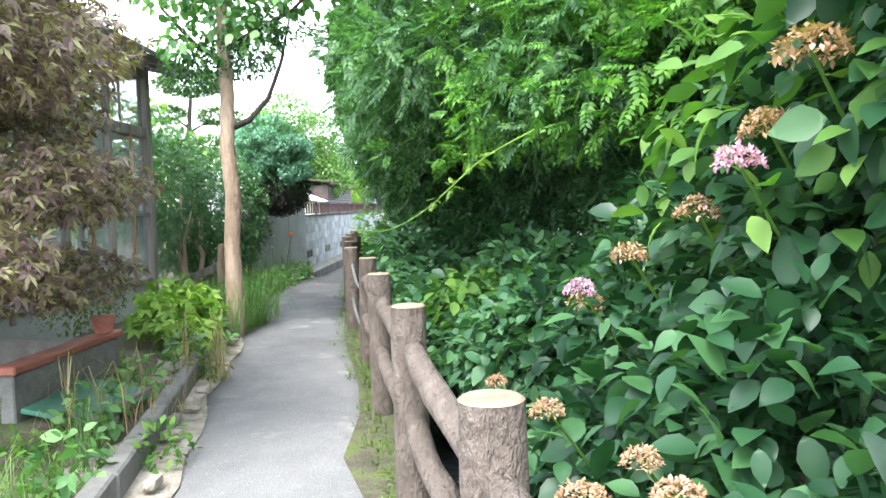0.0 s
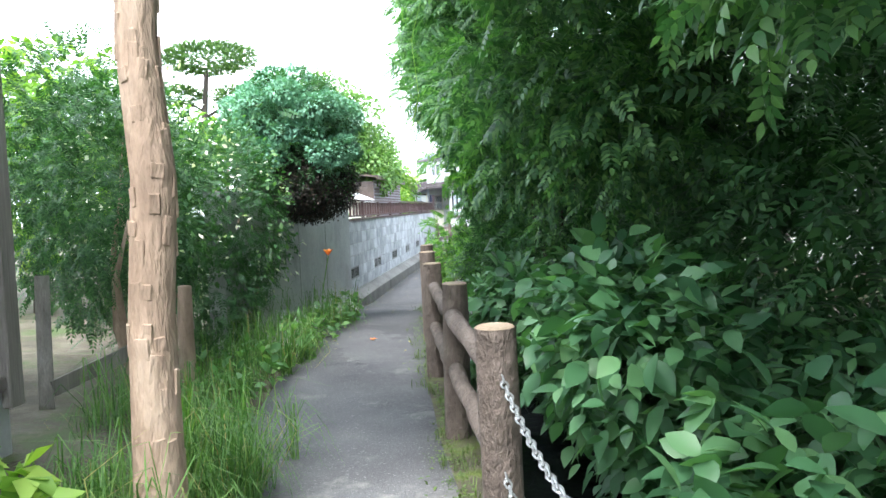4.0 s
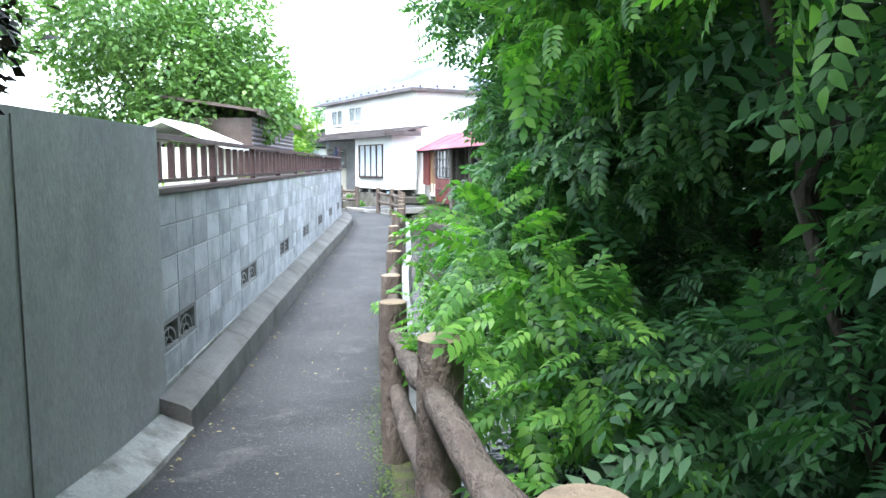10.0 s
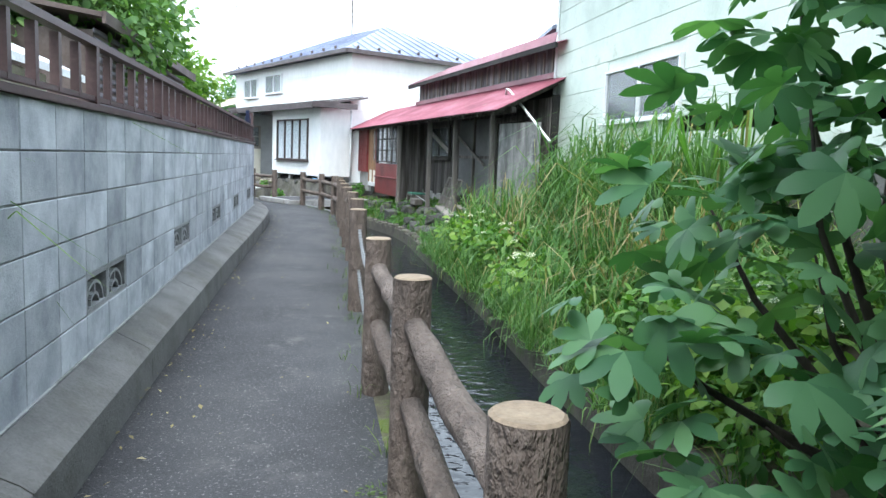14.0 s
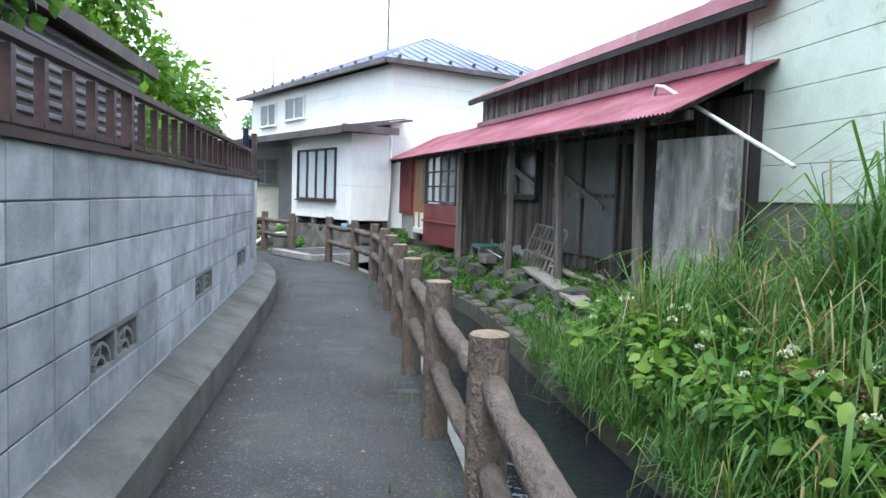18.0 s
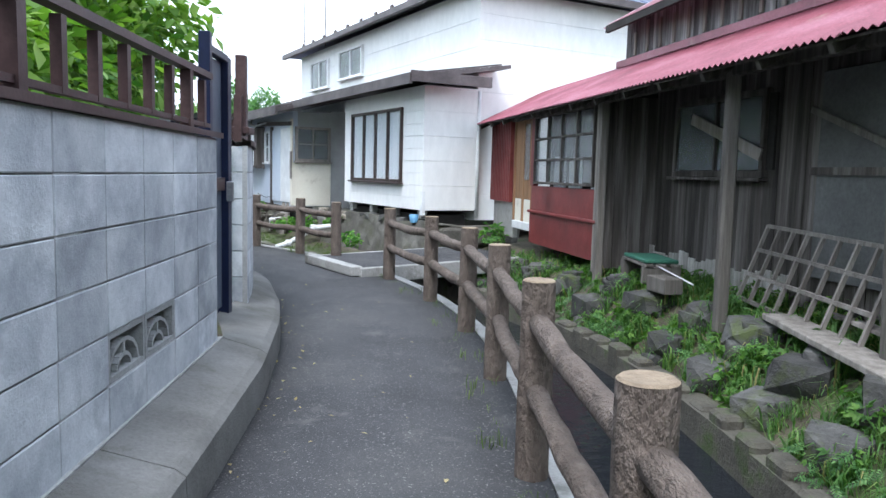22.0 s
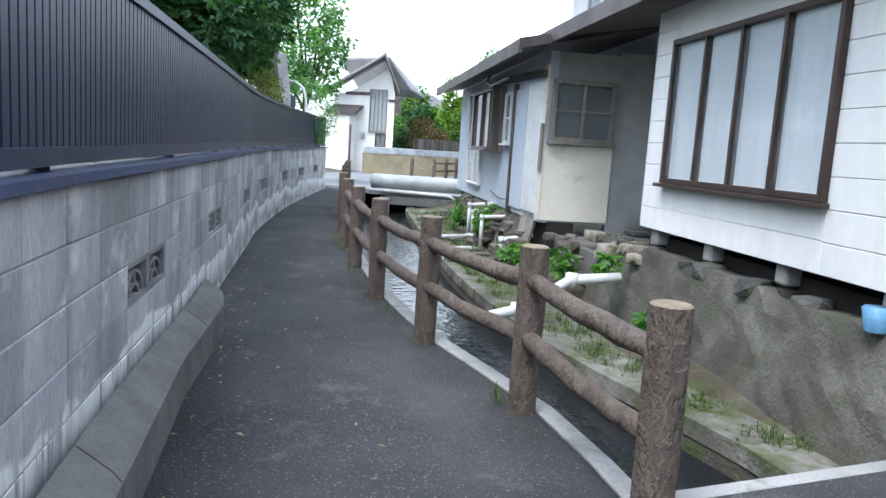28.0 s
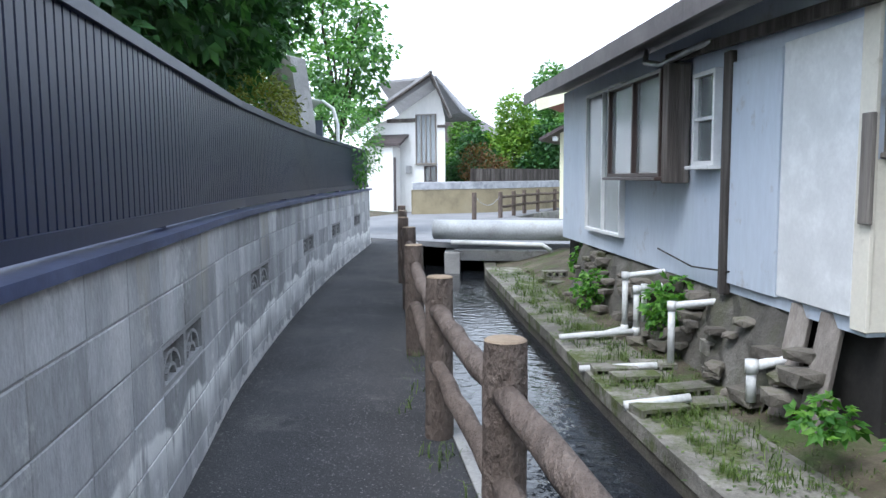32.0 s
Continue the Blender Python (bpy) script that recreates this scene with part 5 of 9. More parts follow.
end_boards()
window(house, E_FR, 0.78, 3.15, 1.14, 2.46, 0.0, 4, 1, M_FRAME_B, M_GLASS_CLEAR, back=M_CURTAIN, fw=0.05)
part("corner_trim", fbox(Mesh(), E_FR, -0.03, 0.05, -0.03, 0.03, 0.6, 1.0), M_FRAME_W, house)
# lean-to roof over extension and entrance, dark fascia
roof_e = Mesh()
roof_e.prism([E_FR(-0.45, 0.5, 2.78), E_FR(-0.45, -1.4, 3.12), E_FR(-0.45, -1.4, 3.18), E_FR(-0.45, 0.5, 2.86)], E_FR(12.6, 0, 0) - E_FR(0, 0, 0))
part("low_roof", roof_e, M_ROOF_DARK, house)
part("fascia", fbox(Mesh(), E_FR, -0.48, 12.2, 0.48, 0.53, 2.72, 2.89), M_ROOF_DARK, house)
part("fascia", fbox(Mesh(), E_FR, -0.5, -0.45, -1.0, 0.5, 2.76, 2.93), M_ROOF_DARK, house)
for k in range(26):
    a = -0.3 + k * 0.46
    part("roof_rib", Mesh().beam(E_FR(a, 0.5, 2.885), E_FR(a, -1.3, 3.19), 0.025, 0.03), M_ROOF_DARK, house)
# upper storey
main = Mesh()
fbox(main, E_FR, 0.1, 10.0, -7.5, -1.1, 0.5, 4.55)
part("wall", main, M_WHITE, house)
boards(house, E_FR, 0.1, 10.0, 3.05, 4.5, -1.1, 0.48, M_WHITE, "siding_board")
for k in range(9):
    part("siding_board", fbox(Mesh(), E_FR, 0.08, 0.1, -7.4, -1.08, 0.5 + 0.45 * k, min(0.5 + 0.45 * (k + 1), 4.5) - 0.004, 0.004), M_WHITE, house)
window(house, E_FR, 5.3, 6.8, 3.58, 4.28, -1.08, 2, 1, M_FRAME_W, M_GLASS, back=M_GREYWALL)
window(house, E_FR, 7.6, 9.0, 3.5, 4.25, -1.08, 2, 1, M_FRAME_W, M_GLASS, back=M_GREYWALL)
rz, ov = 4.55, 0.42
c1, c2, c3, c4 = E_FR(0.1 - ov, -1.1 + ov, rz), E_FR(10 + ov, -1.1 + ov, rz), E_FR(10 + ov, -7.5 - ov, rz), E_FR(0.1 - ov, -7.5 - ov, rz)
r1, r2 = E_FR(3.4, -4.3, 6.1), E_FR(6.8, -4.3, 6.1)
for corners in ((c1, c2, r2, r1), (c4, c1, r1), (c3, c4, r1, r2), (c2, c3, r2)):
    part("roof", Mesh().prism(corners, (0, 0, 0.05)), M_ROOF_BLUE, house)


def seams(p, q, r, s, n):
    """Standing seams up a roof slope, from eave p-q to ridge r-s."""
    for k in range(1, n):
        t = k / n
        a = p.lerp(q, t)
        b = r.lerp(s, t)
        part("seam", Mesh().beam(a + Vector((0, 0, 0.06)), b + Vector((0, 0, 0.06)), 0.02, 0.03), M_ROOF_BLUE, house)


seams(c1, c2, r1, r2, 24)
for k in range(1, 18):
    t = k / 18
    a = c1.lerp(c4, t)
    m2 = 1 - abs(2 * t - 1)
    mid_e = (c1 + c4) / 2
    b = a + (r1 - mid_e) * m2
    part("seam", Mesh().beam(a + Vector((0, 0, 0.07)), b + Vector((0, 0, 0.07)), 0.02, 0.03), M_ROOF_BLUE, house)
    if k % 2:
        part("snow_guard", Mesh().box(a.lerp(b, 0.1) + Vector((0, 0, 0.11)), (0.12, 0.05, 0.09), E_FR.m, 0.01), M_FRAME_B, house)
for k in range(1, 12):
    t = k / 12
    p = c1.lerp(c2, t)
    part("snow_guard", Mesh().box(p.lerp((r1 + r2) / 2, 0.06) + Vector((0, 0, 0.12)), (0.12, 0.05, 0.09), E_FR.m, 0.01), M_FRAME_B, house)
part("gutter", Mesh().beam(c1, c2, 0.1, 0.12), M_ROOF_DARK, house)
part("gutter", Mesh().beam(c4, c1, 0.1, 0.12), M_ROOF_DARK, house)
part("downpipe", Mesh().tube([E_FR(-0.02, -1.05, 0.55), E_FR(-0.02, -1.05, 2.75)], 0.035), M_FRAME_W, house, smooth=True)
# foundation under the extension: a near-black block painted for the unlit gap, and concrete props
found = Mesh()
fbox(found, E_FR, 0.1, 3.7, -0.9, -0.15, -0.2, 0.6)
part("foundation", found, M_DARK, house)
for k in range(4):
    part("prop", Mesh().box(E_FR(0.2 + k * 1.05, -0.1, 0.6), (0.14, 0.14, 0.16), E_FR.m, 0.02), M_CONCRETE, house)

# entrance recess
N_FR = frame_of((-5.9, 49.7), 24.8, -0.1)
annex = thing("blue_house", (-7, 52, 0.3), "old single-storey house with pale blue metal siding and patched panels", "house")
am = Mesh()
fbox(am, N_FR, 0.0, 7.6, -0.12, 0, 0.52, 2.8)
part("wall", am, M_BLUEWALL, annex)
am = Mesh()
fbox(am, N_FR, 0.0, 0.1, -0.95, -0.12, 0.53, 2.8)
part("entrance_wall", am, M_GREYWALL, annex)
am = Mesh()
fbox(am, N_FR, 0.02, 0.14, -2.6, -0.95, 0.4, 2.85)
part("porch_back_wall", am, M_GREYWALL, annex)
fbox(am2 := Mesh(), N_FR, -2.6, 0.0, -2.75, -2.6, 0.4, 2.85)
part("porch_side_wall", am2, M_GREYWALL, annex)
part("lower_panel", fbox(Mesh(), N_FR, -0.02, 0.0, -0.95, 0.02, 0.55, 1.58, 0.004), M_CREAM, annex, "cream painted board")


def end_window(a0, a1, z0, z1, rows=2, panes=2):
    """A window in the wall that faces the walker: along -b of the house."""
    def at(a, b, z):
        return N_FR(-0.012 - b, -a, z)

    at.m = Matrix((N_FR(0, -1, 0) - N_FR(0, 0, 0), N_FR(-1, 0, 0) - N_FR(0, 0, 0), Vector((0, 0, 1)))).transposed()
    window(annex, at, a0, a1, z0, z1, 0.0, panes, rows, M_GREYWOOD, M_GLASS, back=M_DARK, fw=0.06)


end_window(0.05, 0.92, 1.62, 2.44)
end_window(1.62, 1.95, 1.9, 2.35, 1, 1)
part("patch_panel", fbox(Mesh(), N_FR, 0.12, 0.98, 0.0, 0.03, 0.62, 2.42, 0.004), M_FRAME_W, annex, "white flat metal panel")
part("patch_panel", fbox(Mesh(), N_FR, 1.0, 1.75, 0.0, 0.035, 0.6, 2.4, 0.004), M_BLUEWALL, annex, "faded blue wooden panel")
part("board", fbox(Mesh(), N_FR, -0.03, 0.12, 0.0, 0.03, 0.55, 2.62, 0.004), M_CREAM, annex)
part("board", fbox(Mesh(), N_FR, -0.05, 0.05, 0.03, 0.06, 1.2, 1.85, 0.004), M_GREYWOOD, annex)
part("post", fbox(Mesh(), N_FR, 1.75, 1.87, 0.0, 0.06, 0.5, 2.5, 0.006), M_OLDWOOD, annex)
window(annex, N_FR, 2.0, 2.45, 1.58, 2.4, 0.0, 1, 2, M_FRAME_W, M_GLASS, back=M_DARK)
window(annex, N_FR, 2.75, 4.4, 1.48, 2.5, 0.16, 2, 1, M_FRAME_B, M_GLASS, depth=0.1, back=M_BLUEWALL)
part("window_box", fbox(Mesh(), N_FR, 2.72, 4.43, 0.0, 0.17, 1.45, 2.53), M_FRAME_W, annex)
part("shutter", fbox(Mesh(), N_FR, 2.6, 2.74, 0.02, 0.24, 1.42, 2.53, 0.006), M_OLDWOOD, annex)
window(annex, N_FR, 4.5, 6.05, 0.75, 2.6, 0.0, 2, 1, M_FRAME_W, M_GLASS, back=M_CURTAIN, sill=False, name="sliding_door")
part("roof", Mesh().prism([N_FR(-0.6, 0.55, 2.72), N_FR(-0.6, -3.0, 3.5), N_FR(-0.6, -3.0, 3.56), N_FR(-0.6, 0.55, 2.8)], N_FR(8.6, 0, 0) - N_FR(0, 0, 0)), M_ROOF_DARK, annex)
part("fascia", fbox(Mesh(), N_FR, -0.6, 8.0, 0.54, 0.58, 2.66, 2.83), M_ROOF_DARK, annex)
for k in range(20):
    part("roof_rib", Mesh().beam(N_FR(-0.5 + 0.44 * k, 0.55, 2.83), N_FR(-0.5 + 0.44 * k, -2.9, 3.58), 0.04, 0.04), M_ROOF_DARK, annex)
part("beam", Mesh().beam(N_FR(-0.1, 0.09, 2.5), N_FR(3.0, 0.09, 2.62), 0.06, 0.09), M_OLDWOOD, annex)
part("porch_floor", fbox(Mesh(), N_FR, -2.4, 0.0, -2.6, -0.25, -0.1, 0.36, 0.02), M_KERB, annex)

# ---- old shed with the red roof ----
S_FR = frame_of((-0.95, 40.4), 8.5)
shed = thing("old_shed", (-0.3, 38, 0.2), "dilapidated wooden shed with a faded red corrugated roof", "shed")
boards(shed, S_FR, -7.2, -0.05, 0.3, 2.45, -0.7, 0.19, M_OLDWOOD, "board", 0.02, False, 0.004, 0.25)
# inner and upper walls are near-black sheets for the unlit inside
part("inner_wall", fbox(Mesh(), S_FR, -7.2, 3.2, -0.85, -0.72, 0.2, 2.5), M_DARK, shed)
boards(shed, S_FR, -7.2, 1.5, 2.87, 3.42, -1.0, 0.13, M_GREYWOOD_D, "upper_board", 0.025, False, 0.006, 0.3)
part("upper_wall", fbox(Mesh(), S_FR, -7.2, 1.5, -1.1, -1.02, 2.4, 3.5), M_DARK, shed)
for i in range(8):
    a0 = -7.4 + i * 1.55
    part("roof_sheet", corrugated(S_FR, a0, a0 + 1.6, 0.38, 2.18 + 0.004 * (i % 2), -1.0, 2.85 + 0.004 * (i % 2)), M_ROOF_RED, shed)
    if i < 6:
        part("upper_roof_sheet", corrugated(S_FR, a0, a0 + 1.6 - (0.5 if i == 5 else 0), -0.6, 3.32, -4.0, 4.4, 0.15, 0.012), M_ROOF_RED, shed)
part("flashing", fbox(Mesh(), S_FR, -7.4, 1.7, -0.97, -0.93, 2.84, 2.93), M_ROOF_RED, shed)
# added strip stands in for the upper roof slope, tapered to fit the camera's view
part("verge_flashing", Mesh().prism([S_FR(1.3, -0.59, 3.335), S_FR(-7.4, -0.59, 3.335), S_FR(-7.4, -0.63, 3.5), S_FR(-2.0, -0.63, 3.47), S_FR(1.3, -0.62, 3.36)], (0.006, 0, 0.0)), M_ROOF_RED, shed)
part("barge", Mesh().beam(S_FR(1.35, -0.62, 3.29), S_FR(-7.4, -0.62, 3.29), 0.05, 0.09), M_DARK, shed)
for a in (-6.3, -4.35, -2.65, -0.12):
    zz = 0.05 if a < -1 else 0.0
    part("post", Mesh().beam(S_FR(a - 0.15 if a < -3 else a - 0.05, 0.02, zz), S_FR(a, 0.0, 2.2), 0.1, 0.1, 0.015, up=(1, 0, 0)), M_POSTWOOD, shed, "leaning grey timber post")
part("eave_beam", Mesh().beam(S_FR(-7.2, 0.0, 2.2), S_FR(4.5, 0.0, 2.22), 0.09, 0.1, 0.01), M_OLDWOOD, shed)
part("eave_board", Mesh().prism([S_FR(-7.3, 0.33, 2.155), S_FR(4.95, 0.33, 2.155), S_FR(4.95, -0.95, 2.78), S_FR(-7.3, -0.95, 2.78)], (0, 0, 0.018)), M_OLDWOOD, shed, "dark boards under the roof sheets")
for k in range(17):
    part("rafter", Mesh().beam(S_FR(-7.0 + 0.72 * k, 0.3, 2.13), S_FR(-7.0 + 0.72 * k, -0.9, 2.715), 0.05, 0.07), M_OLDWOOD, shed)
# a near-black sheet standing for an unlit opening, with a pale board leaning in it
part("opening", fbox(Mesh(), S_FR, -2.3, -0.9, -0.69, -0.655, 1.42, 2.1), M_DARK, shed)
part("loose_board", Mesh().beam(S_FR(-2.2, -0.6, 1.55), S_FR(-1.0, -0.6, 1.95), 0.02, 0.11), M_GREYWOOD, shed, "pale board leaning in the opening")
# red painted bay
part("red_panel", fbox(Mesh(), S_FR, -0.05, 2.45, -0.05, 0.0, 0.8, 1.17, 0.005), M_RED, shed, "red painted sheet metal panel")
part("red_panel", fbox(Mesh(), S_FR, -0.05, 2.45, -0.05, 0.012, 0.32, 0.79, 0.005), M_RED, shed, "red painted sheet metal panel")
part("red_ledge", fbox(Mesh(), S_FR, -0.07, 2.47, -0.02, 0.05, 0.77, 0.81, 0.01), M_RED, shed)
# near-black sheet behind the bay stands for the unlit inside
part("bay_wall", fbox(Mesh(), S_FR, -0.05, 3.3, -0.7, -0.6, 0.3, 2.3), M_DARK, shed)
part("frame_post", fbox(Mesh(), S_FR, -0.1, 0.02, -0.06, 0.03, 0.2, 2.25, 0.006), M_GREYWOOD, shed)
part("frame_post", fbox(Mesh(), S_FR, 2.3, 2.45, -0.06, 0.02, 1.17, 2.25, 0.006), M_RED, shed)
window(shed, S_FR, 0.1, 2.3, 1.2, 2.18, -0.03, 4, 3, M_OLDWOOD, M_GLASS, depth=0.06, fw=0.035, sill=False)
for k, (a, z, s) in enumerate(((0.4, 1.4, 0.3), (1.2, 1.38, 0.34), (1.8, 1.42, 0.3))):
    part("stored_sheet", fbox(Mesh(), S_FR, a, a + 0.45, -0.3, -0.28, z - 0.3, z + s * 0.6), M_CURTAIN, shed, "pale sheet stored behind the window")
part("door_board", fbox(Mesh(), S_FR, 2.48, 3.36, -0.06, -0.02, 0.95, 2.25, 0.005), M_BROWNWOOD, shed, "brown plank door")
part("door_foot", fbox(Mesh(), S_FR, 2.48, 3.36, -0.065, -0.025, 0.6, 0.95, 0.005), M_CREAM, shed, "peeling pale door foot")
part("door_pane", fbox(Mesh(), S_FR, 2.62, 2.85, -0.018, -0.012, 1.25, 2.1), M_GLASS, shed)
for a in (2.46, 2.9, 3.36):
    part("door_post", fbox(Mesh(), S_FR, a - 0.03, a + 0.03, -0.06, 0.0, 0.6, 2.3, 0.005), M_BROWNWOOD, shed)
part("door_sill", fbox(Mesh(), S_FR, 2.45, 3.3, -0.05, 0.03, 0.48, 0.6, 0.01), M_FRAME_W, shed)
part("corner_base", fbox(Mesh(), S_FR, 3.38, 4.55, -0.1, -0.01, 0.3, 0.9, 0.01), M_CONCRETE, shed)
side = Mesh()
lo, hi = [], []
for k in range(48):
    a = 3.38 + 0.1 * (k // 4) + (0.0, 0.026, 0.034, 0.092)[k % 4]
    off = (0.0, 0.0, 0.06, 0.06)[k % 4]
    lo.append(S_FR(a, off, 0.88))
    hi.append(S_FR(a, off, 2.35))
side.strip([lo, hi])
part("corrugated_panel", side, M_RED, shed, "red corrugated iron panel")
b_ = -0.7
while b_ < -0.02:
    part("return_board", fbox(Mesh(), S_FR, -0.1, -0.075, b_, min(b_ + 0.17, 0.0) - 0.005, 0.25, 2.25, 0.003), M_OLDWOOD, shed)
    b_ += 0.175

# concrete slab wall by the shed
slab = Mesh()
slab.prism([(0.0, 33.74, 0.5), (0.42, 32.93, 0.5), (0.42, 32.93, 2.0), (0.0, 33.74, 1.98)], (0.09, 0.05, 0))
put("concrete_slab", slab, M_SLAB, label="upright weathered concrete slab with white smears beside the shed", category="slab")

# ---- pale green house ----
G_FR = frame_of((0.97, 29.2), 0)
ghouse = thing("green_house", (1.5, 29, 0.3), "pale green clapboard house behind tall grass", "house")
for box in ((-6.5, 0.0, 0.3, 4.6), (2.25, 4.55, 0.3, 4.6), (0.0, 2.25, 0.3, 1.93), (0.0, 2.25, 2.66, 4.6)):
    part("wall", fbox(Mesh(), G_FR, box[0], box[1], -6, -0.02, box[2], box[3]), M_GREENWALL, ghouse)
for k in range(12):
    z0 = 0.3 + 0.36 * k
    for a0, a1 in ((-6.5, 0.0), (2.25, 4.57)) if 1.7 < z0 < 2.6 else ((-6.5, 4.57),):
        if 1.35 < z0 < 1.7:
            part("siding_board", fbox(Mesh(), G_FR, a0, 2.25, -0.02, 0.0, z0, 1.93, 0.004), M_GREENWALL, ghouse)
            part("siding_board", fbox(Mesh(), G_FR, 2.254, a1, -0.02, 0.0, z0, z0 + 0.354, 0.004), M_GREENWALL, ghouse)
        elif z0 < 1.35:
            part("foundation", fbox(Mesh(), G_FR, a0, a1, -0.04, -0.016, z0, z0 + 0.354), M_KERB, ghouse)
        else:
            part("siding_board", fbox(Mesh(), G_FR, a0, a1, -0.02, 0.0, z0 if z0 < 2.5 or z0 > 2.7 else z0, z0 + 0.354, 0.004), M_GREENWALL, ghouse)
for k in range(11):
    part("siding_board", Mesh().box((3.97, 22.69, 0.84 + 0.36 * k), (6.0, 0.02, 0.354), None, 0.004), M_GREENWALL, ghouse)
window(ghouse, G_FR, 0.02, 2.22, 1.93, 2.66, -0.02, 2, 1, M_FRAME_W, M_GLASS, back=M_DARK)
part("corner_trim", fbox(Mesh(), G_FR, 4.5, 4.6, -0.06, 0.02, 0.3, 4.6), M_FRAME_W, ghouse)
part("roof", Mesh().prism([G_FR(-7, 0.4, 4.5), G_FR(5.0, 0.4, 4.5), G_FR(5.0, -3, 5.6), G_FR(-7, -3, 5.6)], (0, 0, 0.08)), M_ROOF_DARK, ghouse)
# lean-to eave at the gable
part("eave", Mesh().prism([G_FR(4.6, 0.1, 3.65), G_FR(5.5, 0.1, 3.55), G_FR(5.5, -0.9, 3.9), G_FR(4.6, -0.9, 4.0)], (0, 0, 0.07)), M_ROOF_BLUE, ghouse)

# ---- slab bridge to the white house ----
bridge = thing("footbridge", (-3.3, 42, 0.1), "small concrete slab footbridge over the canal", "bridge")
bm_ = Mesh().prism([(-4.45, 42.15, 0.02), (-3.72, 40.95, 0.02), (-1.5, 42.6, 0.02), (-2.2, 44.0, 0.02)], (0, 0, 0.1))
part("deck", bm_, M_ASPHALT, bridge)
part("kerb_edge", Mesh().beam((-4.52, 42.2, 0.08), (-3.78, 40.9, 0.08), 0.16, 0.12, 0.01), M_CONCRETE, bridge)
part("side_beam", Mesh().beam((-3.75, 40.92, 0.02), (-1.5, 42.57, 0.02), 0.1, 0.2, 0.01), M_CONCRETE, bridge)
part("side_beam", Mesh().beam((-4.45, 42.2, 0.02), (-2.2, 44.05, 0.02), 0.1, 0.2, 0.01), M_CONCRETE, bridge)


# ---- planting ----
def branch_set(mesh, foot, tips, r0):
    """Limbs from a foot through a bent middle to each tip."""
    foot = Vector(foot)
    for k, tip in enumerate(tips):
        tip = Vector(tip)
        rnd = random.Random(k * 31 + int(foot.x * 100))
        mid1 = foot.lerp(tip, 0.35) + Vector((rnd.uniform(-1, 1), rnd.uniform(-1, 1), 0.4)) * 0.12 * (tip - foot).length
        mid2 = foot.lerp(tip, 0.7) + Vector((rnd.uniform(-1, 1), rnd.uniform(-1, 1), 0.2)) * 0.08 * (tip - foot).length
        mesh.tube([foot, mid1, mid2, tip], [r0, r0 * 0.7, r0 * 0.45, r0 * 0.15], 7)
    return mesh


def leafy_tree(name, label, foot, trunk_h, blobs, kind, size, per_area, leaf, bark, r0=0.1, seed=1, depth=0.55, flat=0.5, category="tree"):
    t = thing(name, foot, label, category)
    top = (foot[0], foot[1], foot[2] + trunk_h)
    tr = Mesh().tube([(foot[0], foot[1], foot[2] - 0.2), Vector(foot).lerp(Vector(top), 0.5) + Vector((0.05, 0, 0)), top], [r0 * 1.2, r0, r0 * 0.8], 10, True, 0.05)
    part("trunk", tr, bark, t, smooth=True)
    for k, b in enumerate(blobs):
        part("limb", branch_set(Mesh(), top, [(b[0], b[1], b[2])], r0 * 0.55), bark, t, smooth=True)
    crown("crown", kind, blobs, per_area, size, leaf, seed, t, depth=depth, flat=flat)
    return t


def scatter(rng, n, xr, yr, zf):
    p = np.stack([rng.uniform(*xr, n), rng.uniform(*yr, n), np.zeros(n)], 1)
    p[:, 2] = [zf(x, y) for x, y in p[:, :2]]
    return p


built = set(bpy.data.objects)
rnd = random.Random(5)
# the thicket over the canal: a front sheet of clumps that leans over the fence higher up, and a body behind
front, body = [], []
for k in range(125):
    y = rnd.uniform(3.4, 21.0)
    z = rnd.uniform(0.7, 5.4)
    r = rnd.uniform(0.4, 0.8)
    off = lerp([(0.6, 0.85), (1.3, 0.5), (2.0, 0.08), (2.8, -0.3), (5.5, -0.25)], z)
    if y < 7:
        off += (7 - y) * 0.42
    if 13.5 < y < 18 and z < 2.5:
        off += 0.35
    if y > 20:
        off += (y - 20) * 0.28
    if y > 21 and z > 3.4:
        z -= 1.5
    front.append((fence_x(y) + off + r + rnd.uniform(-0.05, 0.35), y, z, r, r * rnd.uniform(0.9, 1.4), r * rnd.uniform(0.6, 0.85)))
for k in range(34):
    y = rnd.uniform(4.5, 12.5)
    r = rnd.uniform(0.8, 1.2)
    body.append((fence_x(y) + rnd.uniform(2.2, 4.2) + max(0, 6 - y) * 0.4, y, rnd.uniform(0.3, 3.2), r, r, r * 0.85))
for k in range(14):
    body.append((rnd.uniform(1.8, 3.4), rnd.uniform(5.5, 10.5), rnd.uniform(0.3, 1.9), 0.9, 0.9, 0.8))
for k in range(30):
    y = rnd.uniform(14.5, 21.5)
    r = rnd.uniform(0.7, 1.1)
    body.append((fence_x(y) + rnd.uniform(1.5, 3.0), y, rnd.uniform(1.2, 5.0 - max(0, y - 17) * 0.5), r, r, r * 0.85))
for k in range(60):
    y = rnd.uniform(3.0, 22.0)
    r = rnd.uniform(0.8, 1.3)
    zz = rnd.uniform(0.6, 5.0) if y < 16 else rnd.uniform(0.3, 4.2) if y < 18.5 else rnd.uniform(0.3, 2.0)
    body.append((fence_x(y) + rnd.uniform(2.4, 3.6) + max(0, 6 - y) * 0.3, y, zz, r, r, r * 0.8))


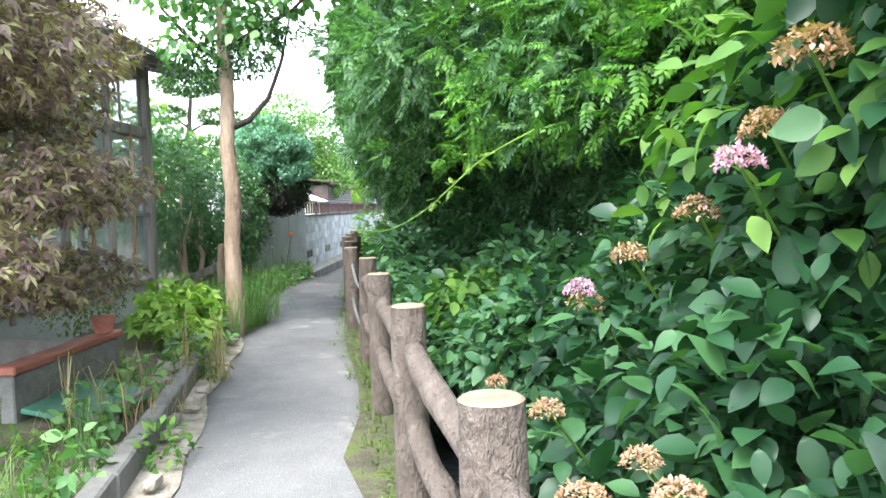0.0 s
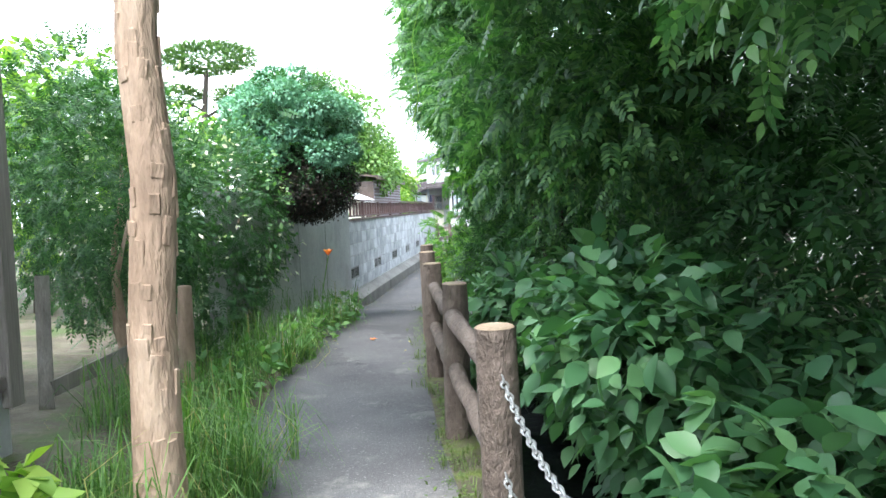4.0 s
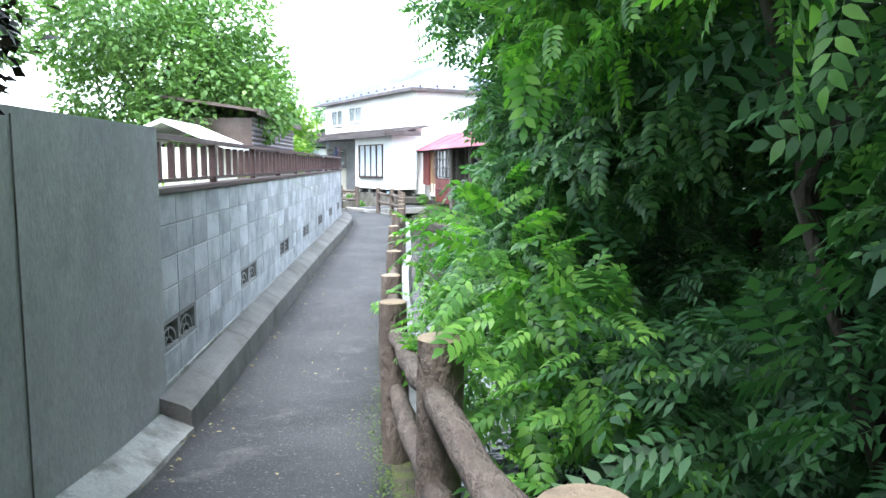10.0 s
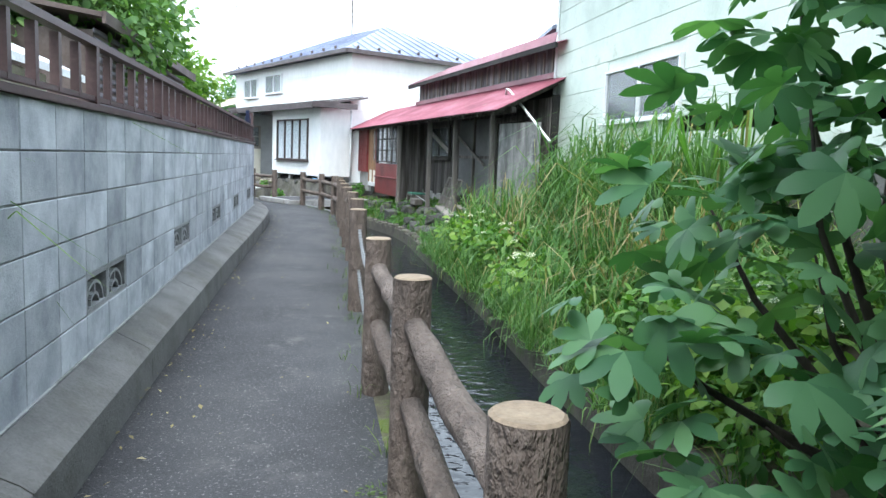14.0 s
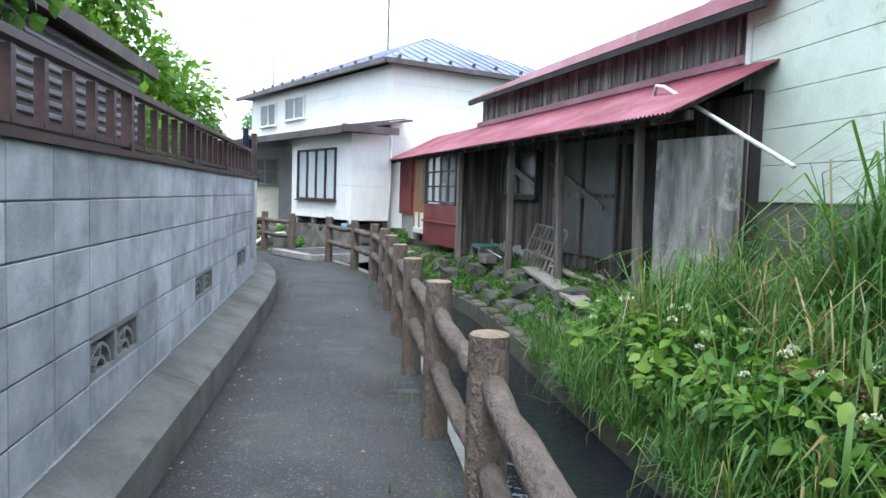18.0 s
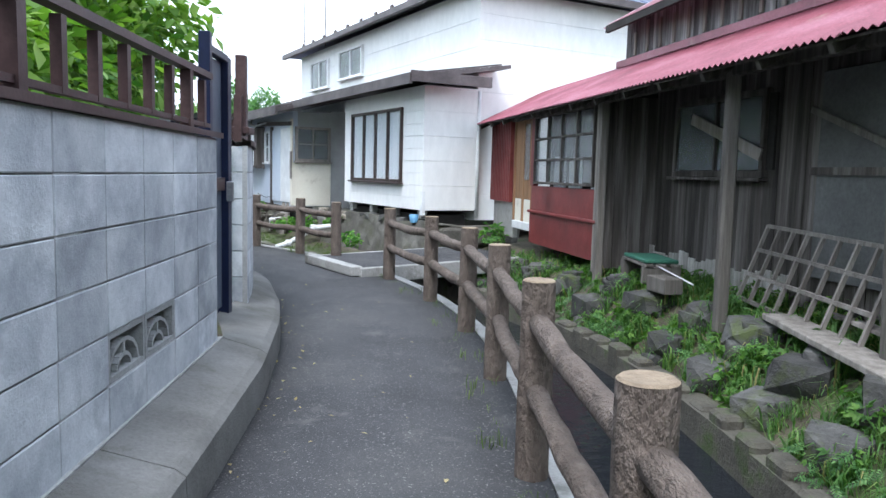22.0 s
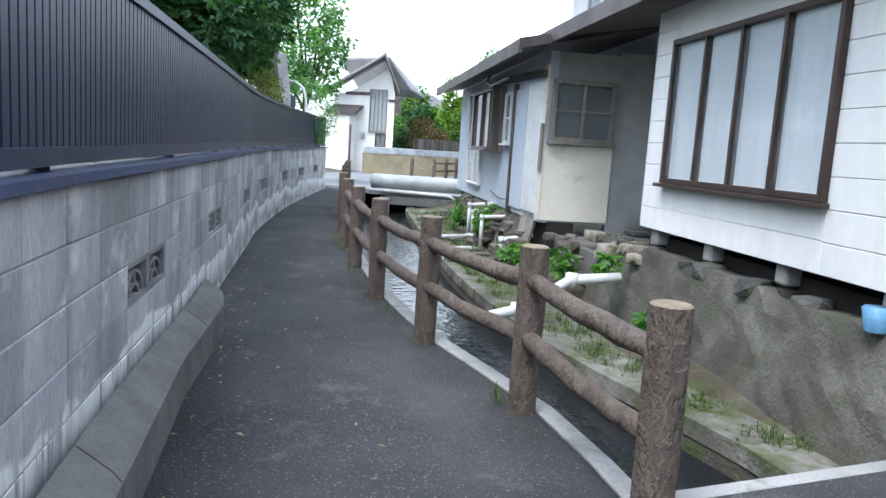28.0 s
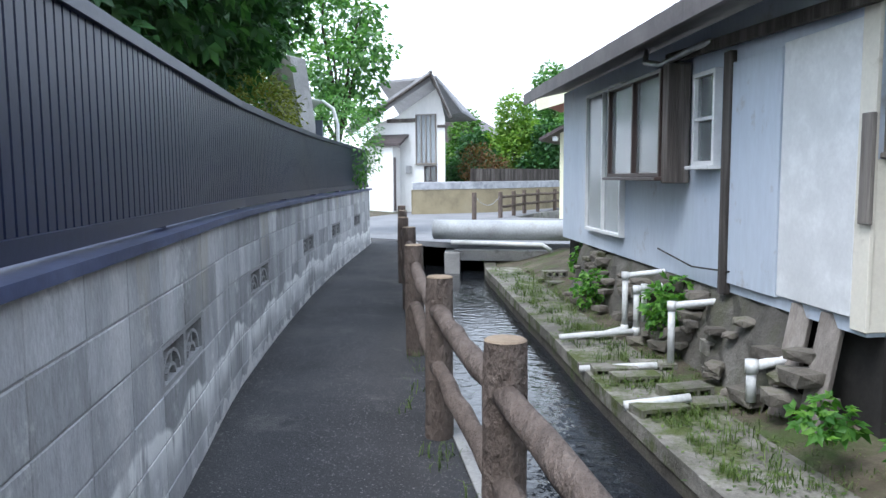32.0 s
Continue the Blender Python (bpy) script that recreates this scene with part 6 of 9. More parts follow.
def view_gaps(p):
    """Gaps cut along the camera's sight lines: towards the gable end of the pale house, and along the path's end."""
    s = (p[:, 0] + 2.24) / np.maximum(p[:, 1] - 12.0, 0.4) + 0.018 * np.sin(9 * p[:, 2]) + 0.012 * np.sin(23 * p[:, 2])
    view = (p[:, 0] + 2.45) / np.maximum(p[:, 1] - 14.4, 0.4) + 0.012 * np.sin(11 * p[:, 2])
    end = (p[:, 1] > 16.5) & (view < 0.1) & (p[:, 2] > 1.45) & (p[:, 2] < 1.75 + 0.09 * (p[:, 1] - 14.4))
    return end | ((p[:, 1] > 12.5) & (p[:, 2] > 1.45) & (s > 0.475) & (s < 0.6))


bank = thing("wisteria_thicket", (1.5, 12, 0.1), "dense dark green thicket of pinnate-leaved climbers overhanging the canal", "shrub")
front = [b for b in front if b[2] > 1.7 or not 6 < b[1] < 14]
crown("foliage", "pinnate", front, 92, 0.2, L_CLIMBER, 11, bank, depth=0.6, flat=0.55, skip=view_gaps)
for k in range(14):
    body.append((fence_x(12 + 0.4 * k) + rnd.uniform(2.3, 3.4), 12 + 0.4 * k, rnd.uniform(0.7, 2.4), 0.8, 0.8, 0.7))
# rear and inner leaves take the darker colour that stands for shade
crown("shaded_foliage", "fern", body, 22, 0.32, L_SHADE, 12, bank, depth=0.6, skip=view_gaps)
crown("inner_foliage", "oval", [(x + 0.3, y, z, a * 0.8, b * 0.8, c * 0.8) for x, y, z, a, b, c in front], 20, 0.14, L_SHADE, 21, bank, depth=0.8, skip=view_gaps)
part("trunk", Mesh().tube([(0.72, 18.5, -0.2), (0.78, 18.5, 1.25), (0.82, 18.5, 1.7), (0.77, 18.5, 2.2), (0.68, 18.5, 3.4)], [0.15, 0.13, 0.1, 0.08, 0.06], 10), M_DARKBARK, bank, smooth=True)
part("limb", Mesh().tube([(0.78, 18.5, 1.2), (0.95, 18.5, 1.5), (1.25, 18.5, 1.93), (1.6, 18.5, 2.45), (1.8, 18.5, 3.2)], [0.1, 0.09, 0.08, 0.06, 0.04], 10), M_DARKBARK, bank, smooth=True)
ladder = thing("ladder", (3.6, 21.5, 0.4), "dark two-rail ladder leaning behind the thicket", "ladder")
for x in (0.0, 0.22):
    part("rail", Mesh().beam((3.9 + x, 21.5, 0.4), (2.05 + x, 21.5, 3.75), 0.05, 0.07), M_DARK, ladder)
for k in range(10):
    part("rung", Mesh().tube([(3.8 - 0.18 * k, 21.5, 0.6 + 0.326 * k), (4.02 - 0.18 * k, 21.5, 0.6 + 0.326 * k)], 0.015, 6), M_DARK, ladder)
for k, (x, y, s) in enumerate(((-0.6, 14.5, 1), (-0.9, 16.8, 1.2), (-0.4, 18.9, 1), (-0.7, 21.5, 0.8))):
    for q in range(3):
        part("stem", branch_set(Mesh(), (x + 0.05 * q, y + 0.04 * q, 0.0), [(x + rnd.uniform(-0.8, 0.8), y + rnd.uniform(-1, 1), 3.2 + rnd.random())], 0.035 * s), M_DARKBARK, bank, smooth=True)
# lit patches of the thicket: brighter leaf colours stand for sunlight
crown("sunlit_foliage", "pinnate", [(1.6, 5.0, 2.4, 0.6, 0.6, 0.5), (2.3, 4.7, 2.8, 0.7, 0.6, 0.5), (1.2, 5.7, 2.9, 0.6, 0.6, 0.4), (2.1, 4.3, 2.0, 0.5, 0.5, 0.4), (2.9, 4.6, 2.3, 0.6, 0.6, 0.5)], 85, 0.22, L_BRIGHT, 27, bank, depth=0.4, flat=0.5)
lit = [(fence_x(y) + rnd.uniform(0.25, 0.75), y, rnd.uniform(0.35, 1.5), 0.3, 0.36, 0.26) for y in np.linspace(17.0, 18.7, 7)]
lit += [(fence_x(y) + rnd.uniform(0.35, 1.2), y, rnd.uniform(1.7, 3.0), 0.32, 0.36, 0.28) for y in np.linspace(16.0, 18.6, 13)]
crown("sunlit_foliage", "pinnate", lit, 62, 0.2, L_SUNLIT, 28, bank, depth=0.5, flat=0.6, skip=view_gaps)
# unseen canopy added above the view to block sky light from the thicket
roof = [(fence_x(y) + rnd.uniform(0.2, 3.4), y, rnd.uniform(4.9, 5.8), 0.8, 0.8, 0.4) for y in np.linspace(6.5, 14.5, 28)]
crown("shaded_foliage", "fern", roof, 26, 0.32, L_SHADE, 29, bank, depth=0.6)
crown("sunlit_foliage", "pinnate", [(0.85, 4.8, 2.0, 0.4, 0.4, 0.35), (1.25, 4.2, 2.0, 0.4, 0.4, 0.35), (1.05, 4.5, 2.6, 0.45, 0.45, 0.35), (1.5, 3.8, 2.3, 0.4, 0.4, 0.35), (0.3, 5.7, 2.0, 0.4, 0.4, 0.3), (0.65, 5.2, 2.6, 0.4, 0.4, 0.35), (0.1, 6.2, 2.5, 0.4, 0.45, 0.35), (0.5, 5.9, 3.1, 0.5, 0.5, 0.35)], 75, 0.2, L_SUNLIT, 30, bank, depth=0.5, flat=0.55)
# trailing shoots
for k, pts in enumerate((((-1.9, 12.4, 3.0), (-2.0, 12.2, 2.6), (-1.95, 12.1, 2.2), (-2.02, 12.1, 1.95)),
                         ((-1.2, 10.9, 2.0), (-0.8, 10.7, 1.9), (-0.2, 10.3, 2.05)))):
    part("shoot", Mesh().tube(pts, [0.002, 0.003, 0.0035, 0.004][:len(pts)], 6), L_YELLOW, bank, "pale green trailing shoot", smooth=True)

# sumac-like sprays near the end of the thicket, large leaves over the water
sumac = thing("sumac_shrub", (-1.0, 22.6, 0), "sumac shrub with long bright pinnate leaves reaching over the water", "shrub")
crown("leaves", "pinnate", [(-1.35, 20.9, 0.75, 0.55, 0.7, 0.5), (-1.1, 21.0, 1.2, 0.5, 0.6, 0.5), (-1.5, 20.2, 0.9, 0.5, 0.7, 0.6), (-1.85, 21.35, 0.7, 0.4, 0.4, 0.3), (-1.5, 21.5, 1.1, 0.45, 0.4, 0.35)], 50, 0.34, L_CLIMBER, 23, sumac, depth=0.6, flat=0.7)
part("stem", branch_set(Mesh(), (-0.8, 21.2, -0.2), [(-1.3, 20.9, 0.8), (-1.2, 21.2, 1.0), (-0.9, 21.0, 1.5)], 0.03), M_DARKBARK, sumac, smooth=True)
fig = thing("fig_tree", (-0.8, 23.2, -0.1), "fig tree with very large lobed leaves reaching over the canal", "tree")
figb = [(-2.0, 23.1, 0.7, 0.3, 0.3, 0.2), (-1.6, 22.9, 0.42, 0.45, 0.45, 0.3), (-1.35, 23.1, 0.95, 0.5, 0.5, 0.4), (-0.95, 23.1, 1.6, 0.65, 0.6, 0.55), (-0.9, 22.8, 2.4, 0.7, 0.7, 0.6), (-1.35, 22.4, 0.1, 0.5, 0.5, 0.3), (-0.5, 23.6, 2.9, 0.7, 0.6, 0.5), (-0.3, 23.2, 1.0, 0.6, 0.6, 0.6), (-0.2, 22.6, 2.0, 0.7, 0.6, 0.7), (0.1, 22.9, 3.2, 0.7, 0.6, 0.6), (-0.9, 22.3, 0.9, 0.5, 0.5, 0.5), (-1.3, 23.3, 1.5, 0.5, 0.5, 0.4), (-0.9, 23.1, 2.0, 0.55, 0.5, 0.45), (-1.15, 23.7, 2.25, 0.4, 0.4, 0.3), (-1.55, 23.5, 1.1, 0.4, 0.4, 0.3), (-0.7, 23.6, 1.5, 0.5, 0.5, 0.4)]
crown("leaves", "fig", figb, 16, 0.2, L_FIG, 24, fig, depth=0.5, flat=0.75)
for b in figb:
    part("limb", branch_set(Mesh(), (-0.6, 23.2, -0.2), [(b[0], b[1], b[2])], 0.03), M_DARKBARK, fig, smooth=True)

low = []
for k in range(95):
    y = rnd.uniform(4.5, 21.6)
    r = rnd.uniform(0.3, 0.55)
    low.append((fence_x(y) + rnd.uniform(0.65, 1.7) + (0.3 if y > 14 else 0) + (max(0, 6 - y) * 0.2), y, rnd.uniform(-0.15, 0.9), r, r * 1.3, r * 0.8))
under = thing("undergrowth", (1.2, 12, 0), "shady undergrowth of broad hydrangea leaves on the canal bank", "undergrowth", kind="stuff")
crown("leaf_layer", "oval", [b for b in low if b[1] < 14], 150, 0.13, L_UNDER, 13, under, depth=0.5, flat=0.5)
crown("bright_leaves", "oval", [(-0.1, 6.5, 0.62, 0.3, 0.3, 0.2), (0.2, 6.4, 0.65, 0.35, 0.3, 0.22), (0.1, 6.85, 0.6, 0.35, 0.3, 0.22), (0.55, 6.2, 0.6, 0.4, 0.4, 0.25)], 110, 0.13, L_BRIGHT, 26, under, depth=0.4, flat=0.7)
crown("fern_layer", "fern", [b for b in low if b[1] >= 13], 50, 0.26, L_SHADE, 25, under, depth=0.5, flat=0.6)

hyd = thing("hydrangea", (1.3, 2.6, 0), "large hydrangea bush with fading pink and brown flower heads", "shrub")
hb = [(1.75, 2.9, 1.15, 0.75, 1.0, 0.75), (1.25, 4.1, 0.75, 0.6, 0.8, 0.55), (1.1, 2.1, 0.5, 0.42, 0.6, 0.5), (2.2, 3.8, 1.75, 0.9, 1.0, 0.55), (0.75, 5.4, 0.5, 0.5, 0.8, 0.4), (1.0, 3.0, 0.3, 0.42, 0.8, 0.4)]
HEADS = [((0.61, 2.73, 1.14), 0), ((0.93, 2.2, 1.5), 0), ((0.95, 1.95, 1.66), 0), ((0.46, 1.85, 0.71), 0), ((0.27, 2.51, 0.68), 0), ((0.5, 1.62, 0.7), 0), ((0.29, 1.76, 0.65), 0), ((0.79, 2.48, 1.28), 0), ((0.82, 2.15, 1.41), 1), ((0.45, 2.95, 1.01), 1), ((0.62, 3.9, 0.85), 0), ((0.12, 3.52, 0.57), 0)]


def near_head(p):
    bad = np.zeros(len(p), bool)
    for c, _ in HEADS:
        q = p - np.array(c)
        bad |= (q ** 2).sum(1) < 0.15 ** 2
        bad |= ((q - np.array([-0.1, -0.16, 0.03])) ** 2).sum(1) < 0.17 ** 2
    return bad


# the last three clumps are added overhead to shade the leaves below
hb = [(1.55, 2.6, 1.2, 0.8, 0.9, 0.75), (1.2, 3.4, 0.85, 0.75, 0.8, 0.6), (1.05, 2.1, 0.55, 0.62, 0.6, 0.55), (2.2, 3.8, 1.75, 0.9, 1.0, 0.55), (0.75, 5.0, 0.5, 0.5, 0.8, 0.4), (0.8, 2.9, 0.4, 0.5, 0.8, 0.45), (1.5, 2.0, 1.75, 0.6, 0.6, 0.5), (1.0, 1.4, 0.4, 0.5, 0.5, 0.45), (1.5, 1.3, 2.0, 0.55, 0.6, 0.45), (1.9, 2.4, 2.4, 0.8, 0.8, 0.5), (1.3, 0.5, 1.4, 0.5, 0.6, 0.6)]
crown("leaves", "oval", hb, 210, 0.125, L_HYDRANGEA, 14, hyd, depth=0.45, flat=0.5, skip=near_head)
# upper leaves in a brighter green: light from above put into the colour
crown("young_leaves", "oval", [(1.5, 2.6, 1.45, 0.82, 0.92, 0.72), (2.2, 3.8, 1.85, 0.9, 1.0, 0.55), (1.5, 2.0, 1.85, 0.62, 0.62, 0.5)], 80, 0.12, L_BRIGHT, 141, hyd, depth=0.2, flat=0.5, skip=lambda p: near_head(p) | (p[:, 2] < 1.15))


def flower_heads(owner, spots, r, leaf, seed, name="flower_head"):
    for k, c in enumerate(spots):
        rg = np.random.default_rng(seed + k)
        n = 70 if r < 0.05 else 300
        d = rg.normal(size=(n, 3))
        d /= np.linalg.norm(d, axis=1)[:, None]
        d[:, 2] = np.abs(d[:, 2]) - 0.25
        rr = r * (0.8 + 0.4 * rg.random())
        me = leaf_mesh(name, "small", np.array(c) + d * rr * np.array([1, 1, 0.75]), rg.random(n) * 6.28, rg.normal(size=n) * 0.6, np.full(n, rr * (0.42 if n < 100 else 0.3)), None, leaf)
        part(name, me, None, owner)


flower_heads(hyd, [c for c, k in HEADS if not k and c[2] > 0.72], 0.08, L_FADED, 300)
flower_heads(hyd, [c for c, k in HEADS if not k and c[2] < 0.72], 0.055, L_FADED, 320)
flower_heads(hyd, [c for c, k in HEADS if k], 0.075, L_PINK, 330)
for c, k in HEADS:
    part("flower_stalk", Mesh().tube([c, (c[0] + 0.2, c[1] + 0.12, c[2] - 0.25)], 0.006, 6), L_BRIGHT, hyd)
flower_heads(hyd, [(0.6, 5.6, 0.75), (1.1, 5.0, 0.7), (0.45, 6.4, 0.6)], 0.07, L_FADED, 350)

settle(built, lay_garden)
# near leaves, their sunlight put into the leaf colour
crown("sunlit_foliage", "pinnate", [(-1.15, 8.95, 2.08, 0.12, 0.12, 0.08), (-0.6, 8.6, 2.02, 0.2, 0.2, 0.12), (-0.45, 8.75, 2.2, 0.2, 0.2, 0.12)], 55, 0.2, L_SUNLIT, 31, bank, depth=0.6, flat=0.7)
# the longest shoot, bowing out over the fence
near_shoot = smooth_line([(-1.131, 6.39, 1.549), (-1.076, 6.4, 1.532), (-0.99, 6.42, 1.524), (-0.884, 6.45, 1.558), (-0.756, 6.48, 1.641), (-0.669, 6.51, 1.718), (-0.5, 6.6, 1.86), (-0.25, 6.8, 2.0)], 0.03)
part("shoot", Mesh().tube(near_shoot, [0.0015 + 0.004 * k / len(near_shoot) for k in range(len(near_shoot))], 8), L_YELLOW, bank, "pale green trailing shoot", smooth=True)
crown("young_leaves", "pinnate", [(-0.74, 6.49, 1.66, 0.02, 0.03, 0.02), (-0.67, 6.51, 1.73, 0.045, 0.045, 0.04), (-0.55, 6.57, 1.84, 0.06, 0.06, 0.05)], 420, 0.06, L_YELLOW, 22, bank, depth=0.8)

# grass mound by the green house, flowering weeds at the canal
gm_thing = thing("tall_grass", (0.0, 29, 0.2), "tall arching green grass in front of the green house", "grass", kind="stuff")
rng = np.random.default_rng(31)


def bank_z(x, y):
    return lerp([(-1.6, -0.3), (-1.1, -0.1), (-0.5, 0.15), (0.5, 0.4), (2, 0.45)], x)


gp_ = scatter(rng, 480, (-1.0, 0.85), (25.2, 32.8), bank_z)
tall = gp_[(gp_[:, 0] > 0.1) & (gp_[:, 1] > 26.8) & (gp_[:, 1] < 31.2)]
mid_g = gp_[(gp_[:, 0] > -0.85) & (gp_[:, 1] > 26.2) & (gp_[:, 1] < 32.4)]
tufts("long_blades", tall, rng, 40, 1.5, L_GRASS, 2.4, gm_thing)
tufts("middle_blades", mid_g[::3], rng, 30, 0.95, L_GRASS, 2.1, gm_thing)
tufts("short_blades", gp_, rng, 26, 0.5, L_GRASS, 1.8, gm_thing, turf=True)
tufts("dry_blades", mid_g[::3], rng, 8, 0.9, L_DRY, 1.8, gm_thing)
lipg = []
for k in range(260):
    i = rng.integers(0, len(R_EDGE) - 1)
    if 24.5 < R_EDGE[i].y < 33.5:
        q = R_EDGE[i].lerp(R_EDGE[i + 1], rng.random()) + R_NORM[i] * (lerp(WIDTH, R_EDGE[i].y) + rng.uniform(-0.1, 0.35))
        lipg.append((q.x, q.y, lerp(LIP, q.y) + 0.02))
while len(lipg) < 230:
    y = rng.uniform(24.8, 33.5)
    i = min(range(len(R_EDGE)), key=lambda k: abs(R_EDGE[k].y - y))
    q = R_EDGE[i] + R_NORM[i] * (lerp(WIDTH, y) + rng.uniform(-0.1, 0.35)) + Vector((0, rng.uniform(-0.3, 0.3)))
    lipg.append((q.x, q.y, lerp(LIP, y) + 0.02))
tufts("lip_blades", np.array(lipg), rng, 22, 0.55, L_GRASS, 2.4, gm_thing)
tufts("lip_turf", np.array(lipg), rng, 20, 0.3, L_GRASS, 2.2, gm_thing, turf=True)
hump = []
for k in range(44):
    hump.append((rnd.uniform(-1.05, 0.5), rnd.uniform(24.6, 34.0), rnd.uniform(0.0, 0.4), 0.28, 0.36, 0.22))
weeds = thing("flowering_weeds", (-0.8, 31.5, 0), "leafy weeds with small white flower clusters on the bank", "weeds", kind="stuff")
for k in range(16):
    hump.append((rnd.uniform(-1.1, 0.3), rnd.uniform(23.4, 25.4), rnd.uniform(-0.05, 0.75), 0.3, 0.34, 0.26))
crown("leaf_layer", "oval", hump, 90, 0.095, L_BRIGHT, 33, weeds, depth=0.6, flat=0.7)
wb = [(-0.85, 31.2, 0.3, 0.4, 0.7, 0.3), (-0.8, 32.4, 0.2, 0.4, 0.6, 0.3), (-0.7, 30.0, 0.2, 0.45, 0.7, 0.35), (-0.95, 28.5, 0.05, 0.35, 0.9, 0.3), (-0.95, 24.6, 0.35, 0.4, 0.6, 0.4)]
crown("leaf_layer", "oval", wb, 120, 0.11, L_YELLOW, 34, weeds, depth=0.5, flat=0.7)
rg = np.random.default_rng(36)
fl = []
for b in wb:
    for k in range(16):
        a = rg.random() * 6.28
        q = rg.random() ** 0.5
        fl.append((b[0] + math.cos(a) * b[3] * q, b[1] + math.sin(a) * b[4] * q, b[2] + b[5] * (1.05 - 0.5 * q * q)))
flower_heads(weeds, fl[::2], 0.035, L_WHITEPETAL, 400, "white_flower_cluster")
flower_heads(weeds, [(-0.78, 30.1, 0.45), (-0.7, 29.8, 0.42), (-0.8, 29.6, 0.3)], 0.08, L_FADED, 440, "faded_flower_head")

# ---- garden on the left ----
built = set(bpy.data.objects)
hedge = thing("garden_shrub", (-4.4, 13, 0.2), "tall loose evergreen shrub at the path's edge", "shrub")
crown("young_leaves", "small", [(-4.6, 12.7, 1.6, 0.72, 0.95, 1.0), (-4.35, 14.2, 1.45, 0.66, 0.85, 0.95), (-4.5, 15.4, 1.4, 0.6, 0.75, 0.95)], 110, 0.07, L_CLIMBER, 152, hedge, depth=0.25, flat=0.3)
crown("feathery_leaves", "fern", [(-4.75, 12.7, 1.5, 0.75, 1.0, 1.05), (-4.5, 14.2, 1.35, 0.7, 0.9, 1.0), (-4.75, 15.4, 1.35, 0.65, 0.8, 1.0), (-4.35, 13.4, 0.75, 0.5, 1.0, 0.55), (-5.4, 13.6, 1.9, 0.8, 1.0, 0.8), (-4.7, 11.8, 1.7, 0.6, 0.7, 1.0)], 230, 0.14, L_SHADE, 153, hedge, depth=0.5, flat=0.3)
crown("white_edged_leaves", "small", [(-4.4, 14.6, 1.3, 0.7, 0.8, 0.8), (-4.5, 12.8, 1.7, 0.75, 0.95, 1.0)], 30, 0.06, L_WHITEPETAL, 151, hedge, depth=0.2)
for k, (x, y) in enumerate(((-4.3, 11.9), (-4.45, 12.9), (-4.3, 14.4))):
    part("stem", branch_set(Mesh(), (x, y, 0.0), [(x - 0.2, y + 0.2, 1.6), (x + 0.1, y - 0.3, 1.4), (x - 0.3, y + 0.5, 2.0)], 0.055), M_BARK, hedge, smooth=True)
tree = thing("garden_tree", (-2.95, 9.15, 0.15), "slim tree with flaking pale brown bark and high branches", "tree")
trunk = [(-2.95, 9.1, 0.0), (-2.93, 9.13, 0.35), (-2.96, 9.2, 1.0), (-2.94, 9.25, 1.5), (-3.0, 9.3, 2.0), (-2.99, 9.35, 2.5), (-3.02, 9.4, 3.0), (-3.05, 9.4, 5.0)]
part("trunk", Mesh().tube(trunk, [0.13, 0.105, 0.095, 0.09, 0.086, 0.082, 0.078, 0.04], 16, True, 0.06), M_BARK, tree, smooth=True)
flake = random.Random(8)
for k in range(70):
    z = flake.uniform(0.3, 3.0)
    a = flake.uniform(-2.6, 0.8)
    r = 0.098 - 0.007 * z
    m = Matrix.Rotation(a, 3, "Z") @ Matrix.Rotation(flake.uniform(-0.2, 0.2), 3, "X")
    c = Vector((lerp([(p[2], p[0]) for p in trunk], z), lerp([(p[2], p[1]) for p in trunk], z), z)) + m @ Vector((r, 0, 0))
    part("bark_flake", Mesh().box(c, (0.012, flake.uniform(0.03, 0.06), flake.uniform(0.05, 0.13)), m, 0.004), M_BARK, tree)
part("limb", Mesh().tube([(-3.0, 9.36, 2.2), (-2.75, 9.38, 2.28), (-2.5, 9.35, 2.5), (-2.32, 9.3, 2.85), (-2.2, 9.3, 3.3)], [0.04, 0.034, 0.028, 0.022, 0.012], 8), M_DARKBARK, tree, smooth=True)
part("limb", Mesh().tube([(-3.03, 9.4, 3.0), (-2.6, 9.2, 3.15), (-2.1, 9.0, 3.3), (-1.7, 8.9, 3.6)], [0.035, 0.03, 0.02, 0.01], 8), M_DARKBARK, tree, smooth=True)
part("limb", Mesh().tube([(-3.03, 9.4, 2.9), (-3.4, 9.5, 3.1), (-3.8, 9.5, 3.5)], [0.035, 0.03, 0.015], 8), M_DARKBARK, tree, smooth=True)
crown("sprays", "small", [(-3.35, 9.3, 2.75, 0.4, 0.4, 0.2), (-2.6, 9.3, 2.9, 0.3, 0.4, 0.18), (-3.0, 9.5, 2.95, 0.5, 0.5, 0.2), (-2.2, 9.2, 3.2, 0.35, 0.4, 0.2)], 420, 0.06, L_SHADE, 181, tree, depth=0.7)
crown("crown", "oval", [(-3.0, 9.6, 4.2, 1.1, 1.2, 0.7), (-3.6, 9.2, 3.9, 0.8, 0.9, 0.5), (-2.3, 9.2, 4.0, 0.6, 0.8, 0.45), (-1.6, 9.0, 4.1, 0.6, 0.7, 0.5), (-3.35, 9.3, 3.05, 0.45, 0.5, 0.28), (-2.6, 9.3, 3.2, 0.4, 0.5, 0.25), (-3.0, 9.5, 3.45, 0.7, 0.7, 0.3), (-2.0, 9.0, 3.55, 0.45, 0.5, 0.25)], 75, 0.13, L_WISTERIA, 18, tree, depth=0.7)

